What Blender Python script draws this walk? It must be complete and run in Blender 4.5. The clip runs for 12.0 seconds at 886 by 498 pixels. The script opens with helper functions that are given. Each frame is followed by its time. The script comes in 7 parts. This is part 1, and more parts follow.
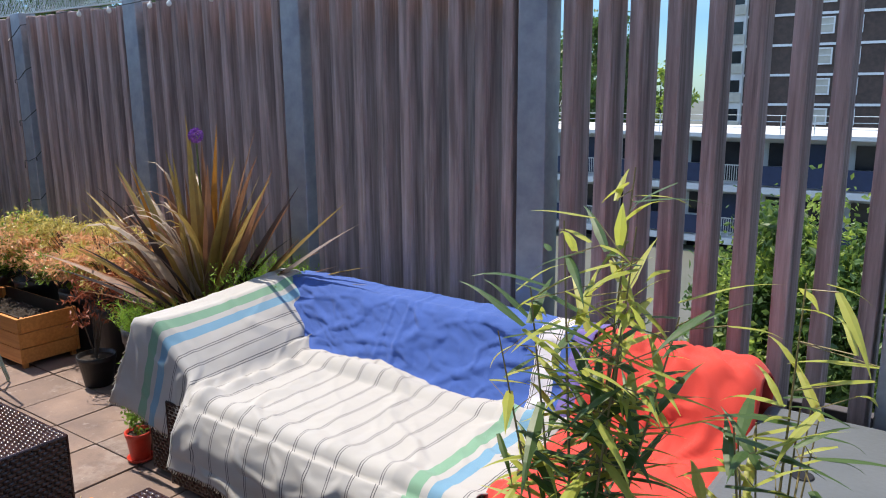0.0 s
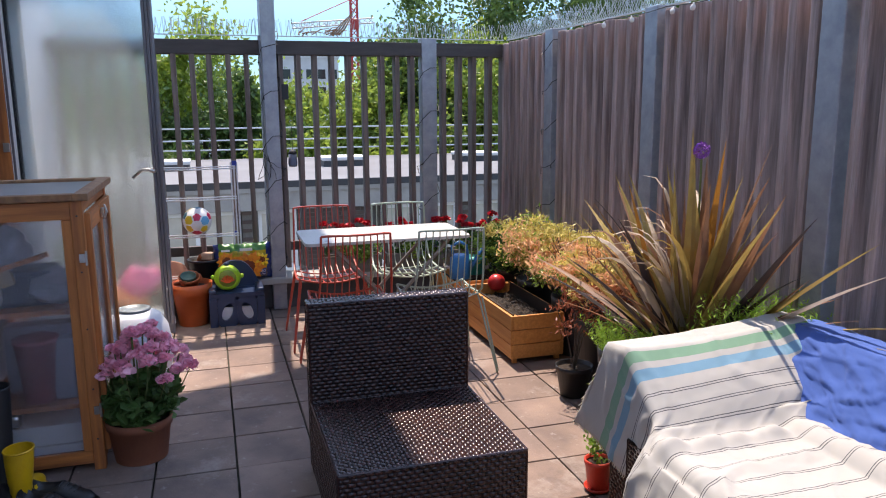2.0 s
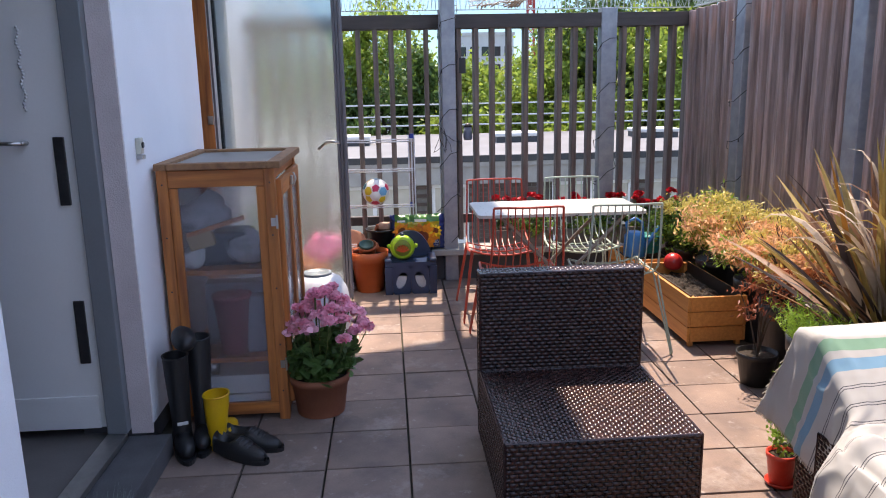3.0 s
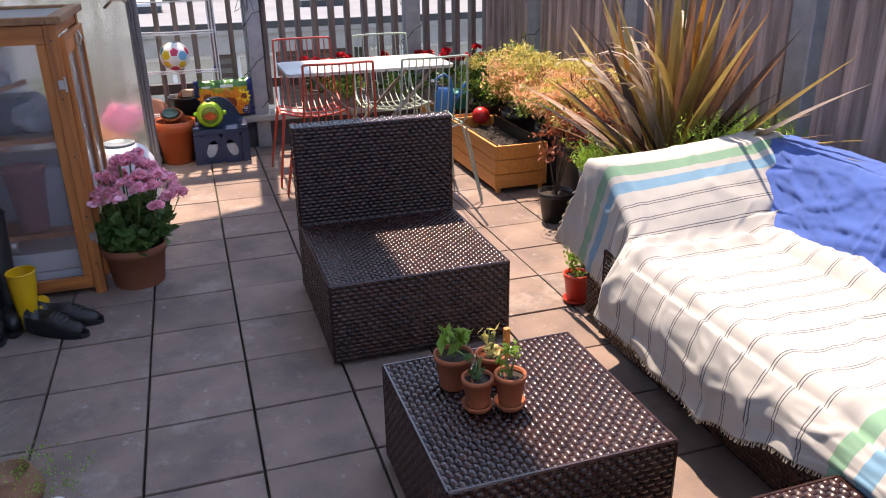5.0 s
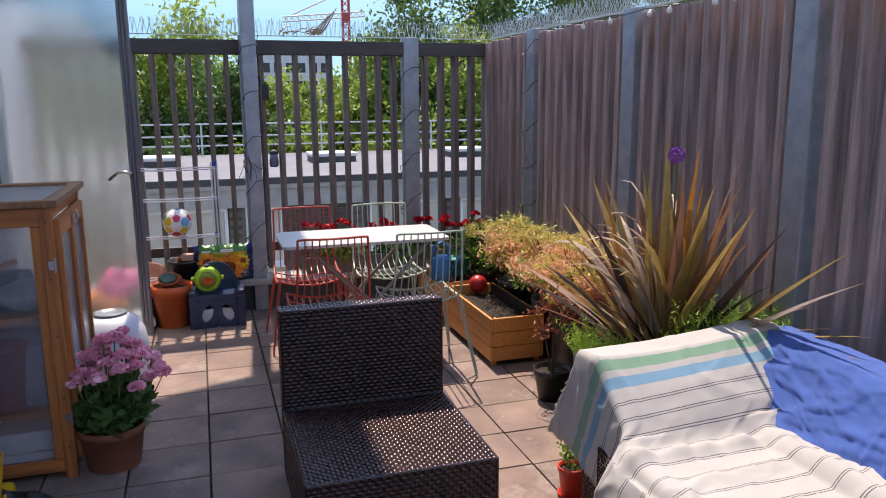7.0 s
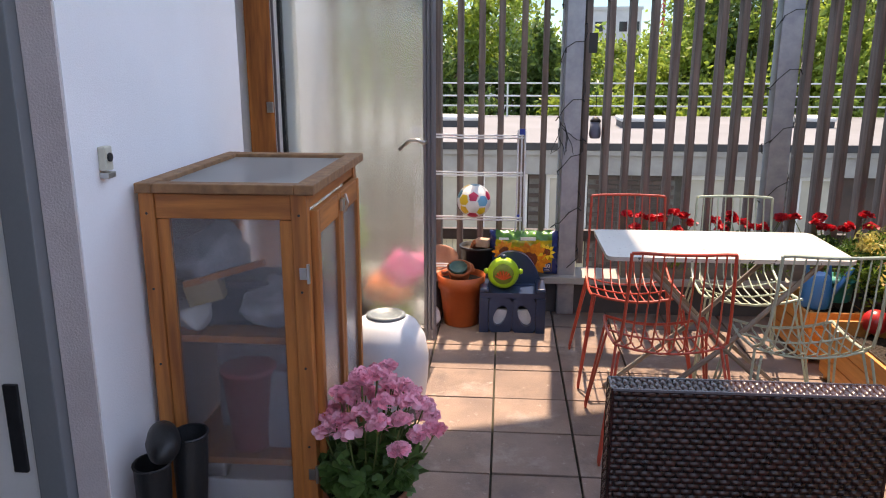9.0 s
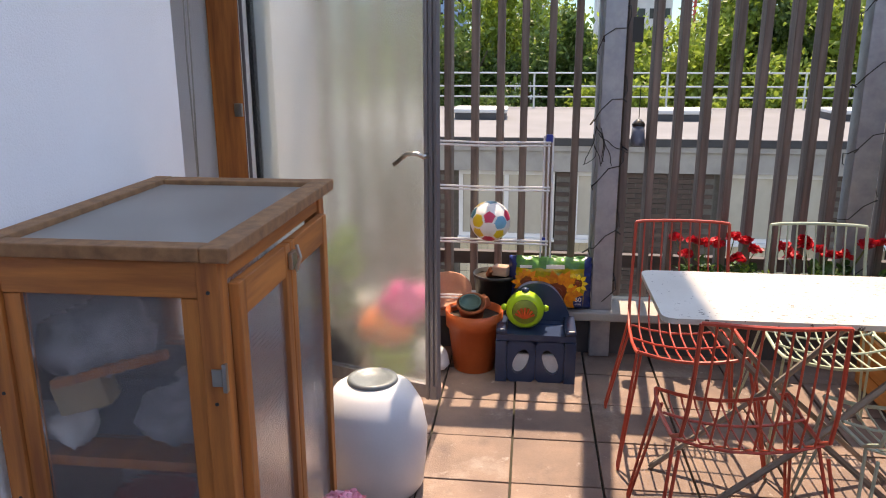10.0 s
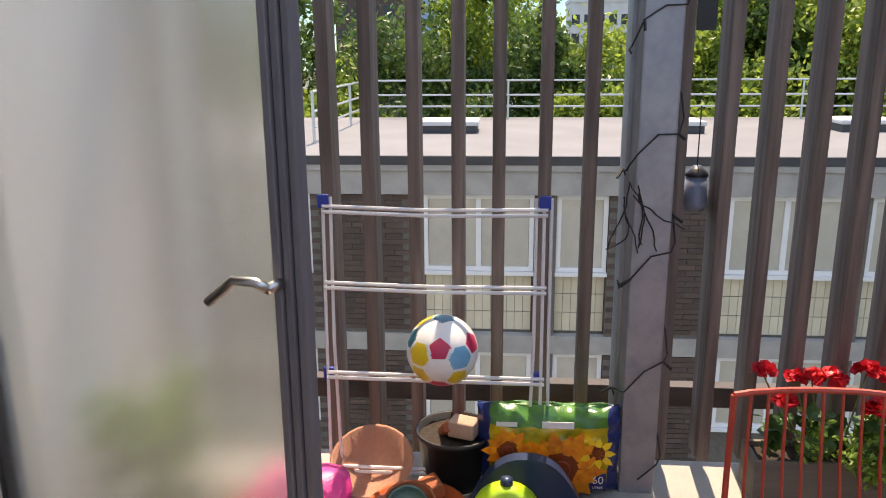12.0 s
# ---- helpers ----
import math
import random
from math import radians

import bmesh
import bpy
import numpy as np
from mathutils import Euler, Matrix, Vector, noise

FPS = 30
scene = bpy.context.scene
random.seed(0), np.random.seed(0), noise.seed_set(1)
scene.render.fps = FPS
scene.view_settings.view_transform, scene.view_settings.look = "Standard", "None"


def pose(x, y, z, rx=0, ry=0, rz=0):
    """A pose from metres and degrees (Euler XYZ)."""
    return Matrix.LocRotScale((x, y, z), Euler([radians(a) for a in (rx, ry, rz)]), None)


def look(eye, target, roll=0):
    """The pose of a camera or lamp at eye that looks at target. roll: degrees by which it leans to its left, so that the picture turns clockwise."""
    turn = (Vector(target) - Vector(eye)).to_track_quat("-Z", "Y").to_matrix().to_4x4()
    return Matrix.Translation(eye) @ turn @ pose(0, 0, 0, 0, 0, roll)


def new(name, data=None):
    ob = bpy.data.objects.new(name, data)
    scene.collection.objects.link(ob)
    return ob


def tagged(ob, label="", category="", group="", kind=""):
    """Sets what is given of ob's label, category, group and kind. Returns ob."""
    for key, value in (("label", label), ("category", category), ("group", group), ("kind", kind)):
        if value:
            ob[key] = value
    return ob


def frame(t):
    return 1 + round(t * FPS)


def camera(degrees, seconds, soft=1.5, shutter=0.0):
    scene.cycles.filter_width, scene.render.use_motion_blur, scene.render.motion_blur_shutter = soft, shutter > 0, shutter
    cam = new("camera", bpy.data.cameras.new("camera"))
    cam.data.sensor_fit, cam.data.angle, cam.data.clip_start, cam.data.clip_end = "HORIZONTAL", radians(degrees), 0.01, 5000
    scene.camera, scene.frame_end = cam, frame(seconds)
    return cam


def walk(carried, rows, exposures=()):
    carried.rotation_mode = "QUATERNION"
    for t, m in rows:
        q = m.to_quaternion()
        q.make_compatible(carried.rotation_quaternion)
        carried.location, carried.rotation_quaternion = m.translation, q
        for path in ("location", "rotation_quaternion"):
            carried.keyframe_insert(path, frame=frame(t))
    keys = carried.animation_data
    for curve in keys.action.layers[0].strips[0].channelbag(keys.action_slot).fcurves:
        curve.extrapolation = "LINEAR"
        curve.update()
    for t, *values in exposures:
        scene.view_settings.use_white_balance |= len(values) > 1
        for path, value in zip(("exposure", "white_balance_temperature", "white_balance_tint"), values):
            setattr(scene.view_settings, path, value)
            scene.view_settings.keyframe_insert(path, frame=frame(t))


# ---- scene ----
import itertools

cam = camera(60.2, 12.0, 1.05)
PATH = [
    (0, (0.252, 0.337, 1.531), (-0.901, 1.918, 1.117), -0.5),
    (0.5, (0.116, 0.433, 1.527), (-1.224, 1.862, 1.126), -0.6),
    (1, (0.036, 0.489, 1.53), (-1.521, 1.681, 1.136), -0.9),
    (1.5, (0.012, 0.553, 1.544), (-1.736, 1.444, 1.158), -0.4),
    (2, (-0.018, 0.586, 1.519), (-1.899, 1.156, 1.147), -0.4),
    (2.5, (-0.033, 0.588, 1.522), (-1.977, 0.866, 1.144), -0.5),
    (2.7, (-0.041, 0.585, 1.51), (-1.997, 0.764, 1.134), -0.7),
    (4.3, (0.035, 0.51, 1.437), (-1.833, 0.745, 0.763), -1.4),
    (4.5, (0.045, 0.519, 1.428), (-1.795, 0.85, 0.717), -1.4),
    (5, (0.067, 0.566, 1.424), (-1.7, 1.133, 0.678), -1.0),
    (5.5, (0.08, 0.62, 1.447), (-1.652, 1.35, 0.763), -0.9),
    (6, (0.068, 0.647, 1.488), (-1.68, 1.438, 0.922), -0.8),
    (6.5, (0.051, 0.663, 1.529), (-1.754, 1.396, 1.073), -0.8),
    (7, (-0.02, 0.67, 1.565), (-1.892, 1.257, 1.177), -0.4),
    (7.5, (-0.197, 0.663, 1.546), (-2.126, 1.047, 1.181), 0.2),
    (7.7, (-0.311, 0.646, 1.535), (-2.254, 0.942, 1.165), 0.6),
    (9.3, (-1.455, 0.647, 1.526), (-3.38, 0.441, 1.026), 0.0),
    (9.5, (-1.605, 0.646, 1.532), (-3.528, 0.424, 1.026), 0.1),
    (10, (-2.024, 0.662, 1.539), (-3.945, 0.441, 1.028), -0.1),
    (10.5, (-2.448, 0.61, 1.537), (-4.372, 0.418, 1.023), -0.3),
    (11, (-2.864, 0.611, 1.517), (-4.79, 0.457, 1.002), -0.2),
    (11.5, (-3.304, 0.62, 1.513), (-5.23, 0.476, 0.997), -0.3),
    (12, (-3.708, 0.638, 1.507), (-5.64, 0.481, 1.012), -0.4),
]
walk(cam, [(t, look(eye, target, roll)) for t, eye, target, roll in PATH],
     exposures=[(0.0, 1.6, 7100, 12), (1.0, 1.68, 7300, 17), (2.5, 1.90, 7700, 18), (4.5, 2.42, 8600, 21), (5.5, 1.76, 7700, 20), (6.5, 1.55, 7500, 20), (7.5, 1.78, 7900, 20), (9.5, 2.18, 9500, 19), (10.0, 1.98, 9400, 19), (11.0, 2.05, 9300, 19), (12.0, 1.95, 9400, 18)])

# ---- light ----
SUN_WAY = Vector((0.475, -0.036, -1.0))
world = bpy.data.worlds.new("sky")
scene.world = world
world.use_nodes = True
wn = world.node_tree.nodes
sky = wn.new("ShaderNodeTexSky")
sky.sky_type = "NISHITA"
sky.sun_disc = False
sky.sun_elevation = radians(64.5)
sky.sun_rotation = radians(274)
sky.dust_density, sky.ozone_density, sky.altitude = 0.2, 1.4, 300
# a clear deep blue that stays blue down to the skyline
wl = world.node_tree.links
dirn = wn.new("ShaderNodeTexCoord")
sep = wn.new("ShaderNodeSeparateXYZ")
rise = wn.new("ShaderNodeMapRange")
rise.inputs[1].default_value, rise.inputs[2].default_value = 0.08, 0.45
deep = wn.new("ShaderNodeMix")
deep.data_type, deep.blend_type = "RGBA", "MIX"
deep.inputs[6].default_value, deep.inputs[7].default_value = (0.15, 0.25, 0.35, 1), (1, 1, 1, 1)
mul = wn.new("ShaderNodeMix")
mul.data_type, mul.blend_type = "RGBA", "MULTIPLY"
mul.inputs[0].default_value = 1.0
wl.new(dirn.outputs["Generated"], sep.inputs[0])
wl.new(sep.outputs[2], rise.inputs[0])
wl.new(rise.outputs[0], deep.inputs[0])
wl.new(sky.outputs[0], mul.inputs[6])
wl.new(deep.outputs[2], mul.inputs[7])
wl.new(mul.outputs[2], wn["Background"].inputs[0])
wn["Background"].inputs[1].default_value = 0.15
sun = new("sun", bpy.data.lights.new("sun", "SUN"))
sun.data.energy, sun.data.angle, sun.data.color = 2.0, radians(0.6), (1.0, 0.95, 0.88)
sun.matrix_world = look((0, 0, 20), Vector((0, 0, 20)) + SUN_WAY)


# ---- materials ----
def mat(name, col, col2=None, rough=0.7, metal=0.0, scale=6.0, stretch=(1, 1, 1), fine=120.0, var=0.25, bump=0.25, rnd=0.0, isl=0.0,
        spec=0.5, sheen=0.0, glow=0.0):
    m = bpy.data.materials.new(name)
    m.use_nodes = True
    nt = m.node_tree
    n, l = nt.nodes, nt.links
    bsdf = n["Principled BSDF"]
    bsdf.inputs["Roughness"].default_value = rough
    bsdf.inputs["Metallic"].default_value = metal
    bsdf.inputs["Specular IOR Level"].default_value = spec
    bsdf.inputs["Sheen Weight"].default_value = sheen
    tc = n.new("ShaderNodeTexCoord")
    mp = n.new("ShaderNodeMapping")
    mp.inputs["Scale"].default_value = stretch
    l.new(tc.outputs["Object"], mp.inputs[0])
    vec = mp.outputs[0]
    info = n.new("ShaderNodeObjectInfo")
    if rnd:
        add = n.new("ShaderNodeVectorMath")
        add.operation = "MULTIPLY_ADD"
        l.new(info.outputs["Random"], add.inputs[0])
        add.inputs[1].default_value = (37, 23, 51)
        l.new(vec, add.inputs[2])
        vec = add.outputs[0]
    a = n.new("ShaderNodeTexNoise")
    a.inputs["Scale"].default_value = scale
    a.inputs["Detail"].default_value = 5
    l.new(vec, a.inputs["Vector"])
    b = n.new("ShaderNodeTexNoise")
    b.inputs["Scale"].default_value = fine
    b.inputs["Detail"].default_value = 3
    l.new(vec, b.inputs["Vector"])
    ramp = n.new("ShaderNodeMapRange")
    ramp.inputs[1].default_value, ramp.inputs[2].default_value = 0.32, 0.68
    l.new(a.outputs["Fac"], ramp.inputs[0])
    mix = n.new("ShaderNodeMix")
    mix.data_type = "RGBA"
    c2 = col2 or tuple(c * (1 - var) for c in col)
    mix.inputs[6].default_value = (*col, 1)
    mix.inputs[7].default_value = (*c2, 1)
    l.new(ramp.outputs[0], mix.inputs[0])
    out = mix.outputs[2]
    val = n.new("ShaderNodeMath")
    val.operation = "MULTIPLY_ADD"
    l.new(b.outputs["Fac"], val.inputs[0])
    val.inputs[1].default_value, val.inputs[2].default_value = var, 1 - var / 2
    v = val.outputs[0]
    if rnd:
        q = n.new("ShaderNodeMath")
        q.operation = "MULTIPLY_ADD"
        l.new(info.outputs["Random"], q.inputs[0])
        q.inputs[1].default_value = rnd
        l.new(v, q.inputs[2])
        v = q.outputs[0]
    if isl:
        g = n.new("ShaderNodeNewGeometry")
        q = n.new("ShaderNodeMath")
        q.operation = "MULTIPLY_ADD"
        l.new(g.outputs["Random Per Island"], q.inputs[0])
        q.inputs[1].default_value = isl
        l.new(v, q.inputs[2])
        v = q.outputs[0]
    hsv = n.new("ShaderNodeHueSaturation")
    l.new(out, hsv.inputs["Color"])
    l.new(v, hsv.inputs["Value"])
    l.new(hsv.outputs[0], bsdf.inputs["Base Color"])
    if bump:
        bp = n.new("ShaderNodeBump")
        bp.inputs["Strength"].default_value = bump
        bp.inputs["Distance"].default_value = 0.004
        l.new(b.outputs["Fac"], bp.inputs["Height"])
        l.new(bp.outputs[0], bsdf.inputs["Normal"])
    if glow:
        l.new(hsv.outputs[0], bsdf.inputs["Emission Color"])
        bsdf.inputs["Emission Strength"].default_value = glow
    return m


def leaf_mat(name, col, col2, isl=0.5, back=0.35):
    """Leaves: light shines through them."""
    m = mat(name, col, col2, rough=0.45, scale=8, fine=60, var=0.2, bump=0.1, isl=isl)
    nt = m.node_tree
    bsdf, out = nt.nodes["Principled BSDF"], nt.nodes["Material Output"]
    tr = nt.nodes.new("ShaderNodeBsdfTranslucent")
    mixer = nt.nodes.new("ShaderNodeMixShader")
    mixer.inputs[0].default_value = back
    nt.links.new(bsdf.inputs["Base Color"].links[0].from_socket, tr.inputs[0])
    nt.links.new(bsdf.outputs[0], mixer.inputs[1])
    nt.links.new(tr.outputs[0], mixer.inputs[2])
    nt.links.new(mixer.outputs[0], out.inputs[0])
    return m


M_TILE = mat("paving", (0.240, 0.168, 0.134), (0.155, 0.110, 0.094), rough=0.85, scale=5, fine=150, var=0.25, bump=0.3, rnd=0.25)


def bloom(m, colour, scale, level, amount, stretch=(1, 1, 1)):
    """Pale lime bloom and dirt in uneven patches over a material."""
    nt = m.node_tree
    n, l = nt.nodes, nt.links
    tc = n.new("ShaderNodeTexCoord")
    geo = n.new("ShaderNodeNewGeometry")
    a = n.new("ShaderNodeTexNoise")
    a.inputs["Scale"].default_value, a.inputs["Detail"].default_value, a.inputs["Roughness"].default_value = scale, 8, 0.72
    st = n.new("ShaderNodeVectorMath")
    st.operation = "MULTIPLY"
    st.inputs[1].default_value = stretch
    l.new(geo.outputs["Position"], st.inputs[0])
    l.new(st.outputs[0], a.inputs["Vector"])
    r = n.new("ShaderNodeMapRange")
    r.inputs[1].default_value, r.inputs[2].default_value, r.inputs[4].default_value = level, level + 0.16, amount
    l.new(a.outputs["Fac"], r.inputs[0])
    bs = n["Principled BSDF"]
    src = bs.inputs["Base Color"].links[0].from_socket
    mx = n.new("ShaderNodeMix")
    mx.data_type = "RGBA"
    l.new(r.outputs[0], mx.inputs[0])
    l.new(src, mx.inputs[6])
    mx.inputs[7].default_value = (*colour, 1)
    l.new(mx.outputs[2], bs.inputs["Base Color"])


bloom(M_TILE, (0.40, 0.35, 0.315), 3.2, 0.55, 0.55)
bloom(M_TILE, (0.56, 0.52, 0.48), 14.0, 0.60, 0.65)
bloom(M_TILE, (0.12, 0.09, 0.085), 4.5, 0.54, 0.6)
M_JOINT = mat("joint_dirt", (0.06, 0.055, 0.04), rough=1, scale=20)
M_SLAT = mat("weathered_slat", (0.40, 0.295, 0.275), (0.19, 0.137, 0.128), rough=0.75, scale=3, stretch=(14, 14, 0.8), fine=40, var=0.4, bump=0.3, rnd=0.35)
bloom(M_SLAT, (0.54, 0.44, 0.425), 3.0, 0.53, 0.7, (12, 12, 0.5))
bloom(M_SLAT, (0.10, 0.076, 0.072), 3.0, 0.55, 0.7, (9, 9, 0.4))
# browner west slats, also darkened for the shade on their near side
M_SLAT_SHADED = mat("shaded_brown_slat", (0.20, 0.150, 0.128), (0.095, 0.070, 0.060), rough=0.75, scale=3, stretch=(14, 14, 0.8), fine=40, var=0.4, bump=0.3, rnd=0.3)
bloom(M_SLAT_SHADED, (0.30, 0.25, 0.225), 3.0, 0.57, 0.6, (12, 12, 0.5))
M_GALV = mat("galvanised_steel", (0.40, 0.42, 0.45), (0.30, 0.32, 0.36), rough=0.5, metal=0.6, scale=14, fine=60, var=0.2, bump=0.05)
M_RENDER = mat("white_render", (0.86, 0.86, 0.88), (0.82, 0.82, 0.84), rough=0.9, scale=3, fine=250, var=0.06, bump=0.35)
M_WHITE = mat("white_paint", (0.80, 0.80, 0.79), rough=0.45, scale=3, var=0.05, bump=0.03)
M_CONC = mat("concrete", (0.42, 0.40, 0.37), (0.33, 0.31, 0.29), rough=0.9, scale=4, fine=120, var=0.2, bump=0.3)
# dark grey of the sill; also stands for shade below the ledge
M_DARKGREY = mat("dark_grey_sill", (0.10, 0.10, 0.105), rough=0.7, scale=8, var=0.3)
M_GREYFRAME = mat("grey_frame_paint", (0.20, 0.215, 0.23), rough=0.45, scale=5, var=0.1, bump=0.03)
M_ALU = mat("mauve_grey_aluminium", (0.20, 0.185, 0.195), rough=0.4, metal=0.2, scale=6, stretch=(8, 8, 0.5), var=0.2, bump=0.03)
M_TIMBER = mat("orange_timber", (0.52, 0.178, 0.044), (0.25, 0.075, 0.022), rough=0.55, scale=3, stretch=(11, 11, 0.9), fine=30, var=0.25, bump=0.12, rnd=0.15)
M_TIMBER_X = mat("orange_timber", (0.52, 0.178, 0.044), (0.25, 0.075, 0.022), rough=0.55, scale=3, stretch=(0.9, 11, 11), fine=30, var=0.25, bump=0.12, rnd=0.15)
M_TIMBER_Y = mat("orange_timber", (0.52, 0.178, 0.044), (0.25, 0.075, 0.022), rough=0.55, scale=3, stretch=(11, 0.9, 11), fine=30, var=0.25, bump=0.12, rnd=0.15)
for m_ in (M_TIMBER, M_TIMBER_X, M_TIMBER_Y):
    bloom(m_, (0.085, 0.032, 0.014), 5.0, 0.66, 0.85, (2.2, 2.2, 1.4))
M_WICKER = mat("brown_wicker", (0.040, 0.016, 0.013), (0.018, 0.008, 0.008), spec=0.5, rough=0.24, scale=25, fine=200, var=0.3, bump=0.1, isl=0.5)
M_WICKER_IN = mat("wicker_core", (0.008, 0.006, 0.006), rough=0.7)
M_PLANTER = mat("orange_planter_board", (0.62, 0.27, 0.07), (0.50, 0.19, 0.045), rough=0.5, scale=3, stretch=(1.2, 20, 20), fine=30, var=0.2, bump=0.1, rnd=0.2)
M_SOIL = mat("soil", (0.05, 0.037, 0.028), (0.028, 0.02, 0.015), rough=1, scale=40, fine=90, bump=0.8)
M_TERRA = mat("terracotta", (0.37, 0.100, 0.036), (0.29, 0.078, 0.030), rough=0.75, scale=9, fine=100, var=0.2, bump=0.15)
M_MARBLE = mat("worn_white_top", (0.72, 0.70, 0.66), (0.62, 0.60, 0.56), rough=0.35, scale=5, fine=50, var=0.1, bump=0.05)
M_BLACKPL = mat("black_plastic", (0.018, 0.018, 0.02), rough=0.45, scale=8, bump=0.05)


# ---- mesh helpers ----
def mesh_of(name, bm, material, smooth=False):
    me = bpy.data.meshes.new(name)
    bm.normal_update()
    if smooth:
        for f in bm.faces:
            f.smooth = True
    bm.to_mesh(me)
    bm.free()
    for k in (material if isinstance(material, (list, tuple)) else [material]):
        me.materials.append(k)
    return me


def part(name, bm, material, parent=None, label="", smooth=False):
    """One mesh object, under a thing or a part where one is given."""
    ob = new(name, mesh_of(name, bm, material, smooth))
    if parent:
        ob.parent = parent
    return tagged(ob, label) if label else ob


def share(name, me, parent, x, y, z, rz=0.0, rx=0.0, ry=0.0):
    """A piece on shared mesh data."""
    ob = new(name, me)
    ob.parent = parent
    ob.matrix_basis = pose(x, y, z, rx, ry, rz)
    return ob


def thing(name, at, label, category, group="", kind="", rz=0.0):
    ob = new(name)
    ob.empty_display_size = 0.1
    ob.matrix_basis = pose(*at, 0, 0, rz)
    return tagged(ob, label, category, group, kind)


def box(bm, x0, x1, y0, y1, z0, z1, bevel=0.0, mi=0):
    vs = [bm.verts.new((x, y, z)) for z in (z0, z1) for x, y in ((x0, y0), (x1, y0), (x1, y1), (x0, y1))]
    fs = [bm.faces.new([vs[i] for i in q]) for q in ((3, 2, 1, 0), (4, 5, 6, 7), (0, 1, 5, 4), (1, 2, 6, 5), (2, 3, 7, 6), (3, 0, 4, 7))]
    for f in fs:
        f.material_index = mi
    if bevel:
        es = list({e for f in fs for e in f.edges})
        bmesh.ops.bevel(bm, geom=es, offset=bevel, segments=2, profile=0.6, affect="EDGES")
    return bm


def boxed(x0, x1, y0, y1, z0, z1, bevel=0.0):
    return box(bmesh.new(), x0, x1, y0, y1, z0, z1, bevel)


def prism(bm, pts, z0, z1):
    """An upright prism over a flat outline."""
    lo = [bm.verts.new((x, y, z0)) for x, y in pts]
    hi = [bm.verts.new((x, y, z1)) for x, y in pts]
    k = len(pts)
    bm.faces.new(lo[::-1])
    bm.faces.new(hi)
    for i in range(k):
        bm.faces.new((lo[i], lo[(i + 1) % k], hi[(i + 1) % k], hi[i]))
    return bm


def tube(bm, pts, r, sides=6, r1=None, mi=0):
    """A round bar along a line of points, with tapering radius where r1 is given."""
    pts = [Vector(p) for p in pts]
    rings = []
    up = Vector((0, 0, 1))
    n = len(pts)
    prev = None
    for i, p in enumerate(pts):
        d = (pts[min(i + 1, n - 1)] - pts[max(i - 1, 0)]).normalized()
        if prev is None:
            a = d.cross(up if abs(d.z) < 0.9 else Vector((1, 0, 0))).normalized()
        else:
            a = (prev - d * prev.dot(d)).normalized()
        prev = a
        b = d.cross(a)
        rr = r if r1 is None else r + (r1 - r) * i / (n - 1)
        rings.append([bm.verts.new(p + (a * math.cos(2 * math.pi * k / sides) + b * math.sin(2 * math.pi * k / sides)) * rr) for k in range(sides)])
    for ra, rb in zip(rings, rings[1:]):
        for k in range(sides):
            bm.faces.new((ra[k], ra[(k + 1) % sides], rb[(k + 1) % sides], rb[k])).material_index = mi
    bm.faces.new(rings[0][::-1]).material_index = mi
    bm.faces.new(rings[-1]).material_index = mi
    return bm


def lathe(bm, prof, sides=24, cx=0.0, cy=0.0, mi=0, sx=1.0, sy=1.0):
    """A turned body from (radius, height) pairs."""
    rings = [[bm.verts.new((cx + sx * r * math.cos(2 * math.pi * k / sides), cy + sy * r * math.sin(2 * math.pi * k / sides), z)) for k in range(sides)] for r, z in prof]
    for a, b in zip(rings, rings[1:]):
        for k in range(sides):
            bm.faces.new((a[k], a[(k + 1) % sides], b[(k + 1) % sides], b[k])).material_index = mi
    bm.faces.new(rings[0][::-1]).material_index = mi
    bm.faces.new(rings[-1]).material_index = mi
    return bm


# ---- setting: floor, fences, house ----
FX0, FX1, FY0, FY1 = -5.90, 3.60, -0.43, 2.86
floor = part("floor", boxed(FX0 - 0.1, FX1, FY0 - 0.3, FY1 + 0.2, -0.30, -0.022), M_JOINT)
tagged(floor, "roof terrace floor of square reddish-brown paving slabs", "floor", kind="structure")
T = 0.335
tile_mesh = mesh_of("tile", boxed(-T / 2 + 0.0042, T / 2 - 0.0042, -T / 2 + 0.0042, T / 2 - 0.0042, -0.02, 0.0, 0.004), M_TILE)
rt = random.Random(3)
for i in range(-8, 20):
    for j in range(-3, 8):
        cx, cy = -3.18 + T * (i + 0.5), 0.62 + T * (j + 0.5)
        if FX0 < cx < FX1 and FY0 - 0.05 < cy < FY1 + 0.05:
            share("tile", tile_mesh, floor, cx, cy, rt.uniform(-0.0025, 0.0015), 90 * rt.randrange(4), rt.uniform(-0.25, 0.25), rt.uniform(-0.25, 0.25))

ledge = thing("ledge_west", (0, 0, 0), "raised timber-edged concrete ledge along the slatted fence", "ledge", kind="structure")
part("ledge_top", boxed(FX0 - 0.05, -5.70, FY0, FY1, 0.205, 0.25, 0.008), M_CONC, ledge)
# fills the open space below the ledge, its dark colour standing for shade
part("ledge_shade_block", boxed(FX0 - 0.05, -5.80, FY0, FY1, -0.02, 0.204), M_DARKGREY, ledge, "dark block standing for the shade under the ledge")
M_RAIL = mat("dark_rail", (0.10, 0.085, 0.08), rough=0.8, scale=5, stretch=(1, 1, 6), var=0.3)
W, D = 0.05, 0.13
slat_mesh = mesh_of("slat", boxed(-0.018, 0.018, -D / 2 + 0.015, D / 2 - 0.015, 0.30, 1.90, 0.004), M_SLAT_SHADED)
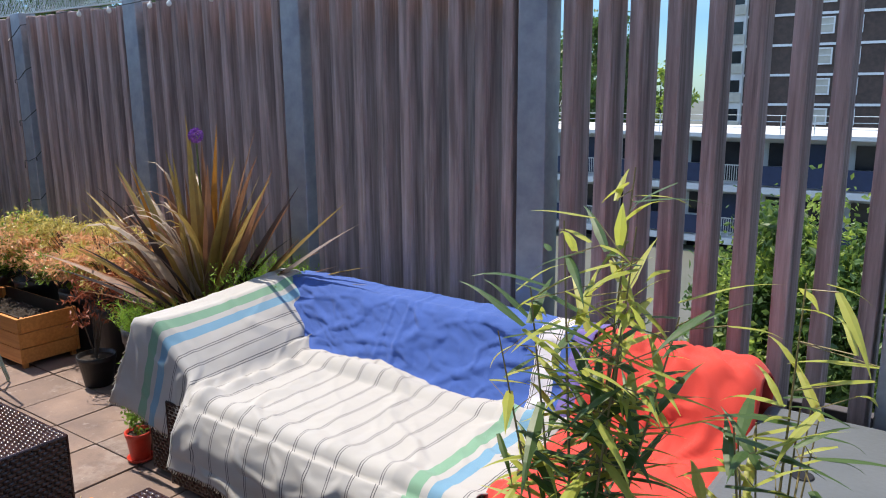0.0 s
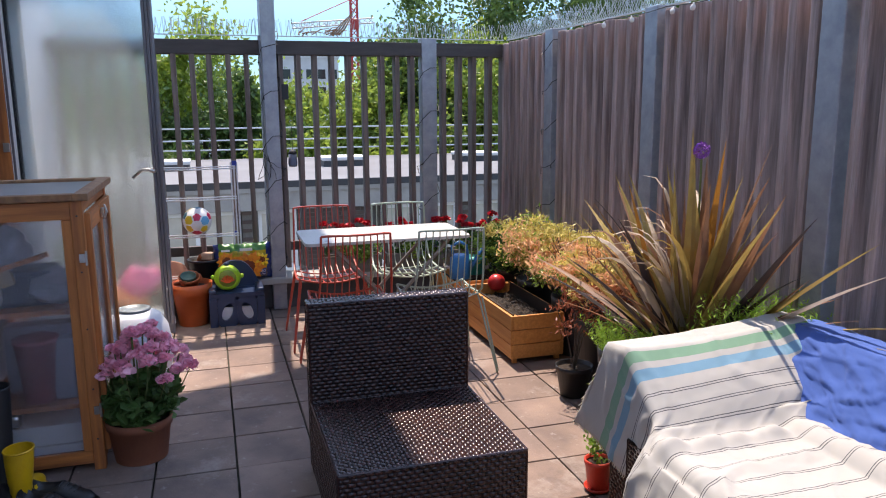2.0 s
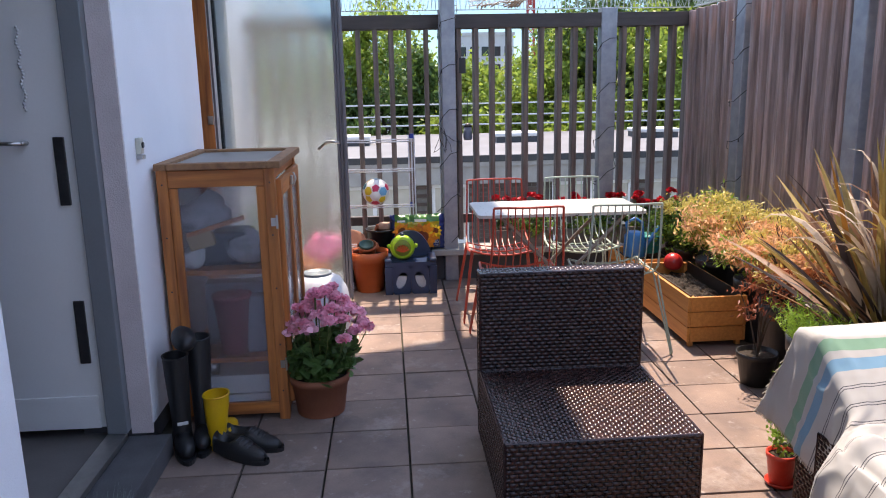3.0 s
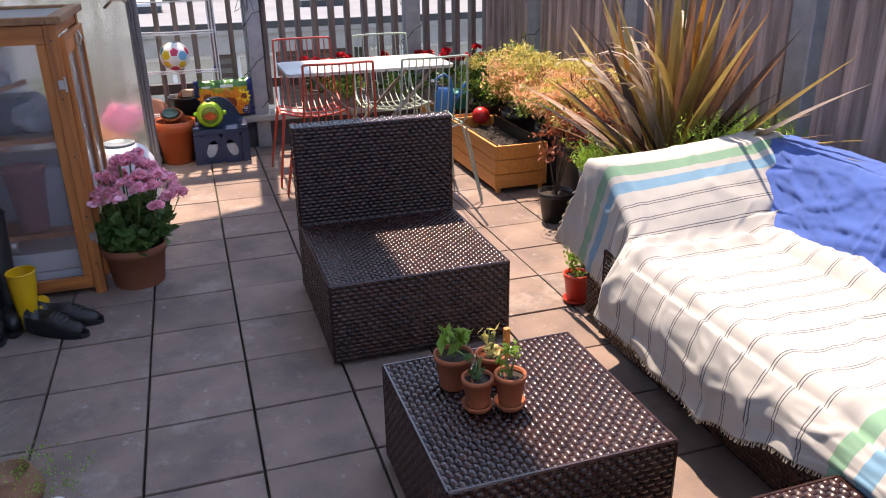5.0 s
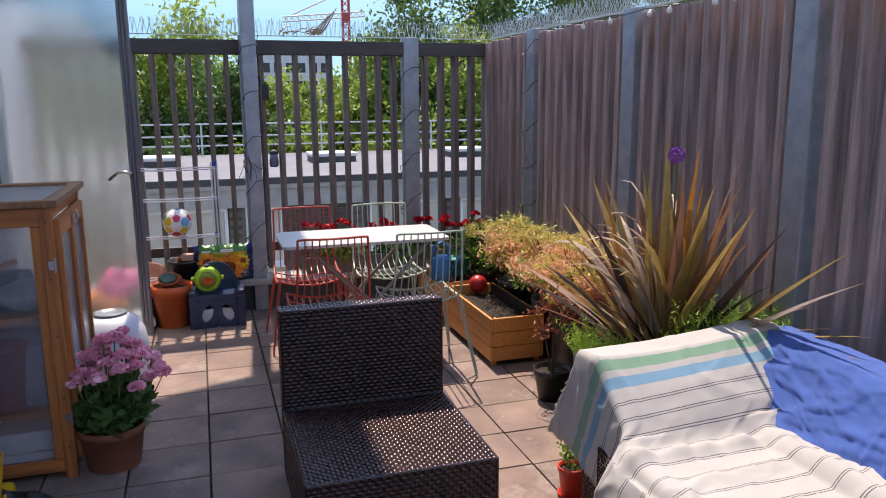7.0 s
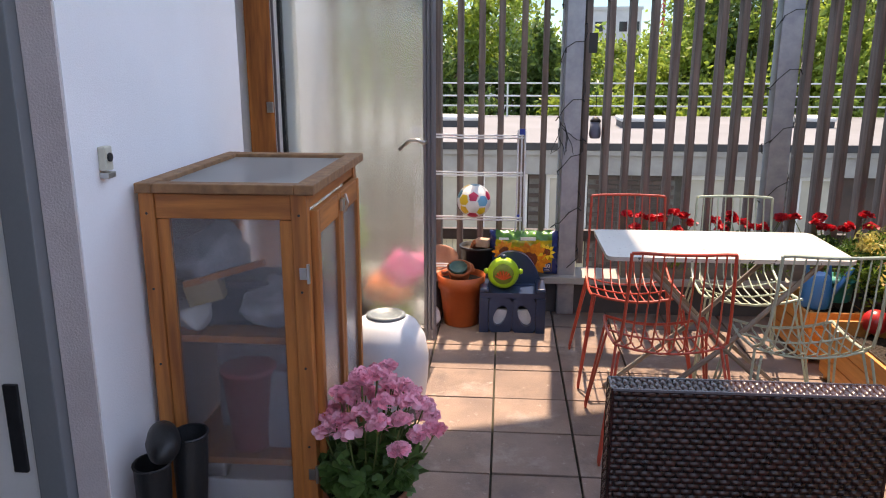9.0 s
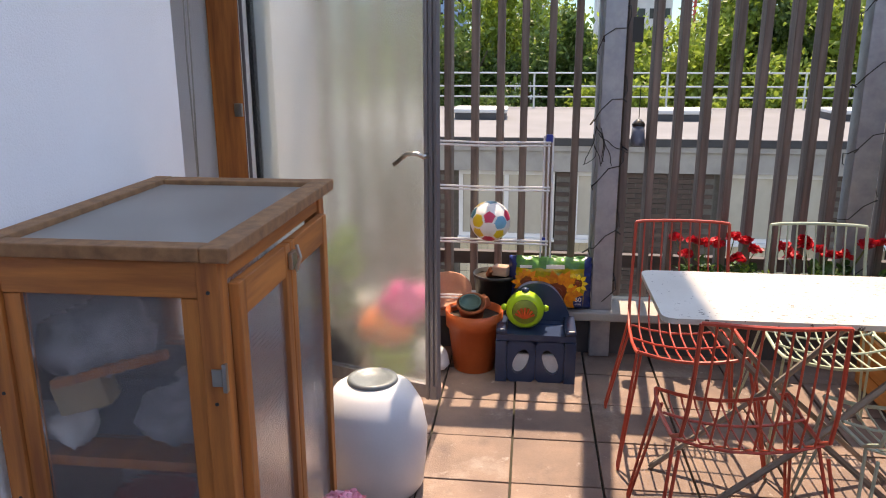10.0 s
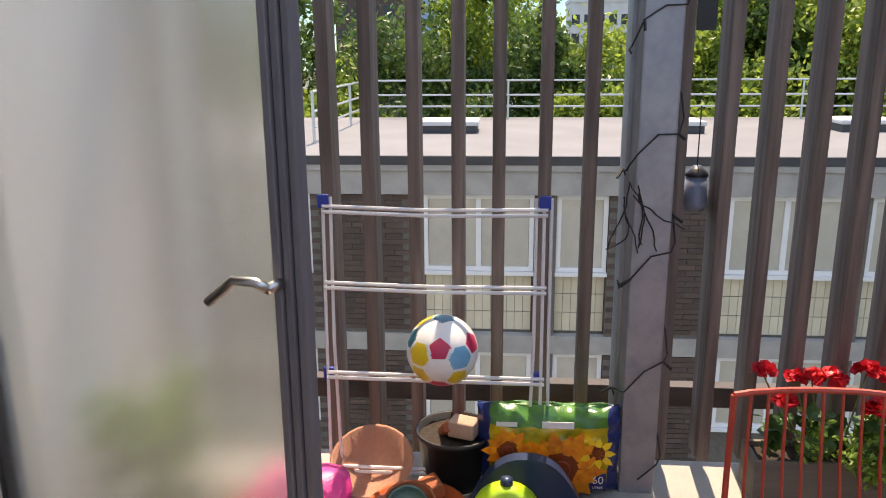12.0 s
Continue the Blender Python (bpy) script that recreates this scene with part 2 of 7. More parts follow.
long_mesh = mesh_of("slat", boxed(-W / 2, W / 2, -D / 2, D / 2 + 0.018, 0.04, 2.0, 0.012), M_SLAT)
post_mesh = mesh_of("post", boxed(-0.06, 0.06, -0.055, 0.055, 0.0, 2.02, 0.006), M_GALV)


def fence(name, x, y, rz, n, pitch, posts, label, mesh, capped=False):
    """Upright deep slats on two rails behind; runs along its own x, looks towards its own -y."""
    ob = thing(name, (x, y, 0), label, "fence", kind="structure", rz=rz)
    r = random.Random(n)
    length = n * pitch
    part("rail", boxed(0, length, D + 0.028, D + 0.08, 0.40, 0.47, 0.004), M_RAIL, ob)
    if capped:
        part("rail", boxed(0, length, 0.004, D + 0.02, 1.885, 1.985, 0.004), M_RAIL, ob)
    else:
        part("rail", boxed(0, length, D + 0.028, D + 0.08, 1.86, 1.97, 0.004), M_RAIL, ob)
    for p in posts:
        share("post", post_mesh, ob, p, 0.05, 0)
    for i in range(n):
        px = (i + 0.5) * pitch
        if any(abs(px - p) < 0.09 for p in posts):
            continue
        share("slat", mesh, ob, px + r.uniform(-0.006, 0.006), D / 2 + r.uniform(-0.004, 0.004), r.uniform(-0.012, 0.004), r.uniform(-3, 3))
    return ob


fence_north = fence("fence_north", -5.90, 2.86, 0, 75, 0.1265, [0.92, 2.20, 3.46, 4.725, 5.99, 7.25, 8.52], "tall fence of weathered upright timber slats with galvanised posts", long_mesh)
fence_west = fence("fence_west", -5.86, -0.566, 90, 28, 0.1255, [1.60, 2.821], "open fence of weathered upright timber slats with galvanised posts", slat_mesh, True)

wall = new("wall_house")
tagged(wall, "white rendered house wall with two door openings", "wall", kind="structure")
for k, (x0, x1, z0, z1) in enumerate(((-6.2, -5.25, 0.0, 7.5), (-4.33, -3.06, 0.14, 7.5), (-2.0, 3.9, 0.0, 7.5), (-5.25, -4.33, 2.25, 7.5), (-3.06, -2.0, 2.25, 7.5))):
    part("wall_face", boxed(x0, x1, -0.73, -0.43, z0, z1), M_RENDER, wall)
canopy = part("ceiling_canopy", prism(bmesh.new(), [(3.9, -0.43), (3.9, 1.422), (-7.405, 1.422), (-6.755, -0.43)], 6.2, 6.4), M_RENDER)
tagged(canopy, "white-painted balcony slab high over part of the terrace", "canopy", kind="structure")
tall_post = part("tall_post", boxed(-5.99, -5.75, 0.985, 1.087, 0.0, 6.2, 0.006), M_GALV)
tagged(tall_post, "tall grey galvanised post wound with a cable", "post")
wall_east = part("wall_east", boxed(3.6, 3.9, -0.43, 3.2, -0.3, 2.0), M_RENDER)
tagged(wall_east, "plain white end wall", "wall", kind="structure")

# ---- house details ----
M_GLASSF = bpy.data.materials.new("frosted_glass")
M_GLASSF.use_nodes = True
gb = M_GLASSF.node_tree.nodes["Principled BSDF"]
gb.inputs["Base Color"].default_value = (0.79, 0.86, 0.86, 1)
gb.inputs["Transmission Weight"].default_value = 1.0
gb.inputs["Roughness"].default_value = 0.27
gb.inputs["IOR"].default_value = 1.3


def milky(m, colour, share_):
    """Part of the light scatters on its way through the sheet."""
    nt = m.node_tree
    tr = nt.nodes.new("ShaderNodeBsdfTranslucent")
    tr.inputs[0].default_value = (*colour, 1)
    mx = nt.nodes.new("ShaderNodeMixShader")
    mx.inputs[0].default_value = share_
    nt.links.new(nt.nodes["Principled BSDF"].outputs[0], mx.inputs[1])
    nt.links.new(tr.outputs[0], mx.inputs[2])
    nt.links.new(mx.outputs[0], nt.nodes["Material Output"].inputs[0])


milky(M_GLASSF, (0.80, 0.86, 0.84), 0.05)
M_METAL = mat("brushed_steel", (0.55, 0.54, 0.52), rough=0.3, metal=1.0, scale=30, var=0.15, bump=0.03)
M_DARKM = mat("dark_metal", (0.06, 0.06, 0.065), rough=0.4, metal=0.6, scale=20, var=0.2)
M_ROUGHC = mat("pinkish_roughcast", (0.60, 0.53, 0.53), (0.54, 0.47, 0.47), rough=0.95, scale=9, fine=160, var=0.2, bump=0.8)
M_FLOORIN = mat("indoor_floor", (0.16, 0.14, 0.13), rough=0.6, scale=6)
M_SHELF = mat("dark_wood", (0.10, 0.055, 0.035), rough=0.5, scale=5, stretch=(1, 14, 14), var=0.3)
M_CREAM = mat("cream_wool", (0.62, 0.55, 0.46), rough=0.95, scale=30, fine=120, var=0.4, bump=0.6)

room_floor = tagged(part("floor_indoor", boxed(-6.2, 3.9, -3.6, -0.56, -0.05, 0.10), M_FLOORIN), "dark indoor floor behind the doors", "floor", kind="structure")
for nm, b in (("wall_room_back", (-6.2, 3.9, -3.75, -3.6, -0.05, 2.75)), ("wall_room_west", (-6.35, -6.2, -3.75, -0.43, -0.05, 7.5)), ("wall_room_east", (3.9, 4.05, -3.75, -0.43, -0.05, 7.5)), ("wall_partition", (-3.80, -3.70, -3.6, -0.73, 0.10, 2.75))):
    tagged(part(nm, boxed(*b), M_WHITE), "plain white inside wall", "wall", kind="structure")
tagged(part("ceiling_indoor", boxed(-6.2, 3.9, -3.6, -0.73, 2.60, 2.75), M_WHITE), "plain white indoor ceiling", "ceiling", kind="structure")
tagged(part("reveal_trim", boxed(-3.06, -3.050, -0.52, -0.433, 0.10, 2.25), M_ROUGHC), "pinkish roughcast side of the doorway", "trim", kind="structure")
tagged(part("plinth_trim", boxed(-4.33, -3.07, -0.72, -0.47, 0.0, 0.14), M_DARKGREY), "dark recessed base under the white wall", "plinth", kind="structure")

sill = thing("door_sill", (0, 0, 0), "dark grey doorstep with a metal threshold", "doorstep", kind="structure")
part("step", boxed(-3.055, -2.0, -0.56, -0.36, 0.0, 0.09, 0.006), M_DARKGREY, sill)
part("threshold", boxed(-3.0, -2.0, -0.60, -0.52, 0.102, 0.125, 0.004), M_METAL, sill, "worn metal threshold")

door_1 = thing("door_1", (-3.06, -0.542, 0), "white door standing open inwards in a grey frame", "door", kind="structure")
part("door_frame", box(boxed(-0.0, 0.055, -0.06, 0.02, 0.12, 2.25, 0.004), 0.055, 1.06, -0.06, 0.02, 2.19, 2.25), M_GREYFRAME, door_1, "grey painted door frame")
leaf = part("door_leaf", boxed(-0.035, 0.02, -0.92, -0.07, 0.14, 2.18, 0.003), M_WHITE, door_1)
part("kick_board", boxed(0.021, 0.03, -0.92, -0.09, 0.14, 0.28, 0.003), M_WHITE, door_1)
for z in (0.42, 1.06):
    part("hinge", boxed(0.022, 0.034, -0.14, -0.10, z, z + 0.26, 0.003), M_DARKM, leaf, "dark metal hinge plate")
part("door_handle", tube(tube(bmesh.new(), [(0.02, -0.24, 1.30), (0.065, -0.24, 1.30)], 0.009), [(0.065, -0.24, 1.30), (0.067, -0.30, 1.302), (0.065, -0.36, 1.30)], 0.009), M_METAL, leaf, "steel lever handle", True)
bm = bmesh.new()
for k in range(26):
    bmesh.ops.create_icosphere(bm, subdivisions=1, radius=0.006, matrix=Matrix.Translation((0.032, -0.22 - 0.006 * math.sin(k), 1.42 + 0.012 * k)))
part("bead_chain", bm, M_METAL, leaf, "hanging metal bead chain")

door_2 = thing("door_2", (-5.233, -0.575, 0), "glazed door with frosted glass standing wide open", "door", kind="structure", rz=70)
fr = boxed(0.0, 0.944, -0.022, 0.022, 0.13, 0.19, 0.003)
box(fr, 0.0, 0.944, -0.022, 0.022, 2.14, 2.21, 0.003)
box(fr, 0.0, 0.05, -0.022, 0.022, 0.19, 2.14, 0.003)
for k in range(3):
    box(fr, 0.897 + 0.017 * k, 0.912 + 0.017 * k, -0.030 + 0.007 * k, 0.024 - 0.005 * k, 0.128, 2.212, 0.003)
lf = part("leaf_frame", fr, M_ALU, door_2, "slim grey-mauve aluminium frame")
pane = part("pane", boxed(0.05, 0.897, -0.006, 0.006, 0.19, 2.14), M_GLASSF, door_2, "frosted glass pane")
pane.visible_shadow = False
part("gasket", box(boxed(0.05, 0.058, -0.012, -0.0065, 0.19, 2.14), 0.889, 0.897, -0.012, -0.0065, 0.19, 2.14), M_BLACKPL, door_2)
part("door_handle", tube(tube(bmesh.new(), [(0.910, -0.026, 1.140), (0.910, -0.062, 1.140)], 0.010, 8), [(0.910, -0.062, 1.140), (0.890, -0.066, 1.150), (0.845, -0.066, 1.148), (0.787, -0.066, 1.103)], 0.009, 8), M_METAL, lf, "bent steel lever handle", True)

jamb = thing("door_frame_2", (-5.25, -0.5, 0), "orange timber post and white reveal beside the open glazed door", "door frame", kind="structure")
part("reveal", boxed(0.0, 0.02, -0.40, -0.19, 0.10, 2.25), M_RENDER, jamb)
part("timber_post", boxed(0.0, 0.055, -0.188, -0.055, 0.10, 2.25, 0.004), M_TIMBER, jamb, "orange-stained timber post with visible grain")
part("metal_frame", boxed(0.0, 0.05, -0.053, -0.02, 0.10, 2.25, 0.003), M_WHITE, jamb, "white edged door frame strip")
part("dark_seal", boxed(0.0, 0.045, -0.018, 0.0, 0.10, 2.25), M_BLACKPL, jamb)
part("latch_plate", boxed(0.056, 0.07, -0.09, -0.055, 1.255, 1.31, 0.003), M_METAL, jamb, "small steel latch plate")
part("head", boxed(0.05, 0.92, -0.188, -0.02, 2.19, 2.25, 0.003), M_TIMBER, jamb)
part("bead_cord", tube(bmesh.new(), [(0.30, -0.16, 2.1), (0.31, -0.17, 1.5), (0.30, -0.17, 0.95), (0.275, -0.17, 1.4), (0.27, -0.16, 2.1)], 0.0035, 5), M_METAL, jamb, "looped blind chain")

shelf = thing("bookcase", (-5.55, -3.2, 0.10), "dark wooden bookcase against the indoor wall", "bookcase")
part("side_panel", boxed(-0.42, -0.39, -0.15, 0.15, 0, 1.9, 0.003), M_SHELF, shelf)
part("side_panel", boxed(1.09, 1.12, -0.15, 0.15, 0, 1.9, 0.003), M_SHELF, shelf)
part("back_panel", boxed(-0.39, 1.09, -0.16, -0.145, 0, 1.9), M_SHELF, shelf)
for z in (0.05, 0.45, 0.85, 1.25, 1.6, 1.87):
    part("shelf_board", boxed(-0.388, 1.088, -0.14, 0.148, z, z + 0.028, 0.003), M_TIMBER, shelf)
rb = random.Random(8)
for z in (0.48, 0.88, 1.28):
    x = -0.35
    while x < 0.95:
        w = rb.uniform(0.025, 0.06)
        h = rb.uniform(0.18, 0.27)
        c = rb.choice([(0.35, 0.10, 0.08), (0.10, 0.15, 0.28), (0.5, 0.42, 0.30), (0.07, 0.07, 0.08), (0.2, 0.28, 0.2)])
        bk = part("book", boxed(-5.55 + x, -5.55 + x + w - 0.003, -3.28, -3.12, z + 0.10 , z + 0.10 + h, 0.003), mat("book_cover", c, rough=0.6))
        tagged(bk, "book standing on the dark indoor bookcase", "book", "books on the bookcase")
        x += w + rb.choice([0, 0, 0.1])
arm = thing("armchair", (-5.36, -1.22, 0.10), "indoor armchair under a cream crocheted throw", "armchair")
bm = bmesh.new()
bmesh.ops.create_grid(bm, x_segments=40, y_segments=30, size=0.5)
for v in bm.verts:
    x, y = v.co.x, v.co.y
    v.co = Vector((x * 0.9, y * 0.8, 0.80 - 1.1 * max(abs(x) - 0.36, 0) * 2 - 1.5 * max(abs(y) - 0.30, 0) + 0.03 * noise.noise((x * 9, y * 9, 2))))
part("throw", bm, M_CREAM, arm, "cream crocheted throw", True)
part("body", boxed(-0.34, 0.34, -0.28, 0.28, 0.0, 0.74, 0.05), M_SHELF, arm)

bell = thing("door_bell", (-3.20, -0.43, 1.235), "small cream bell push on the white wall", "bell push")
M_CREAMPL = mat("cream_plastic", (0.60, 0.58, 0.48), rough=0.5, scale=20, var=0.15)
part("housing", boxed(-0.019, 0.019, 0.0, 0.022, 0.0, 0.065, 0.004), M_CREAMPL, bell)
part("button", lathe(bmesh.new(), [(0.012, 0.0), (0.012, 0.005)], 12), M_DARKM, bell).matrix_basis = pose(0.0, 0.022, 0.036, -90)
part("flap", boxed(-0.019, 0.021, 0.0, 0.027, -0.02, -0.003, 0.003), M_METAL, bell)
lamp = thing("wall_lamp", (-3.42, -0.43, 1.93), "dark round bulkhead lamp on the white wall", "wall lamp")
part("base", lathe(bmesh.new(), [(0.10, 0.0), (0.10, 0.03), (0.092, 0.036)], 28), M_DARKM, lamp, "", True).matrix_basis = pose(0, 0, 0.06, -90)
part("cover", lathe(bmesh.new(), [(0.088, 0.036), (0.085, 0.06), (0.06, 0.085), (0.01, 0.095)], 28), M_DARKM, lamp, "", True).matrix_basis = pose(0, 0, 0.06, -90)

# ---- fence fittings ----
M_WIRE = mat("spike_wire", (0.62, 0.64, 0.64), rough=0.35, metal=0.7, scale=30, var=0.1, bump=0)
M_CABLE = mat("black_cable", (0.012, 0.012, 0.012), rough=0.5, bump=0)
M_BULB = mat("frosted_bulb", (0.80, 0.80, 0.77), rough=0.15, var=0.05, bump=0)


def spikes(parent, x0, x1, y, z, n, seed):
    """Thin upright wires in a fan on a narrow strip."""
    r = random.Random(seed)
    bm = boxed(x0, x1, y - 0.012, y + 0.012, z - 0.006, z)
    for i in range(n):
        x = x0 + (x1 - x0) * (i + 0.5) / n
        for s in (-1, 0, 1):
            top = Vector((x + r.uniform(-0.03, 0.03), y + s * 0.05 + r.uniform(-0.01, 0.01), z + 0.11 + r.uniform(-0.015, 0.012)))
            tube(bm, [(x, y, z - 0.002), top], 0.0016, 3)
    tagged(part("bird_spikes", bm, M_WIRE, parent, "row of thin wire bird spikes"), kind="stuff")


spikes(fence_north, 0.0, 6.2, 0.06, 2.022, 210, 1)
spikes(fence_west, 0.0, 3.46, 0.06, 2.022, 110, 2)
rl = random.Random(12)
festoon = thing("string_lights", (-2.9, 2.84, 1.97), "string of small round white bulbs along the fence top", "string lights")
bulbs_x = [-1.25, -0.95, -0.55, -0.38, -0.05, 0.08, 0.22, 0.48, 0.62, 0.95, 1.10, 1.22]
pts = []
for k in range(60):
    x = -1.5 + 2.9 * k / 59
    pts.append((x, -0.012, 0.025 - 0.012 * abs(math.sin(x * 5.2))))
part("cable", tube(bmesh.new(), pts, 0.003, 5), M_CABLE, festoon, "thin dark cable")
bulb_mesh = mesh_of("bulb", lathe(bmesh.new(), [(0.004, 0.0), (0.006, -0.012), (0.015, -0.022), (0.019, -0.036), (0.015, -0.05), (0.004, -0.056)], 12), M_BULB, True)
for x in bulbs_x:
    share("bulb", bulb_mesh, festoon, x, -0.014, 0.018, 0, rl.uniform(-15, 15), rl.uniform(-15, 15)).scale = (0.72, 0.72, 0.72)


def wound(name, x, y, z0, z1, r, turns, seed, label):
    """A cable wound round a post, with short loops and buds of light."""
    rr = random.Random(seed)
    bm = bmesh.new()
    pts = []
    n = int(turns * 10)
    for k in range(n + 1):
        a = 2 * math.pi * turns * k / n
        q = (abs(math.cos(a)) ** 8 + abs(math.sin(a)) ** 8) ** -0.125
        pts.append((x + r * q * math.cos(a), y + r * q * math.sin(a), z0 + (z1 - z0) * k / n + 0.02 * math.sin(3.1 * a)))
    tube(bm, pts, 0.0026, 5)
    for k in range(3, n, 4):
        p = Vector(pts[k])
        tube(bm, [p, p + Vector((rr.uniform(-0.02, 0.03), rr.uniform(-0.03, 0.03), rr.uniform(-0.03, -0.01)))], 0.004, 5)
    ob = part(name, bm, M_CABLE)
    tagged(ob, label, "fairy lights")


wound("fairy_light_cable", -5.81, 1.036, 0.30, 2.1, 0.072, 5.5, 4, "black fairy-light cable wound round the tall post")
wound("fairy_light_cable", -5.91, 2.255, 0.45, 1.95, 0.082, 4.5, 5, "black fairy-light cable wound round a fence post")
wound("fairy_light_cable", -4.98, 2.91, 0.6, 1.95, 0.082, 5.0, 6, "black fairy-light cable wound round a fence post")
tangle = thing("cable_tangle", (0, 0, 0), "tangled black cable hanging on the tall post", "cable")
rr = random.Random(31)
for k in range(7):
    p = Vector((-5.74, 0.975 + rr.uniform(-0.02, 0.05), 1.16 + rr.uniform(-0.03, 0.02)))
    pts = [p]
    d = Vector((0.0, rr.uniform(-0.4, 0.9), -1)).normalized()
    for i in range(9):
        d = (d + Vector((0, rr.uniform(-0.5, 0.5), rr.uniform(-0.5, 0.35)))).normalized()
        p = p + d * rr.uniform(0.012, 0.028)
        p.x = -5.742 + 0.006 * math.sin(i + k)
        pts.append(p.copy())
    part("strand", tube(bmesh.new(), pts, 0.0020, 5), M_CABLE, tangle)
M_TWIG = mat("dry_twig", (0.33, 0.20, 0.12), rough=0.8, scale=30, isl=0.4)
twig_heap = thing("dry_twigs", (0, 0, 0), "bundle of dry brown twigs lying on the fence top", "twigs")
for k in range(12):
    p = Vector((-5.87 + rr.uniform(-0.03, 0.03), 1.30 + rr.uniform(-0.05, 0.25), 2.02 + rr.uniform(0, 0.03)))
    q = p + Vector((rr.uniform(-0.06, 0.06), rr.uniform(-0.1, 0.22), rr.uniform(-0.01, 0.05)))
    part("twig", tube(bmesh.new(), [p, (p + q) / 2 + Vector((0, 0, 0.015)), q], 0.005, 5, 0.002), M_TWIG, twig_heap)
for k in range(4):
    p = Vector((-5.87, 1.50 + 0.02 * k, 2.03))
    part("twig", tube(bmesh.new(), [p, p + Vector((0, 0.05, 0.05)), p + Vector((0.0, 0.13, 0.13 + 0.02 * k))], 0.008, 5, 0.003), M_TWIG, twig_heap)
hook = thing("dark_bird_shape", (-5.74, 1.12, 1.62), "small black hanging fitting on the tall post", "fitting")
part("body", prism(bmesh.new(), [(-0.004, -0.008), (0.004, -0.008), (0.004, 0.04), (-0.004, 0.028)], -0.06, 0.05), M_BLACKPL, hook)

# ---- beyond the fences ----
M_GROUND = mat("far_ground", (0.12, 0.12, 0.10), (0.09, 0.10, 0.07), rough=0.95, scale=0.15, fine=4, var=0.3)
M_BRICK = mat("dark_brick", (0.095, 0.062, 0.05), (0.06, 0.042, 0.036), rough=0.85, scale=3, fine=60, var=0.3, rnd=0.5)
M_MORTAR = mat("mortar", (0.17, 0.155, 0.135), rough=0.95, scale=20)
M_ROOF = mat("grey_roof_felt", (0.19, 0.19, 0.195), (0.155, 0.155, 0.16), rough=0.8, scale=0.8, fine=30, var=0.12)
M_PANEL = mat("cream_wall_tile", (0.62, 0.56, 0.42), rough=0.5, scale=4, var=0.1, rnd=0.15)
M_WINGLASS = mat("window_glass", (0.44, 0.41, 0.34), (0.58, 0.54, 0.46), rough=0.35, scale=1.2, fine=8, var=0.2, bump=0)
M_DARKWIN = mat("dark_window", (0.03, 0.032, 0.036), rough=0.1, scale=2, bump=0)
M_RAILW = mat("pale_handrail", (0.60, 0.63, 0.62), rough=0.4, metal=0.3, scale=10, var=0.1, bump=0)
M_OFFWHITE = mat("off_white_wall", (0.66, 0.66, 0.64), (0.58, 0.58, 0.57), rough=0.8, scale=0.8, fine=20, var=0.1)
M_BLUEP = mat("navy_balcony_panel", (0.022, 0.036, 0.085), rough=0.5, scale=3, var=0.2)
M_FASCIA = mat("dark_fascia", (0.06, 0.06, 0.065), rough=0.6, scale=4)

GZ = -7.0
ground = part("ground", boxed(-420, 420, -420, 420, GZ - 0.3, GZ), M_GROUND)
tagged(ground, "distant ground far below the terrace", "ground", kind="structure")
tagged(part("terrace_block", boxed(-5.98, 4.0, -3.7, 3.05, GZ, -0.31), M_CONC), "concrete storeys under the terrace", "building", kind="structure")

block = thing("apartment_block", (-13.5, 0, 0), "low flat-roofed block with dark brick piers and white windows", "building")
part("roof", boxed(-6.3, 0.02, -16, 24, 0.05, 0.22), M_ROOF, block, "pale grey felt roof")
part("fascia", boxed(0.022, 0.10, -16, 24, 0.13, 0.245, 0.005), M_FASCIA, block, "dark roof edge")
part("concrete_band", boxed(-0.2, 0.06, -16, 24, -0.26, 0.048), M_CONC, block, "stained concrete band")
part("gutter", boxed(0.0205, 0.09, -16, 24, 0.05, 0.129, 0.004), M_CONC, block)
part("wall", boxed(-6.2, -0.12, -15.9, 23.9, GZ, -0.26), M_MORTAR, block)
for z in (-2.44, -4.85):
    part("floor_band", boxed(-0.119, 0.03, -15.9, 23.9, z, z + 0.25), M_CONC, block)
brick_mesh = mesh_of("brick", boxed(-0.012, 0.012, -0.105, 0.105, -0.030, 0.030), M_BRICK)


def casement(half, h):
    """A white frame round one opening, as wide as twice half, hung from its top edge."""
    bm = boxed(-0.02, 0.03, -half, -half + 0.06, -h, 0.0)
    for a, b, c, d in ((half - 0.06, half, -h, 0.0), (-half + 0.0605, half - 0.0605, -0.06, 0.0), (-half + 0.0605, half - 0.0605, -h, -h + 0.06)):
        box(bm, -0.02, 0.03, a, b, c, d)
    return bm


WH = 1.03
win_mesh = mesh_of("window_frame", box(casement(0.725, WH), -0.018, 0.028, -0.035, 0.035, -WH + 0.0605, -0.0605), M_WHITE)
win_small = mesh_of("window_frame", casement(0.33, WH), M_WHITE)
glass_mesh = mesh_of("pane", boxed(-0.01, 0.004, -0.66, -0.037, -WH + 0.062, -0.062), M_WINGLASS)
glass_small = mesh_of("pane", boxed(-0.01, 0.004, -0.268, 0.268, -WH + 0.062, -0.062), M_WINGLASS)
ledge_mesh = mesh_of("window_sill", boxed(-0.02, 0.07, -0.74, 0.74, -WH - 0.055, -WH - 0.004), M_WHITE)
ledge_small = mesh_of("window_sill", boxed(-0.02, 0.07, -0.34, 0.34, -WH - 0.055, -WH - 0.004), M_WHITE)
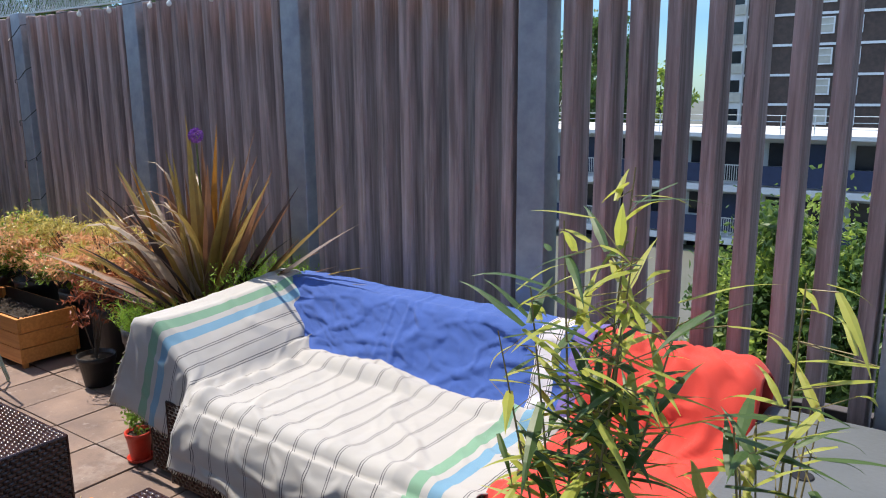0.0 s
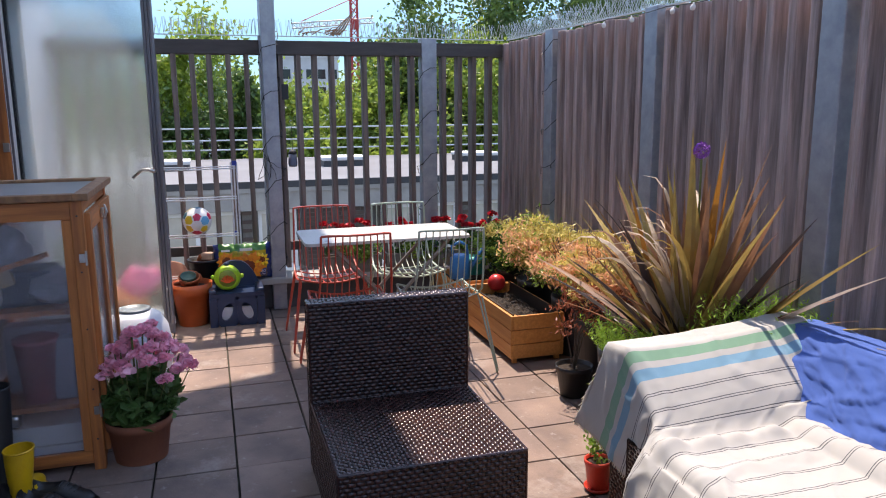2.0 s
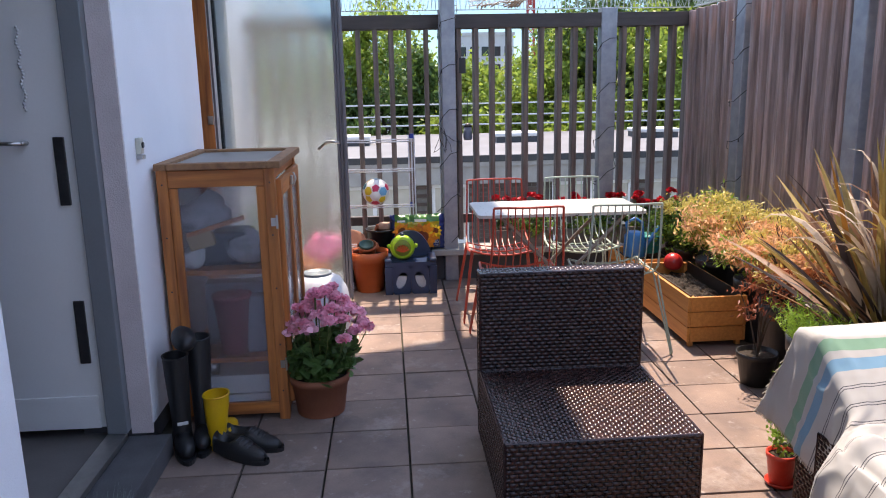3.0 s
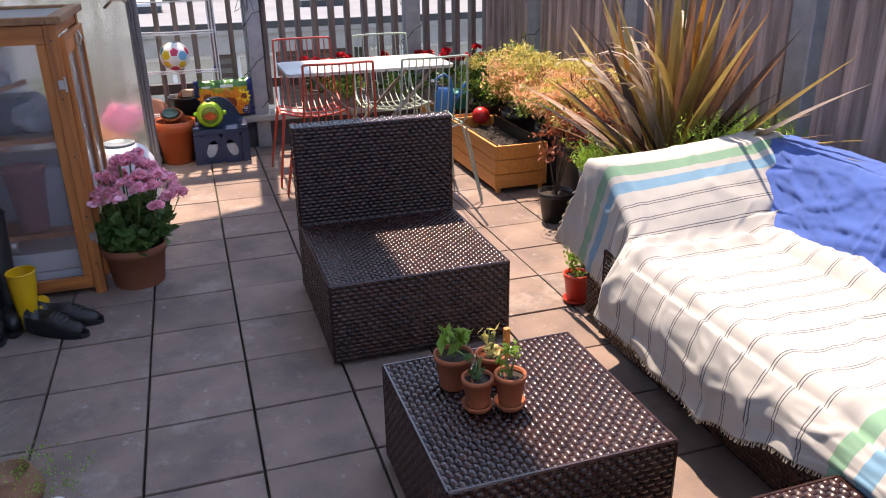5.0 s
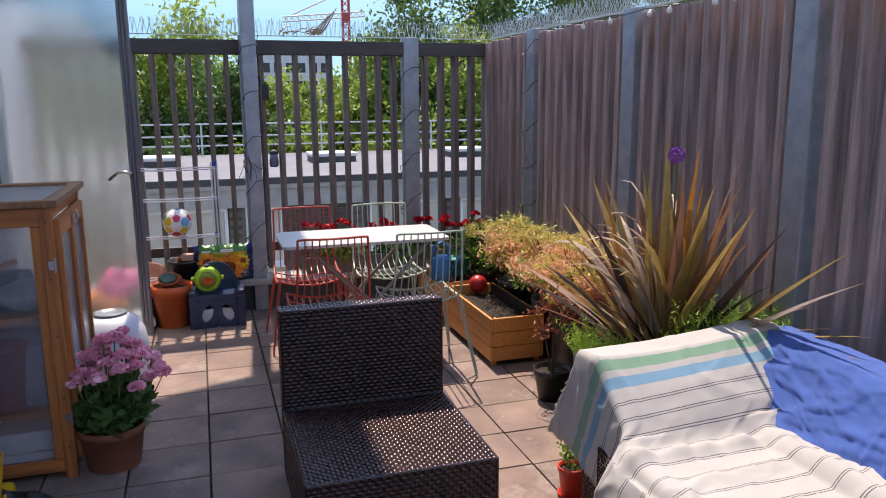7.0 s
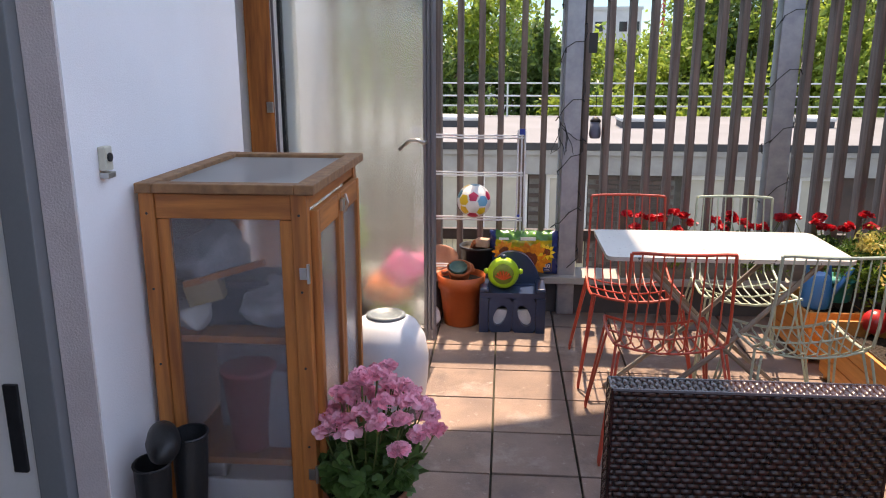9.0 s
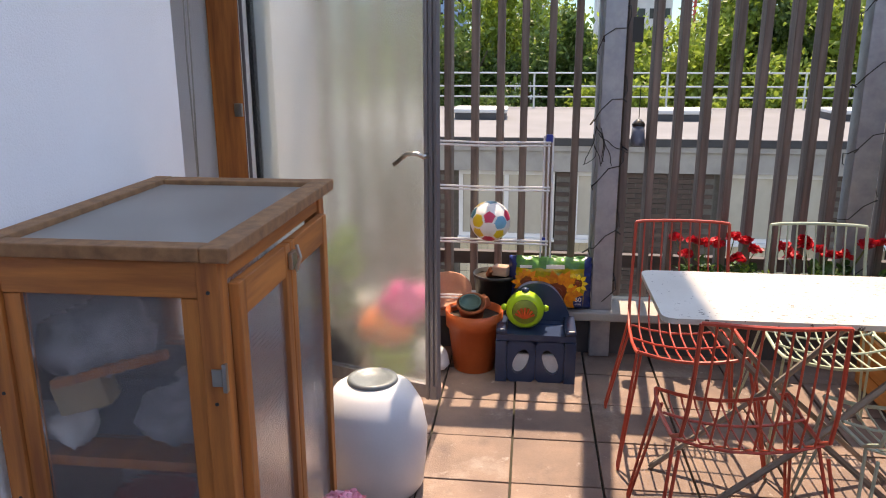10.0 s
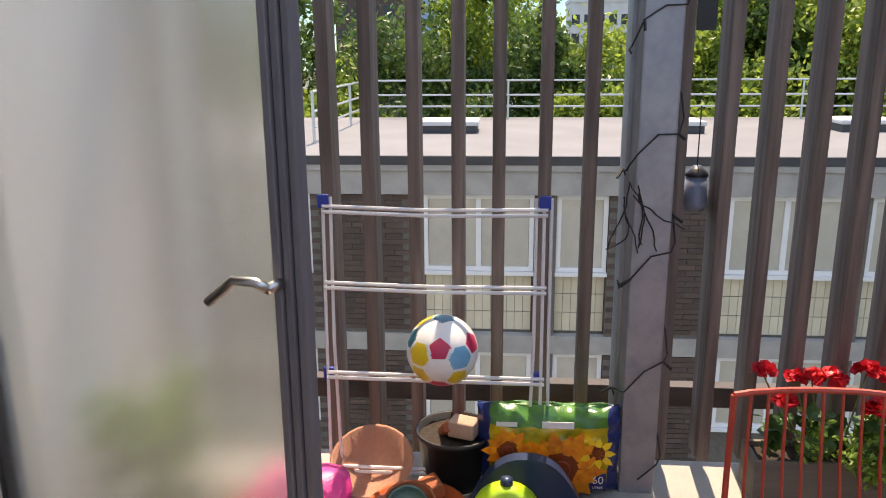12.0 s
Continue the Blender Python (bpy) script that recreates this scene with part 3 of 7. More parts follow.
ptile_mesh = mesh_of("wall_tile", boxed(-0.01, 0.006, -0.052, 0.052, -0.128, 0.128, 0.003), M_PANEL)


def brickwork(parent, y0, y1, z0, courses):
    for c in range(courses):
        y = y0 + 0.108 + (0.11 if c % 2 else 0.0)
        while y < y1 - 0.08:
            share("brick", brick_mesh, parent, 0.006, y, z0 - 0.035 - 0.075 * c)
            y += 0.225


for base in (-9.76, -5.84, -1.92, 2.0, 5.92):
    for z0 in (-0.27, -2.45):
        near_by = -3 < base < 3
        pier = part("brick_pier", boxed(-0.11, 0.0, base, base + 1.36, z0 - 1.95, z0 + 0.005), M_MORTAR if near_by else M_BRICK, block, "dark brick pier")
        strip = part("brick_strip", boxed(-0.11, 0.0, base + 2.975, base + 3.245, z0 - 1.95, z0 + 0.005), M_MORTAR if near_by else M_BRICK, block)
        if near_by:
            brickwork(pier, base, base + 1.36, z0, 25)
            brickwork(strip, base + 2.975, base + 3.245, z0, 25)
        for wy, frame_, gl, sill_, n in ((base + 2.23, win_mesh, glass_mesh, ledge_mesh, 13), (base + 3.58, win_small, glass_small, ledge_small, 6)):
            win = new("window")
            win.parent = block
            win.location = (-0.06, wy, z0)
            share("window_frame", frame_, win, 0, 0, 0)
            share("pane", gl, win, 0, 0, 0)
            if n > 6:
                share("pane", gl, win, 0, 0.697, 0)
            share("window_sill", sill_, win, 0, 0, 0)
            if z0 > -1 and near_by:
                for i in range(n):
                    for q in range(3):
                        share("wall_tile", ptile_mesh, block, -0.105, wy + 0.109 * (i - (n - 1) / 2), -1.49 - 0.265 * q)


def handrail(parent, pts, zs, name="handrail"):
    for z in zs:
        part(name, tube(bmesh.new(), [(x, y, z) for x, y in pts], 0.021, 6), M_RAILW, parent)


rails = thing("roof_railing", (0, 0, 0.22), "pale metal railing round the flat roof", "railing")
handrail(rails, [(-15.0, -2.2), (-19.6, -2.2), (-19.6, 20)], (0.24, 0.47, 0.76))
for k in range(8):
    part("baluster", tube(bmesh.new(), [(-19.6, -2.2 + 2.9 * k, 0), (-19.6, -2.2 + 2.9 * k, 0.76)], 0.022, 6), M_RAILW, rails)
for k in range(4):
    part("baluster", tube(bmesh.new(), [(-15.0 - 1.4 * k, -2.2, 0), (-15.0 - 1.4 * k, -2.2, 0.76)], 0.024, 6), M_RAILW, rails)
for x, y, w in ((-16.9, -0.3, 0.95), (-16.9, 3.4, 0.95), (-17.2, 6.6, 0.9)):
    sk = thing("roof_light", (x, y, 0.22), "white rooflight on a dark upstand", "rooflight", "rooflights on the flat roof")
    part("upstand", boxed(-0.4, 0.4, -w / 2, w / 2, 0, 0.12, 0.01), M_FASCIA, sk)
    part("cover", boxed(-0.42, 0.42, -w / 2 - 0.03, w / 2 + 0.03, 0.121, 0.20, 0.03), M_OFFWHITE, sk)


def soup(name, verts, faces, material, parent=None, label=""):
    me = bpy.data.meshes.new(name)
    me.from_pydata(verts, [], faces)
    me.materials.append(material)
    ob = new(name, me)
    if parent:
        ob.parent = parent
    return tagged(ob, label) if label else ob


def leaf_soup(n, seed, place, size, aspect=0.55, droop=0.3):
    """n pointed leaves with a fold; place(rng) gives each one's middle."""
    g = np.random.RandomState(seed)
    mid = place(g, n)
    d = g.normal(size=(n, 3))
    d[:, 2] -= droop
    d /= np.linalg.norm(d, axis=1)[:, None]
    e = np.cross(d, g.normal(size=(n, 3)))
    e /= np.linalg.norm(e, axis=1)[:, None]
    L = size * g.uniform(0.6, 1.35, n)[:, None]
    a, b = mid - d * L / 2, mid + d * L / 2
    u = np.cross(d, e) * L * 0.06
    c1, c2 = mid + e * L * aspect / 2 + u, mid - e * L * aspect / 2 + u
    v = np.stack([a, c1, b, c2], 1).reshape(-1, 3)
    return v.tolist(), [(4 * i, 4 * i + 1, 4 * i + 2, 4 * i + 3) for i in range(n)]


def clumps(centre, radii, count, spread, seed, flat=1.0):
    """Leaf places gathered in uneven clumps in an ellipsoid."""
    g0 = np.random.RandomState(seed)
    p = g0.normal(size=(count, 3))
    p /= np.linalg.norm(p, axis=1)[:, None]
    p *= g0.uniform(0.35, 1.0, count)[:, None] ** 0.6
    cs = np.array(centre) + p * np.array(radii)
    rad = spread * g0.uniform(0.5, 1.3, count)

    def place(g, n):
        k = g.randint(0, count, n)
        return cs[k] + g.normal(size=(n, 3)) * rad[k][:, None] * 0.6 * np.array([1, 1, flat])
    return place


M_LEAF_Y = leaf_mat("tree_leaf_light", (0.26, 0.33, 0.06), (0.15, 0.22, 0.04), 0.7, 0.5)
M_LEAF_D = leaf_mat("tree_leaf_dark", (0.09, 0.15, 0.035), (0.05, 0.095, 0.025), 0.7, 0.4)
M_BARK = mat("bark", (0.11, 0.085, 0.065), rough=0.9, scale=6, fine=40, bump=0.6)


def tree(x, y, top, rad, n, size, seed, mat_leaf, low=0.25, label="leafy tree with a broad uneven crown"):
    t = thing("tree", (x, y, GZ), label, "tree", "trees behind the flat roof")
    h = top - GZ
    r = random.Random(seed)
    bm = bmesh.new()
    tube(bm, [(0, 0, 0), (0.1, 0.05, h * 0.35), (0.0, 0.1, h * 0.7)], 0.035 * h * 0.6, 8, 0.07)
    for k in range(7):
        a = r.uniform(0, 6.3)
        z = h * r.uniform(0.3, 0.6)
        tube(bm, [(0, 0, z), (math.cos(a) * rad * 0.4, math.sin(a) * rad * 0.4, z + h * 0.12), (math.cos(a) * rad * 0.75, math.sin(a) * rad * 0.75, z + h * 0.27)], 0.07, 6, 0.02)
    part("trunk", bm, M_BARK, t, "grey-brown trunk with limbs")
    zc = h * (1 + low) / 2
    v, f = leaf_soup(n, seed, clumps((0, 0, zc), (rad, rad, h * (1 - low) / 2 * 0.92), 70, rad * 0.26, seed), size)
    soup("crown", v, f, mat_leaf, t, "dense green leaves")


for k, (x, y, top, rad, m) in enumerate(((-25, -6.0, 4.4, 2.4, M_LEAF_D), (-25.5, -2.2, 3.0, 2.4, M_LEAF_D), (-27, 0.4, 4.6, 2.3, M_LEAF_Y), (-25, 1.9, 2.6, 1.9, M_LEAF_D), (-26, 4.2, 2.6, 2.0, M_LEAF_Y),
                                         (-26, 6.4, 3.4, 2.0, M_LEAF_Y), (-27, 9.0, 8.0, 3.0, M_LEAF_D), (-27, 13.0, 9.5, 3.4, M_LEAF_D), (-24, 9.5, 4.5, 2.4, M_LEAF_Y), (-27, 17.5, 9.0, 3.4, M_LEAF_D), (-23.5, 3.0, 1.2, 1.7, M_LEAF_Y), (-23.5, -0.6, 1.1, 1.7, M_LEAF_D), (-23.6, 6.6, 1.5, 1.8, M_LEAF_Y), (-23.6, -4.0, 1.4, 1.8, M_LEAF_Y), (-24, 13.0, 3.0, 2.4, M_LEAF_Y))):
    tree(x, y, top, rad, 21000, 0.19, 40 + k, m)
# first two overlap as one ivy: pale leaves stand for its sunlit ones
for k, (x, y, top, rad, m, n, sz, low) in enumerate(((-1.35, 9.2, 0.55, 1.0, M_LEAF_D, 20000, 0.10, 0.5), (-1.25, 8.9, 0.45, 1.05, M_LEAF_Y, 7000, 0.09, 0.5), (-0.1, 8.7, 0.40, 1.2, M_LEAF_D, 16000, 0.10, 0.45), (1.6, 9.5, 0.3, 1.5, M_LEAF_D, 7000, 0.12, 0.3),
                                                     (-24.5, 56, 7.6, 2.6, M_LEAF_D, 9000, 0.35, 0.2), (-27, 52, 5.5, 3.5, M_LEAF_D, 4000, 0.45, 0.1), (-20.5, 56, 4.6, 2.2, M_LEAF_Y, 3000, 0.4, 0.1), (-31, 50, 6.0, 3.0, M_LEAF_Y, 3000, 0.4, 0.1))):
    tree(x, y, top, rad, n, sz, 70 + k, m, low, "leafy green tree growing below the fence")
cone = thing("traffic_cone", (-9.5, 28.6, GZ), "orange traffic cone standing in the yard below", "traffic cone")
part("base", boxed(-0.22, 0.22, -0.22, 0.22, 0.0, 0.04, 0.01), M_FASCIA, cone)
part("body", lathe(bmesh.new(), [(0.17, 0.041), (0.03, 0.72), (0.02, 0.74)], 16), mat("cone_orange", (0.75, 0.13, 0.03), rough=0.5, scale=8), cone, "", True)

# balcony block and tower to the north
low_block = thing("balcony_block", (0, 40, -1.2), "white three-storey block with dark blue balconies", "building")
part("wall", boxed(-34, 14, 1.3, 8, GZ, 0.15), M_OFFWHITE, low_block)
part("roof", boxed(-34.3, 14.3, -0.15, 8.2, 0.16, 0.36), M_OFFWHITE, low_block, "white roof slab")
for s in range(3):
    zt = 0.16 - 2.72 * s
    if s:
        part("slab", boxed(-34.2, 14.2, -0.12, 1.3, zt - 0.0, zt + 0.32), M_OFFWHITE, low_block, "white balcony slab")
    for k in range(12):
        x = -33 + 3.9 * k
        part("cross_wall", boxed(x - 0.1, x + 0.1, -0.05, 1.3, zt - 2.38, zt - 0.01), M_OFFWHITE, low_block)
        part("window", boxed(x + 0.4, x + 1.5, 1.22, 1.29, zt - 1.45, zt - 0.3), M_DARKWIN, low_block)
        part("door", boxed(x + 2.1, x + 3.4, 1.22, 1.29, zt - 2.3, zt - 0.3), M_DARKWIN if (k + s) % 3 else M_BLUEP, low_block)
        pan = part("balcony_panel", boxed(x + 0.12, x + (1.9 if k % 2 else 3.75), -0.02, 0.03, zt - 2.3, zt - 1.35), M_BLUEP, low_block, "dark blue balcony panel")
        if k % 2:
            bal = boxed(x + 1.9, x + 3.75, -0.02, 0.02, zt - 1.40, zt - 1.35)
            for q in range(16):
                box(bal, x + 1.95 + 0.115 * q, x + 1.975 + 0.115 * q, -0.01, 0.01, zt - 2.3, zt - 1.40)
            tagged(part("railing", bal, M_RAILW, low_block), kind="stuff")
rl2 = thing("roof_railing", (0, 40, -0.84), "white metal railing on the block's roof", "railing")
handrail(rl2, [(-34, 0.1), (14, 0.1)], (0.3, 0.6, 0.9))
bal = bmesh.new()
for k in range(32):
    tube(bal, [(-34 + 1.5 * k, 0.1, 0), (-34 + 1.5 * k, 0.1, 0.9)], 0.03, 6)
tagged(part("balusters", bal, M_RAILW, rl2), kind="stuff")

tower = thing("tower_block", (0, 76, 0), "dark brick tower with white window bands and balconies", "building")
part("wall", boxed(-20.0, 18, 0, 14, GZ, 38), M_BRICK, tower)
part("balcony_tower", boxed(-22.4, -20.0, -0.6, 10, GZ, 38), M_OFFWHITE, tower)
tw = mesh_of("window_frame", box(box(box(box(boxed(-0.75, 0.75, -0.10, 0.0, 0, 0.12), -0.75, 0.75, -0.10, 0.0, 1.33, 1.45), -0.75, -0.63, -0.10, 0, 0.12, 1.33), 0.63, 0.75, -0.10, 0, 0.12, 1.33), -0.63, 0.63, -0.10, 0, 0.75, 0.83), M_WHITE)
tg = mesh_of("pane", boxed(-0.64, 0.64, -0.05, -0.02, 0.1, 1.35), M_WINGLASS)
for s in range(16):
    z = -5.4 + 2.62 * s
    part("band", boxed(-20.1, 18.1, -0.12, -0.002, z - 0.22, z), M_WHITE, tower, "white floor band")
    part("balcony_opening", boxed(-22.2, -20.2, -0.64, -0.601, z + 1.0, z + 2.1), M_DARKWIN, tower)
    part("balcony_front", boxed(-22.4, -20.0, -0.75, -0.61, z + 0.1, z + 0.95), M_WINGLASS, tower)
    for x in (-19.0, -13.4, -11.2, -7.4, -3.5, 0.3, 4.0, 8.0, 12.0):
        w = new("window")
        w.parent = tower
        w.location = (x, -0.02, z + 0.75)
        share("window_frame", tw, w, 0, 0, 0)
        share("pane", tg, w, 0, 0, 0)
    part("recess", boxed(-15.6, -14.5, -0.10, -0.003, z + 0.2, z + 2.2), M_DARKWIN, tower)
part("downpipe", boxed(-18.0, -17.75, -0.3, 0, GZ, 38), M_WHITE, tower)

M_CRANE_R = mat("red_crane_steel", (0.55, 0.06, 0.05), rough=0.5, bump=0)
M_CRANE_W = mat("white_crane_steel", (0.75, 0.72, 0.70), rough=0.5, bump=0)
crane = thing("tower_crane", (-120, 23, GZ), "distant red and white tower crane on the skyline", "crane")


def lattice(bm, a, b, w, n, r):
    a, b = Vector(a), Vector(b)
    d = (b - a).normalized()
    s1 = d.cross(Vector((1, 0, 0))).normalized() * w
    s2 = Vector((1, 0, 0)) * w
    for o in (s1 + s2, s1 - s2, -s1 + s2, -s1 - s2):
        tube(bm, [a + o, b + o], r, 4)
    for k in range(n):
        p, q = a.lerp(b, k / n), a.lerp(b, (k + 1) / n)
        tube(bm, [p + s1 - s2, q - s1 - s2], r * 0.7, 4)
        tube(bm, [p - s1 + s2, q + s1 + s2], r * 0.7, 4)
    return bm


part("mast", lattice(bmesh.new(), (0, 0, 0), (0, 0, 24.5), 0.50, 22, 0.10), M_CRANE_R, crane)
part("jib", lattice(bmesh.new(), (0, 3, 21.3), (0, -9.5, 20.2), 0.36, 14, 0.075), M_CRANE_W, crane)
part("cab", boxed(-0.6, 0.6, -0.6, 0.6, 19.9, 21.3, 0.1), M_CRANE_R, crane)
part("tie_bar", tube(bmesh.new(), [(0, 0, 24.5), (0, -8, 20.9)], 0.06, 4), M_CRANE_R, crane)
M_BLUEB = mat("blue_glass_tower", (0.28, 0.42, 0.62), (0.22, 0.36, 0.56), rough=0.3, scale=0.2, bump=0)
for x, y, w, z, m, lb in ((-150, -14.5, 6, 26, M_BLUEB, "distant pale blue glazed tower"), (-110, -17, 9, 13, M_BRICK, "distant dark block with balconies"), (-140, 17, 12, 9.5, M_OFFWHITE, "distant white building with strip windows"), (-135, -2, 8, 7.5, M_OFFWHITE, "distant pale roofs beyond the trees")):
    b = thing("far_building", (x, y, GZ), lb, "building", "buildings on the skyline")
    part("wall", boxed(-4, 4, -w / 2, w / 2, 0, z - GZ), m, b)
    for s in range(int((z - GZ) / 3)):
        for k in range(int(w / 2)):
            part("window", boxed(4.0, 4.05, -w / 2 + 0.4 + 2 * k, -w / 2 + 1.7 + 2 * k, 1 + 3 * s, 2.6 + 3 * s), M_DARKWIN, b)
    part("parapet", boxed(-4.2, 4.2, -w / 2 - 0.2, w / 2 + 0.2, z - GZ + 0.001, z - GZ + 0.5), M_OFFWHITE, b)

# ---- wicker furniture ----
def weave(bm, o, ux, uy, w, h, cw=0.024, ch=0.013):
    """Woven strands as small proud pads over a flat panel at o, spanned by ux and uy; it looks along ux x uy."""
    o, ux, uy = Vector(o), Vector(ux), Vector(uy)
    nn = ux.cross(uy)
    nx, ny = max(1, round(w / cw)), max(1, round(h / ch))
    cw, ch = w / nx, h / ny
    r = random.Random(int(1000 * (w + 3 * h)))
    for j in range(ny):
        off = 0.5 * cw if j % 2 else 0.0
        for i in range(nx + (1 if j % 2 else 0)):
            a, b = i * cw - off, (i + 1) * cw - off
            a, b = max(a, 0.0) + 0.0014, min(b, w) - 0.0014
            if b - a < 0.004:
                continue
            c, d = j * ch + 0.0007, (j + 1) * ch - 0.0007
            lift = 0.0044 + r.uniform(-0.0006, 0.0006)
            e, g = min(0.0045, (b - a) * 0.3), 0.0026
            lo = [bm.verts.new(o + ux * x + uy * y) for x, y in ((a, c), (b, c), (b, d), (a, d))]
            hi = [bm.verts.new(o + ux * x + uy * y + nn * lift) for x, y in ((a + e, c + g), (b - e, c + g), (b - e, d - g), (a + e, d - g))]
            bm.faces.new(hi)
            for k in range(4):
                bm.faces.new((lo[k], lo[(k + 1) % 4], hi[(k + 1) % 4], hi[k]))
    return bm


X, Y, Z = Vector((1, 0, 0)), Vector((0, 1, 0)), Vector((0, 0, 1))


def wicker_box(parent, x0, x1, y0, y1, z0, z1, name, faces="xXyYZ", cw=0.030, ch=0.0155):
    """A wicker block: a dark core, a woven skin on the given sides, bound edges."""
    core = part(name, boxed(x0 + 0.002, x1 - 0.002, y0 + 0.002, y1 - 0.002, z0, z1 - 0.002), M_WICKER_IN, parent)
    bm = bmesh.new()
    if "X" in faces:
        weave(bm, (x1, y0, z0), Y, Z, y1 - y0, z1 - z0, cw, ch)
    if "x" in faces:
        weave(bm, (x0, y1, z0), -Y, Z, y1 - y0, z1 - z0, cw, ch)
    if "y" in faces:
        weave(bm, (x0, y0, z0), X, Z, x1 - x0, z1 - z0, cw, ch)
    if "Y" in faces:
        weave(bm, (x1, y1, z0), -X, Z, x1 - x0, z1 - z0, cw, ch)
    if "Z" in faces:
        weave(bm, (x0, y0, z1), X, Y, x1 - x0, y1 - y0, cw, ch)
    tagged(part("weave", bm, M_WICKER, core, "glossy dark brown woven strands", True), kind="stuff")
    bm = bmesh.new()
    for a, b in (((x0, y0), (x1, y0)), ((x1, y0), (x1, y1)), ((x1, y1), (x0, y1)), ((x0, y1), (x0, y0))):
        tube(bm, [(*a, z1), (*b, z1)], 0.0055, 6)
        tube(bm, [(*a, z0), (*a, z1)], 0.0055, 6)
    part("bound_edge", bm, M_WICKER, core)
    return core


wicker_chair = thing("wicker_chair", (0, 0, 0), "dark brown wicker armless lounge chair with no cushion", "chair")
wicker_box(wicker_chair, -2.995, -2.345, 0.925, 1.595, 0.02, 0.32, "seat")
wicker_box(wicker_chair, -3.075, -3.001, 0.925, 1.595, 0.02, 0.735, "backrest")
for x, y in ((-2.39, 0.97), (-2.39, 1.55), (-3.03, 0.97), (-3.03, 1.55)):
    part("foot", lathe(bmesh.new(), [(0.015, 0.0), (0.02, 0.022)], 10, x, y), M_BLACKPL, wicker_chair)
coffee = thing("coffee_table", (0, 0, 0), "low square dark brown wicker coffee table", "coffee table")
wicker_box(coffee, -1.767, -1.20, 0.974, 1.545, 0.02, 0.32, "tabletop", cw=0.032, ch=0.017)
for x, y in ((-1.73, 1.01), (-1.73, 1.50), (-1.24, 1.01), (-1.24, 1.50)):
    part("foot", lathe(bmesh.new(), [(0.015, 0.0), (0.02, 0.022)], 10, x, y), M_BLACKPL, coffee)
stool = thing("wicker_footstool", (0, 0, 0), "dark brown wicker footstool beside the sofa", "footstool")
wicker_box(stool, -0.97, -0.56, 1.30, 1.80, 0.02, 0.32, "seat")
part("foot", lathe(bmesh.new(), [(0.015, 0.0), (0.02, 0.022)], 10, -0.92, 1.35), M_BLACKPL, stool)

sofa = thing("wicker_sofa", (0, 0, 0), "dark brown wicker corner sofa hidden under throws", "sofa")
wicker_box(sofa, -2.23, -0.30, 1.93, 2.48, 0.02, 0.36, "seat", "y")
wicker_box(sofa, -2.41, -2.285, 1.97, 2.68, 0.02, 0.62, "armrest", "xyX")
wicker_box(sofa, -2.23, -0.30, 2.585, 2.75, 0.02, 0.60, "backrest", "y")
part("seat_cushion", boxed(-1.93, -0.82, 1.875, 2.50, 0.362, 0.405, 0.015), M_CREAM, sofa)


def stripe_mat(name, white, bands, lines):
    """Cotton with woven stripes across it, laid out in metres along the cloth."""
    m = mat(name, white, tuple(c * 0.93 for c in white), rough=0.9, scale=7, fine=500, var=0.08, bump=0.35, sheen=0.1)
    nt = m.node_tree
    n, l = nt.nodes, nt.links
    uv = n.new("ShaderNodeUVMap")
    sep = n.new("ShaderNodeSeparateXYZ")
    l.new(uv.outputs[0], sep.inputs[0])
    bs = n["Principled BSDF"]
    col = bs.inputs["Base Color"].links[0].from_socket
    for c0, half, colour in [*bands, *[(x + d, 0.0015, (0.07, 0.068, 0.08)) for x in lines for d in (-0.0045, 0.0045)]]:
        cmp_ = n.new("ShaderNodeMath")
        cmp_.operation = "COMPARE"
        l.new(sep.outputs[0], cmp_.inputs[0])
        cmp_.inputs[1].default_value, cmp_.inputs[2].default_value = c0, half
        mx = n.new("ShaderNodeMix")
        mx.data_type = "RGBA"
        l.new(cmp_.outputs[0], mx.inputs[0])
        l.new(col, mx.inputs[6])
        mx.inputs[7].default_value = (*colour, 1)
        col = mx.outputs[2]
    l.new(col, bs.inputs["Base Color"])
    return m


def along(path, s):
    """The point at length s on a bent line."""
    for a, b in zip(path, path[1:]):
        d = math.dist(a, b)
        if s <= d:
            return tuple(p + (q - p) * s / d for p, q in zip(a, b))
        s -= d
    return path[-1]


def rounded(path, n, k=4):
    """The same line sampled n times and softened."""
    total = sum(math.dist(a, b) for a, b in zip(path, path[1:]))
    pts = [along(path, total * i / (n - 1)) for i in range(n)]
    for _ in range(k):
        pts = [pts[0]] + [tuple((a + 2 * b + c) / 4 for a, b, c in zip(*t)) for t in zip(pts, pts[1:], pts[2:])] + [pts[-1]]
    return pts, total


def cloth(name, parent, material, rows, label, us, thick=0.004):
    """A sheet from rows of points, with lengths along it as UV."""
    bm = bmesh.new()
    uvl = bm.loops.layers.uv.new("UVMap")
    grid = [[bm.verts.new(p) for p in row] for row in rows]
    for j in range(len(grid) - 1):
        for i in range(len(grid[0]) - 1):
            f = bm.faces.new((grid[j][i], grid[j][i + 1], grid[j + 1][i + 1], grid[j + 1][i]))
            for lp, (jj, ii) in zip(f.loops, ((j, i), (j, i + 1), (j + 1, i + 1), (j + 1, i))):
                lp[uvl].uv = (us[ii], jj * 0.01)
    ob = part(name, bm, material, parent, label, True)
    so = ob.modifiers.new("thickness", "SOLIDIFY")
    so.thickness = thick
    so.offset = 1
    return ob


GREEN_B, BLUE_B = (0.18, 0.34, 0.23), (0.15, 0.31, 0.43)
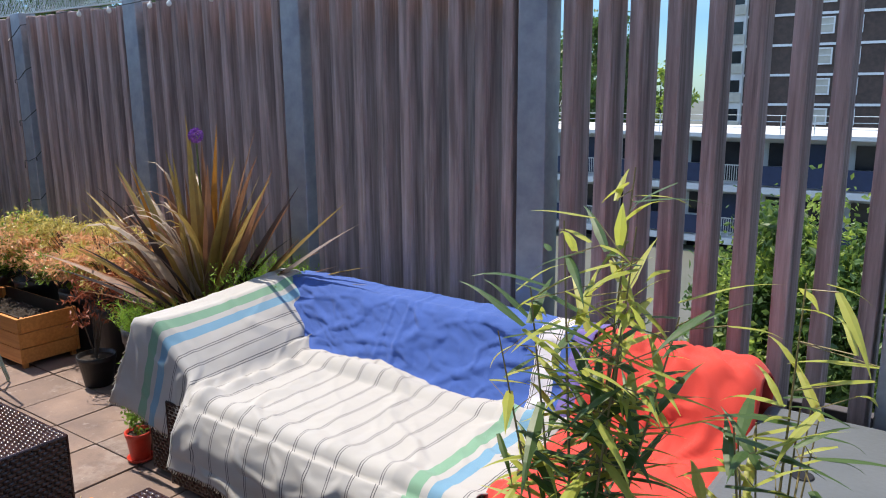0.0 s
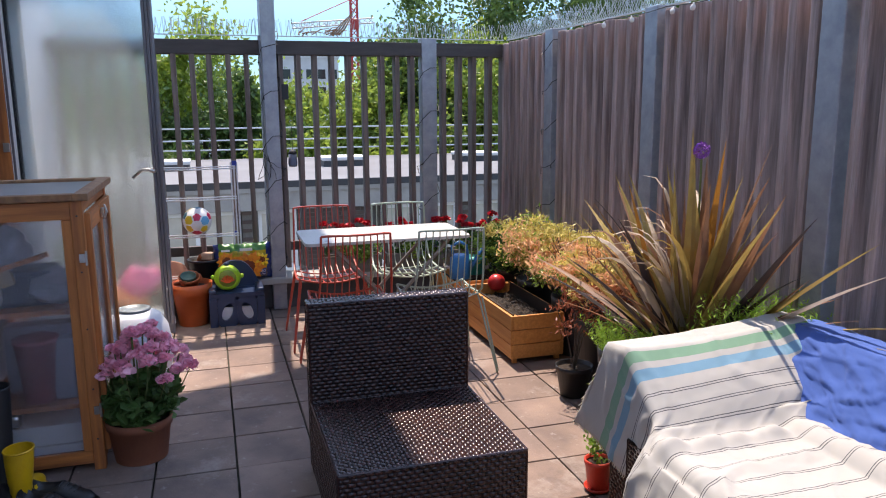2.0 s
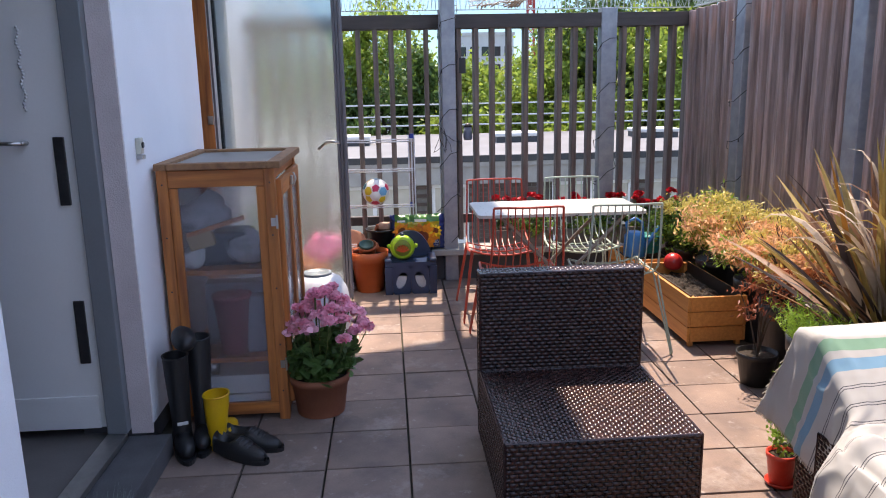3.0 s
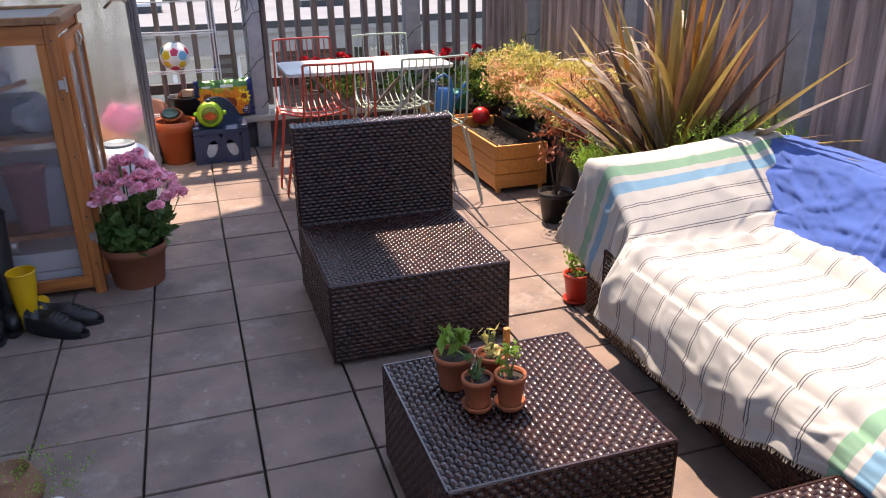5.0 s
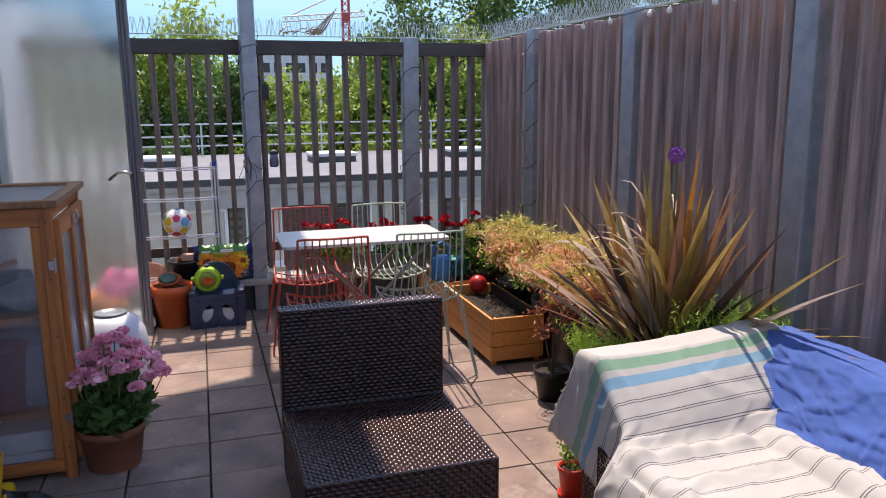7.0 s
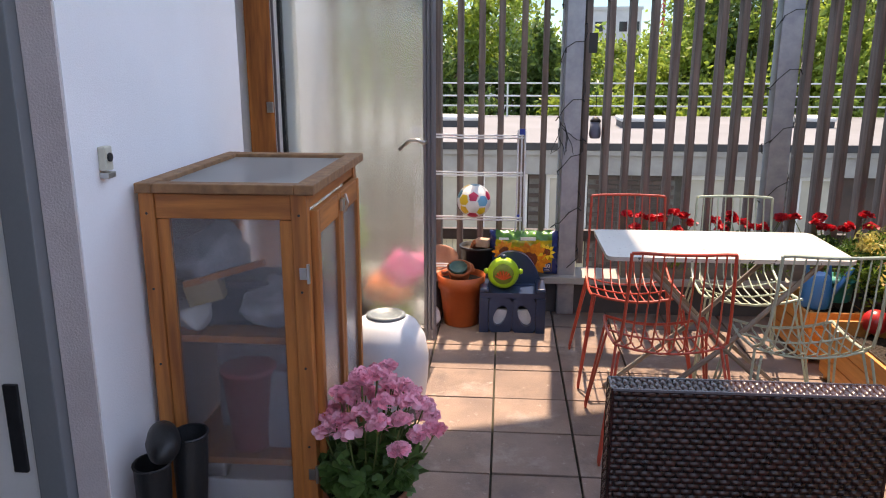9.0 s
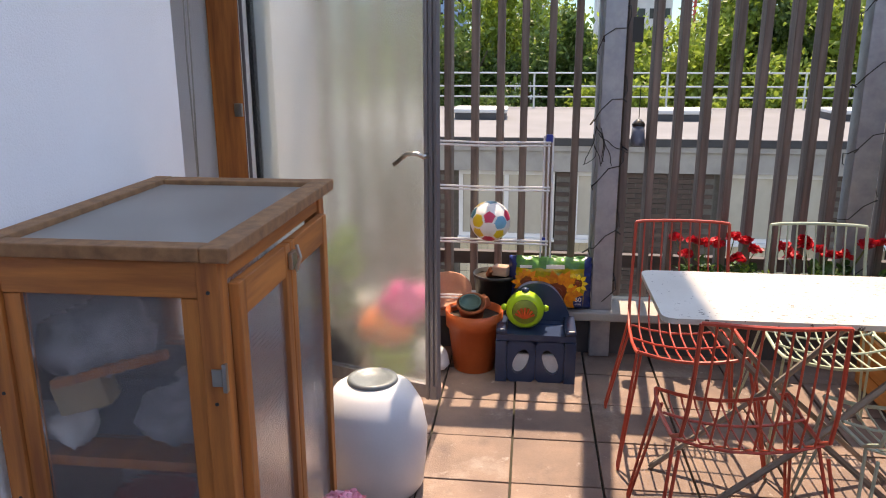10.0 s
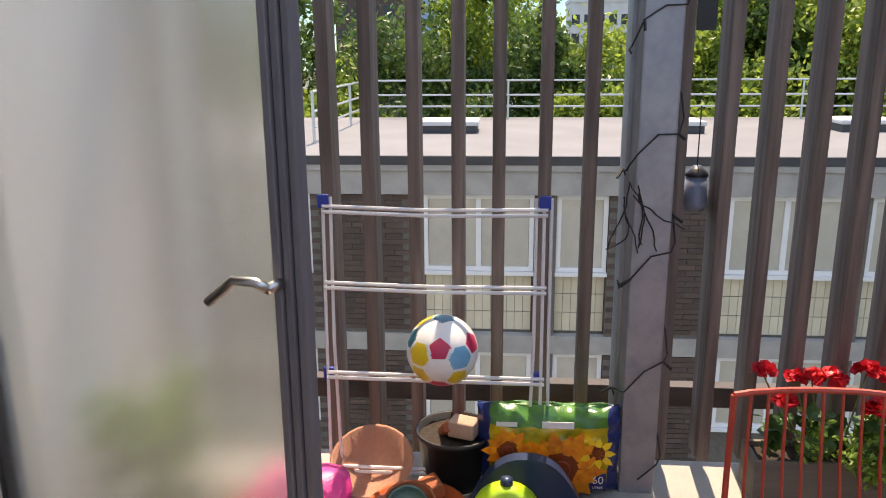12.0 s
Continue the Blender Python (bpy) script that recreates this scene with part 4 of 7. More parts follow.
M_THROW = stripe_mat("striped_cotton", (0.45, 0.435, 0.41), [(0.222, 0.022, GREEN_B), (0.294, 0.022, BLUE_B), (1.575, 0.022, GREEN_B), (1.645, 0.022, BLUE_B)],
                     [0.372, 0.432, 0.492] + [0.56 + 0.090 * k for k in range(11)] + [1.735])


def clamp(x, a=0.0, b=1.0):
    return max(a, min(b, x))


def smooth_step(x):
    x = clamp(x)
    return x * x * (3 - 2 * x)


def ridge(x, y, z, w):
    """Narrow creases where the noise changes sign."""
    return max(0.0, 1 - w * abs(noise.noise((x, y, z))))


NS = 260
prof, plen = rounded([(-2.435, 0.60), (-2.42, 0.652), (-2.29, 0.664), (-2.03, 0.455), (-1.99, 0.435), (-1.93, 0.437), (-1.4, 0.428), (-0.79, 0.418)], NS, 3)
us = [plen * i / (NS - 1) for i in range(NS)]
NF, NB = 34, 70
rows = []
for j in range(NF + NB):
    row = []
    for i, (x, z) in enumerate(prof):
        s = us[i]
        arm = 1 - smooth_step((s - 0.44) / 0.13)
        front = 1.945 * arm + 1.862 * (1 - arm)
        back = 2.70 * arm + 2.50 * (1 - arm)
        if j < NF:
            d = 1 - j / NF
            hem = 0.255 - 0.065 * smooth_step(s / 0.9) + 0.11 * smooth_step((s - 1.05) / 0.6) + 0.012 * math.sin(9 * s + 1)
            # the flap on the arm swings outwards, the rest hangs in soft folds
            swing = -0.19 * d * (1 - smooth_step((s - 0.05) / 0.75))
            fold = (0.5 + 0.5 * math.sin(26 * s + 2.0 * math.sin(5 * s))) * (1 - arm) * 0.8 + 0.35 * arm * math.sin(19 * s + 1.2)
            bulge = 0.020 * math.sin(math.pi * min(1.0, d * 1.25)) * (1 - arm)
            px_ = x + swing + 0.008 * math.sin(31 * s) * d
            py_ = front - 0.008 - bulge - 0.045 * d * (1 - arm) - 0.015 * fold * d + 0.006 * noise.noise((s * 7, d * 4, 3)) * min(1.0, 4 * d)
            py_ -= 0.008 * ridge(s * 6, d * 2.0, 4.2, 6) * min(1.0, 5 * d)
            pz_ = z - (z - hem) * d - 0.01 * (1 - arm) * (d > 0)
            row.append((px_, py_, pz_ + 0.006 * noise.noise((s * 14, d * 9, 8))))
        else:
            v = (j - NF) / (NB - 1)
            y = front + (back - front) * v
            zz, xx = z, x
            zz += arm * (0.050 * v - 0.022 * math.sin(math.pi * v) * clamp(1 - abs(s - 0.15) / 0.2))
            if s > 0.5:
                # loose roll of cloth along the foot of the back
                up = clamp((y - 2.36) / 0.09)
                zz += (1 - arm) * (0.045 * math.sin(math.pi * 0.75 * up) * (0.75 + 0.35 * math.sin(8 * s + 0.6)))
                # puffed edges of the seat cushion
                zz += (1 - arm) * (-0.035 * clamp(1 - v / 0.05) ** 2 + 0.014 * math.exp(-((v - 0.09) / 0.06) ** 2) * (1 + 0.8 * noise.noise((s * 7, 1, 5))))
                zz += 0.030 * math.exp(-((s - 0.60) / 0.035) ** 2) * clamp((0.9 - v) * 5) * (0.8 + 0.9 * noise.noise((v * 8, 3, 1)))
            k = 0.010 * noise.noise((xx * 4, y * 4, 2)) + 0.004 * noise.noise((xx * 11, y * 8, 5)) + 0.0012 * noise.noise((xx * 30, y * 34, 9))
            crease = 0.011 * ridge(s * 2.0 + v, v * 2.2, 6, 8) + 0.004 * ridge(s * 5, v * 4 + s, 2, 6) + 0.0015 * ridge(s * 12, v * 9, 4, 5)
            if arm > 0.5:
                pull = 0.012 * math.exp(-((v - 0.87) / 0.025) ** 2) - 0.010 * math.exp(-((v - 0.80) / 0.03) ** 2)
                lift = 0.5 * k + 0.6 * crease + pull * clamp((s - 0.12) / 0.1)
                row.append((xx + lift * 0.7, y, zz + lift * 0.8 + 0.004))
            else:
                row.append((xx + 0.3 * k, y, zz + 0.7 * abs(k) + crease + 0.003))
    rows.append(row)
throw = thing("striped_throw", (0, 0, 0), "white cotton throw with green, blue and thin black stripes", "throw")
cloth("cloth", throw, M_THROW, rows, "creased white striped cotton", us)
bm = bmesh.new()
rf = random.Random(5)
for j in range(0, NF + NB - 4):
    p = Vector(rows[j][0])
    for _ in range(2):
        tube(bm, [p, p + Vector((rf.uniform(-0.022, -0.004), rf.uniform(-0.012, 0.012), rf.uniform(-0.028, -0.010)))], 0.0017, 4)
for i in range(0, NS):
    p = Vector(rows[0][i])
    tube(bm, [p, p + Vector((rf.uniform(-0.006, 0.006), rf.uniform(-0.008, 0.002), -0.012))], 0.0016, 4)
tagged(part("fringe", bm, M_CREAM, throw, "short frayed white fringe"), kind="stuff")

M_BLUE = stripe_mat("blue_cotton", (0.046, 0.115, 0.40), [(1.27, 0.045, (0.60, 0.58, 0.62)), (1.40, 0.05, (0.16, 0.12, 0.36))], [1.235, 1.30])
prof, plen = rounded([(2.80, 0.42), (2.797, 0.67), (2.785, 0.690), (2.655, 0.696), (2.635, 0.683), (2.49, 0.47), (2.45, 0.425)], 76, 2)
rows = []
n = 220
for j in range(n):
    u = j / (n - 1)
    row = []
    for i, (y, z) in enumerate(prof):
        t = i / 75
        slope = clamp((t - 0.56) / 0.40)
        left = -2.312 + 0.30 * slope
        x = left + (-0.79 - left) * u
        k = 0.007 * noise.noise((x * 3, z * 4, 3)) + 0.0045 * noise.noise((x * 9 + z * 12, z * 20, 8)) + 0.0025 * noise.noise((x * 26 + z * 22, z * 44, 5))
        k += 0.009 * ridge(x * 2.2 + z * 2.4, z * 7, 1, 9) + 0.007 * ridge(x * 5 - z * 5, z * 12, 4, 8) + 0.004 * ridge(x * 11 + z * 9, z * 20, 2, 6)
        fold = 0.007 * math.exp(-((x + 1.58) / 0.010) ** 2) + 0.005 * math.exp(-((x + 1.66) / 0.008) ** 2) + 0.010 * max(0.0, noise.noise((x * 2.2 - z * 5.5, 4.0, z * 2)))
        fold += 0.014 * math.exp(-((x - left - 0.03) / 0.022) ** 2) * slope
        sag = 0.012 * math.sin(math.pi * u) * clamp(1 - abs(t - 0.5) / 0.12)
        row.append((x, y - (k + fold) * (1.0 if t > 0.52 else 0.15), z - sag + (0.004 + k * 0.6 if t < 0.56 else 0)))
    rows.append(row)
blue = thing("blue_throw", (0, 0, 0), "creased plain blue cotton throw over the sofa back", "throw")
cloth("cloth", blue, M_BLUE, [list(c) for c in zip(*rows)][::-1], "creased blue cotton", [1.42 * j / (n - 1) for j in range(n)])

M_RED = mat("red_fabric", (0.68, 0.055, 0.035), (0.60, 0.045, 0.03), rough=0.85, scale=9, fine=400, var=0.15, bump=0.3, sheen=0.1)
prof, plen = rounded([(2.80, 0.45), (2.79, 0.67), (2.76, 0.69), (2.62, 0.69), (2.55, 0.60), (2.48, 0.47), (2.40, 0.44), (1.98, 0.43), (1.92, 0.38), (1.91, 0.16)], 100, 4)
rows = []
n = 60
for j in range(n):
    x = -0.79 + 0.54 * j / (n - 1)
    row = []
    for i, (y, z) in enumerate(prof):
        k = 0.020 * noise.noise((x * 5, y * 6, z * 6 + 3)) + 0.010 * noise.noise((x * 17, y * 13, z * 12)) + 0.012 * max(0.0, 1 - 5 * abs(noise.noise((x * 7 + y * 2, y * 5, z * 6))))
        edge = max(0.0, (j - 52) / 7)
        row.append((x + 0.02 * noise.noise((y * 6, z * 6, 2)), y - k * 0.6, z + abs(k) * 1.3 - 0.05 * edge * edge))
    rows.append(row)
red = thing("red_throw", (0, 0, 0), "bright red padded cover on the sofa's end seat", "throw")
cloth("cloth", red, M_RED, rows, "rumpled bright red fabric", [plen * i / 99 for i in range(100)])

M_LID = mat("grey_lid", (0.13, 0.145, 0.155), (0.11, 0.125, 0.135), rough=0.5, scale=5, fine=80, var=0.15)
store = thing("storage_box", (0, 0, 0), "flat grey lidded storage box beside the sofa", "storage box")
part("body", boxed(-0.22, 0.55, 1.95, 2.70, 0.0, 0.50, 0.02), M_LID, store)
part("lid", boxed(-0.245, 0.575, 1.92, 2.73, 0.502, 0.56, 0.02), M_LID, store)
part("finger_hole", lathe(bmesh.new(), [(0.028, 0.561), (0.026, 0.5645), (0.018, 0.563)], 18, -0.06, 2.30), M_BLACKPL, store)
part("finger_hole", lathe(bmesh.new(), [(0.028, 0.561), (0.026, 0.5645), (0.018, 0.563)], 18, 0.10, 2.12), M_BLACKPL, store)

# ---- dining table and wire chairs ----
M_LEGGREY = mat("grey_brown_steel", (0.30, 0.26, 0.22), rough=0.5, metal=0.3, scale=12, var=0.2)


def table_mat():
    m = mat("chipped_white_top", (0.60, 0.585, 0.545), (0.50, 0.47, 0.42), rough=0.4, scale=3, fine=60, var=0.06, bump=0.05)
    nt = m.node_tree
    n, l = nt.nodes, nt.links
    tc = n.new("ShaderNodeTexCoord")
    mp = n.new("ShaderNodeMapping")
    mp.inputs["Scale"].default_value = (1.8, 1, 1)
    l.new(tc.outputs["Object"], mp.inputs[0])
    b = n.new("ShaderNodeTexNoise")
    b.inputs["Scale"].default_value, b.inputs["Detail"].default_value, b.inputs["Roughness"].default_value = 42, 3, 0.6
    l.new(mp.outputs[0], b.inputs["Vector"])
    c = n.new("ShaderNodeTexNoise")
    c.inputs["Scale"].default_value = 3.5
    l.new(tc.outputs["Object"], c.inputs["Vector"])
    add = n.new("ShaderNodeMath")
    add.operation = "MULTIPLY_ADD"
    l.new(c.outputs["Fac"], add.inputs[0])
    add.inputs[1].default_value = 0.25
    l.new(b.outputs["Fac"], add.inputs[2])
    th = n.new("ShaderNodeMath")
    th.operation = "GREATER_THAN"
    l.new(add.outputs[0], th.inputs[0])
    th.inputs[1].default_value = 0.765
    bs = n["Principled BSDF"]
    src = bs.inputs["Base Color"].links[0].from_socket
    mx = n.new("ShaderNodeMix")
    mx.data_type = "RGBA"
    l.new(th.outputs[0], mx.inputs[0])
    l.new(src, mx.inputs[6])
    mx.inputs[7].default_value = (0.10, 0.085, 0.075, 1)
    l.new(mx.outputs[2], bs.inputs["Base Color"])
    return m


table = thing("folding_table", (-4.475, 1.56, 0), "white-topped folding table with crossed grey legs", "table")
pts = []
for cx, cy, a0 in ((0.215, 0.435, 0), (-0.215, 0.435, 90), (-0.215, -0.455, 180), (0.215, -0.455, 270)):
    for k in range(6):
        a = radians(a0 + 18 * k)
        pts.append((cx + 0.04 * math.cos(a), cy + 0.04 * math.sin(a)))
part("tabletop", prism(bmesh.new(), pts, 0.745, 0.762), table_mat(), table, "chipped white painted top")
for s in (-1, 1):
    for q in (-1, 1):
        part("leg", tube(bmesh.new(), [(0.20 * s, -0.42 * q, 0.006), (0.20 * s + 0.006 * q, 0.0, 0.37), (0.20 * s, 0.36 * q, 0.74)], 0.011, 6), M_LEGGREY, table)
    part("stretcher", tube(bmesh.new(), [(-0.20, 0.36 * s, 0.735), (0.20, 0.36 * s, 0.735)], 0.009, 6), M_LEGGREY, table)


def wire_chair(at, rz, material, label):
    c = thing("wire_chair", at, label, "chair", "wire chairs round the folding table", rz=rz)
    R1 = 0.0065

    def line(w, top):
        """One side view of the shell, from the top of the back to the front of the seat, at half width w."""
        pts = []
        for x, z, k in ((-0.245, 0.845, 1.0), (-0.235, 0.70, 1.02), (-0.215, 0.58, 1.05), (-0.18, 0.49, 1.08), (-0.10, 0.445, 1.12), (0.05, 0.435, 1.15), (0.16, 0.445, 1.15), (0.20, 0.455, 1.13)):
            dish = 0.035 * (1 - (w / 0.19) ** 2)
            pts.append((x - 0.03 * (1 - (w / 0.19) ** 2) * (z - 0.44) / 0.4, w * k, z - (dish if z < 0.5 else 0)))
        return pts
    for i, w in enumerate((-0.185, 0.185)):
        part("frame_side", tube(bmesh.new(), line(w, True), R1, 7), material, c)
    tb = line(-0.185, True)[0], line(0.185, True)[0]
    part("top_bar", tube(bmesh.new(), [tb[0]] + [(-0.245 - 0.03 * (1 - (y / 0.185) ** 2), y, 0.848) for y in (-0.15, -0.07, 0.0, 0.07, 0.15)] + [tb[1]], R1, 7), material, c)
    part("front_bar", tube(bmesh.new(), [(0.20, 0.209 * t, 0.455 - 0.035 * (1 - t * t)) for t in (-1, -0.66, -0.33, 0, 0.33, 0.66, 1)], R1, 7), material, c)
    for k in range(9):
        w = -0.148 + 0.037 * k
        part("wire", tube(bmesh.new(), line(w, False), 0.0036, 6), material, c)
    for x in (-0.12, 0.04):
        part("cross_wire", tube(bmesh.new(), [(x, 0.21 * t, 0.447 - 0.036 * (1 - t * t)) for t in (-1, -0.6, -0.2, 0.2, 0.6, 1)], 0.0045, 6), material, c)
    for sx in (-1, 1):
        for sy in (-1, 1):
            x, y = (0.17 if sx > 0 else -0.13), 0.20 * sy
            fx, fy = (0.25 if sx > 0 else -0.26), 0.265 * sy
            part("leg", tube(bmesh.new(), [(x - 0.05, y, 0.44), (fx - 0.012, fy, 0.02), (fx - 0.006, fy, 0.004), (fx + 0.008, fy, 0.004), (fx + 0.014, fy, 0.02), (x + 0.03, y, 0.445)], 0.0055, 6), material, c)
    return c


M_CH_RED = mat("red_enamel", (0.56, 0.075, 0.045), rough=0.35, scale=20, var=0.15, bump=0.03)
M_CH_MINT = mat("mint_enamel", (0.50, 0.60, 0.46), rough=0.35, scale=20, var=0.12, bump=0.03)
M_CH_SAGE = mat("sage_enamel", (0.40, 0.48, 0.40), rough=0.35, scale=20, var=0.12, bump=0.03)
wire_chair((-4.905, 1.285, 0), 0, M_CH_RED, "red enamelled wire chair tucked behind the table")
wire_chair((-4.905, 1.815, 0), 0, M_CH_MINT, "pale mint wire chair tucked behind the table")
wire_chair((-4.20, 1.30, 0), 180, M_CH_RED, "red enamelled wire chair with its back to the lounge chair")
wire_chair((-4.20, 1.83, 0), 180, M_CH_SAGE, "sage green wire chair with its back to the lounge chair")

# ---- cold frame cabinet ----
def poly_mat():
    m = bpy.data.materials.new("twinwall_polycarbonate")
    m.use_nodes = True
    nt = m.node_tree
    b = nt.nodes["Principled BSDF"]
    b.inputs["Base Color"].default_value = (0.86, 0.86, 0.88, 1)
    b.inputs["Transmission Weight"].default_value = 0.96
    b.inputs["Roughness"].default_value = 0.15
    b.inputs["IOR"].default_value = 1.25
    tc = nt.nodes.new("ShaderNodeTexCoord")
    w = nt.nodes.new("ShaderNodeTexWave")
    w.bands_direction = "Z"
    w.inputs["Scale"].default_value = 28
    w.inputs["Distortion"].default_value = 0.2
    flat = nt.nodes.new("ShaderNodeVectorMath")
    flat.operation = "MULTIPLY"
    flat.inputs[1].default_value = (0, 0, 1)
    bp = nt.nodes.new("ShaderNodeBump")
    bp.inputs["Strength"].default_value, bp.inputs["Distance"].default_value = 0.12, 0.002
    nt.links.new(tc.outputs["Object"], flat.inputs[0])
    nt.links.new(flat.outputs[0], w.inputs["Vector"])
    nt.links.new(w.outputs["Fac"], bp.inputs["Height"])
    nt.links.new(bp.outputs[0], b.inputs["Normal"])
    return m


M_POLY = poly_mat()
milky(M_POLY, (0.80, 0.78, 0.82), 0.06)
M_DUSTY = poly_mat()
M_DUSTY.name = "dusty_polycarbonate"
milky(M_DUSTY, (0.80, 0.79, 0.76), 0.45)


def dusty(m, colour, share_):
    """A coat of pale dust over a clear sheet, in uneven patches."""
    nt = m.node_tree
    out = nt.nodes["Material Output"]
    src = out.inputs[0].links[0].from_socket
    df = nt.nodes.new("ShaderNodeBsdfDiffuse")
    df.inputs[0].default_value = (*colour, 1)
    no = nt.nodes.new("ShaderNodeTexNoise")
    no.inputs["Scale"].default_value, no.inputs["Detail"].default_value = 7, 6
    mr = nt.nodes.new("ShaderNodeMapRange")
    mr.inputs[1].default_value, mr.inputs[2].default_value = 0.3, 0.7
    mr.inputs[3].default_value, mr.inputs[4].default_value = share_ * 0.6, share_ * 1.3
    mx = nt.nodes.new("ShaderNodeMixShader")
    tc = nt.nodes.new("ShaderNodeTexCoord")
    nt.links.new(tc.outputs["Object"], no.inputs["Vector"])
    nt.links.new(no.outputs["Fac"], mr.inputs[0])
    nt.links.new(mr.outputs[0], mx.inputs[0])
    nt.links.new(src, mx.inputs[1])
    nt.links.new(df.outputs[0], mx.inputs[2])
    nt.links.new(mx.outputs[0], out.inputs[0])


dusty(M_DUSTY, (0.40, 0.39, 0.37), 0.5)
dusty(M_POLY, (0.50, 0.47, 0.50), 0.025)
# dark grey that stands for the shade inside the cabinet
M_INNER_SHADE = mat("inner_shade_sheet", (0.16, 0.145, 0.165), (0.11, 0.10, 0.115), rough=0.6, scale=5, var=0.2)
M_TIMBERD = mat("weathered_timber", (0.34, 0.165, 0.075), (0.20, 0.098, 0.048), rough=0.75, scale=3, stretch=(10, 10, 10), fine=40, var=0.3, bump=0.2, rnd=0.15)
cold = thing("cold_frame", (-4.09, -0.41, 0), "tall timber cold frame cabinet with fluted clear panels", "cold frame")
CX, CY, CZ = 0.75, 0.495, 1.15
for nm, b in (("corner_post", (CX - 0.045, CX, CY - 0.045, CY, 0.0, CZ)), ("corner_post", (CX - 0.045, CX, 0.0, 0.045, 0.0, CZ)), ("corner_post", (0.0, 0.045, CY - 0.045, CY, 0.0, CZ)), ("corner_post", (0.0, 0.045, 0.0, 0.045, 0.0, CZ)),
              ("side_rail", (CX - 0.035, CX - 0.006, 0.046, CY - 0.046, CZ - 0.075, CZ - 0.002)), ("side_rail", (CX - 0.035, CX - 0.006, 0.046, CY - 0.046, 0.03, 0.085)),
              ("front_rail", (0.046, CX - 0.046, CY - 0.035, CY - 0.006, CZ - 0.05, CZ - 0.002)), ("front_rail", (0.046, CX - 0.046, CY - 0.035, CY - 0.006, 0.02, 0.06)),
              ("side_rail", (0.006, 0.035, 0.046, CY - 0.046, CZ - 0.075, CZ - 0.002))):
    part(nm, boxed(*b, 0.003), {"side_rail": M_TIMBER_Y, "front_rail": M_TIMBER_X}.get(nm, M_TIMBER), cold)
for y0 in (0.046, CY - 0.082):
    part("panel_stile", boxed(CX - 0.033, CX - 0.009, y0, y0 + 0.036, 0.086, CZ - 0.077, 0.002), M_TIMBER, cold)
for z in (0.27, 0.68):
    part("shelf", boxed(0.03, CX - 0.04, 0.03, CY - 0.05, z, z + 0.022), M_TIMBER_X, cold)
# the opaque back sheet is added to make the inside look shaded
for nm, b in (("clear_panel", (CX - 0.024, CX - 0.018, 0.083, CY - 0.083, 0.087, CZ - 0.078)), ("clear_panel", (0.015, 0.021, 0.046, CY - 0.046, 0.05, CZ - 0.078)), ("back_panel", (0.046, CX - 0.046, 0.004, 0.010, 0.05, CZ - 0.05))):
    q = part(nm, boxed(*b), M_INNER_SHADE if nm == "back_panel" else M_POLY, cold, "dark grey sheet added for the shaded inside" if nm == "back_panel" else "fluted clear plastic panel")
    q.visible_shadow = nm == "back_panel"
for k in range(2):
    x0 = 0.05 + 0.327 * k
    d = part("door", boxed(x0, x0 + 0.035, CY - 0.004, CY + 0.020, 0.065, CZ - 0.055, 0.003), M_TIMBER, cold, "narrow timber door with a clear panel")
    part("stile", boxed(x0 + 0.287, x0 + 0.322, CY - 0.004, CY + 0.020, 0.065, CZ - 0.055, 0.003), M_TIMBER, d)
    for z0, z1 in ((0.065, 0.115), (CZ - 0.13, CZ - 0.055)):
        part("rail", boxed(x0 + 0.0355, x0 + 0.2865, CY - 0.003, CY + 0.019, z0, z1, 0.003), M_TIMBER_X, d)
    g = part("door_panel", boxed(x0 + 0.036, x0 + 0.286, CY + 0.003, CY + 0.009, 0.116, CZ - 0.131), M_POLY, d)
    g.visible_shadow = False
lid = part("lid_frame", box(box(box(boxed(-0.02, CX + 0.010, -0.005, 0.045, CZ, CZ + 0.030, 0.004), -0.02, CX + 0.010, CY - 0.03, CY + 0.026, CZ, CZ + 0.030, 0.004), CX - 0.04, CX + 0.009, 0.046, CY - 0.031, CZ + 0.001, CZ + 0.029, 0.004), -0.019, 0.04, 0.046, CY - 0.031, CZ + 0.001, CZ + 0.029, 0.004), M_TIMBERD, cold, "weathered brown lid frame")
q = part("lid_panel", boxed(0.035, CX - 0.035, 0.04, CY - 0.025, CZ + 0.010, CZ + 0.016), M_POLY, lid, "dusty clear lid panel")
q.data.materials[0] = M_DUSTY
q.visible_shadow = False
for z in (0.25, 0.90):
    part("hinge", box(boxed(CX + 0.001, CX + 0.005, CY - 0.026, CY - 0.006, z, z + 0.035), CX - 0.004, CX + 0.007, CY - 0.004, CY + 0.004, z - 0.012, z + 0.047), M_METAL, cold, "small steel hinge")
screw_mesh = mesh_of("screw", lathe(bmesh.new(), [(0.0042, 0.0), (0.0038, 0.0018), (0.0008, 0.0018)], 8), M_DARKM)
for y in (0.022, CY - 0.022):
    for z in (0.14, 0.36, 0.62, 0.86, 1.09):
        share("screw", screw_mesh, cold, CX + 0.0002, y, z, 0, 0, 90)
part("latch", tube(boxed(0.36, 0.40, CY + 0.021, CY + 0.032, CZ - 0.115, CZ - 0.075, 0.002), [(0.375, CY + 0.035, CZ - 0.06), (0.38, CY + 0.045, CZ - 0.09), (0.385, CY + 0.035, CZ - 0.12)], 0.005, 6), M_METAL, cold, "steel hook latch")
M_BAG = mat("pale_plastic", (0.36, 0.35, 0.38), (0.20, 0.20, 0.22), rough=0.35, scale=22, fine=45, var=0.4, bump=1.0)
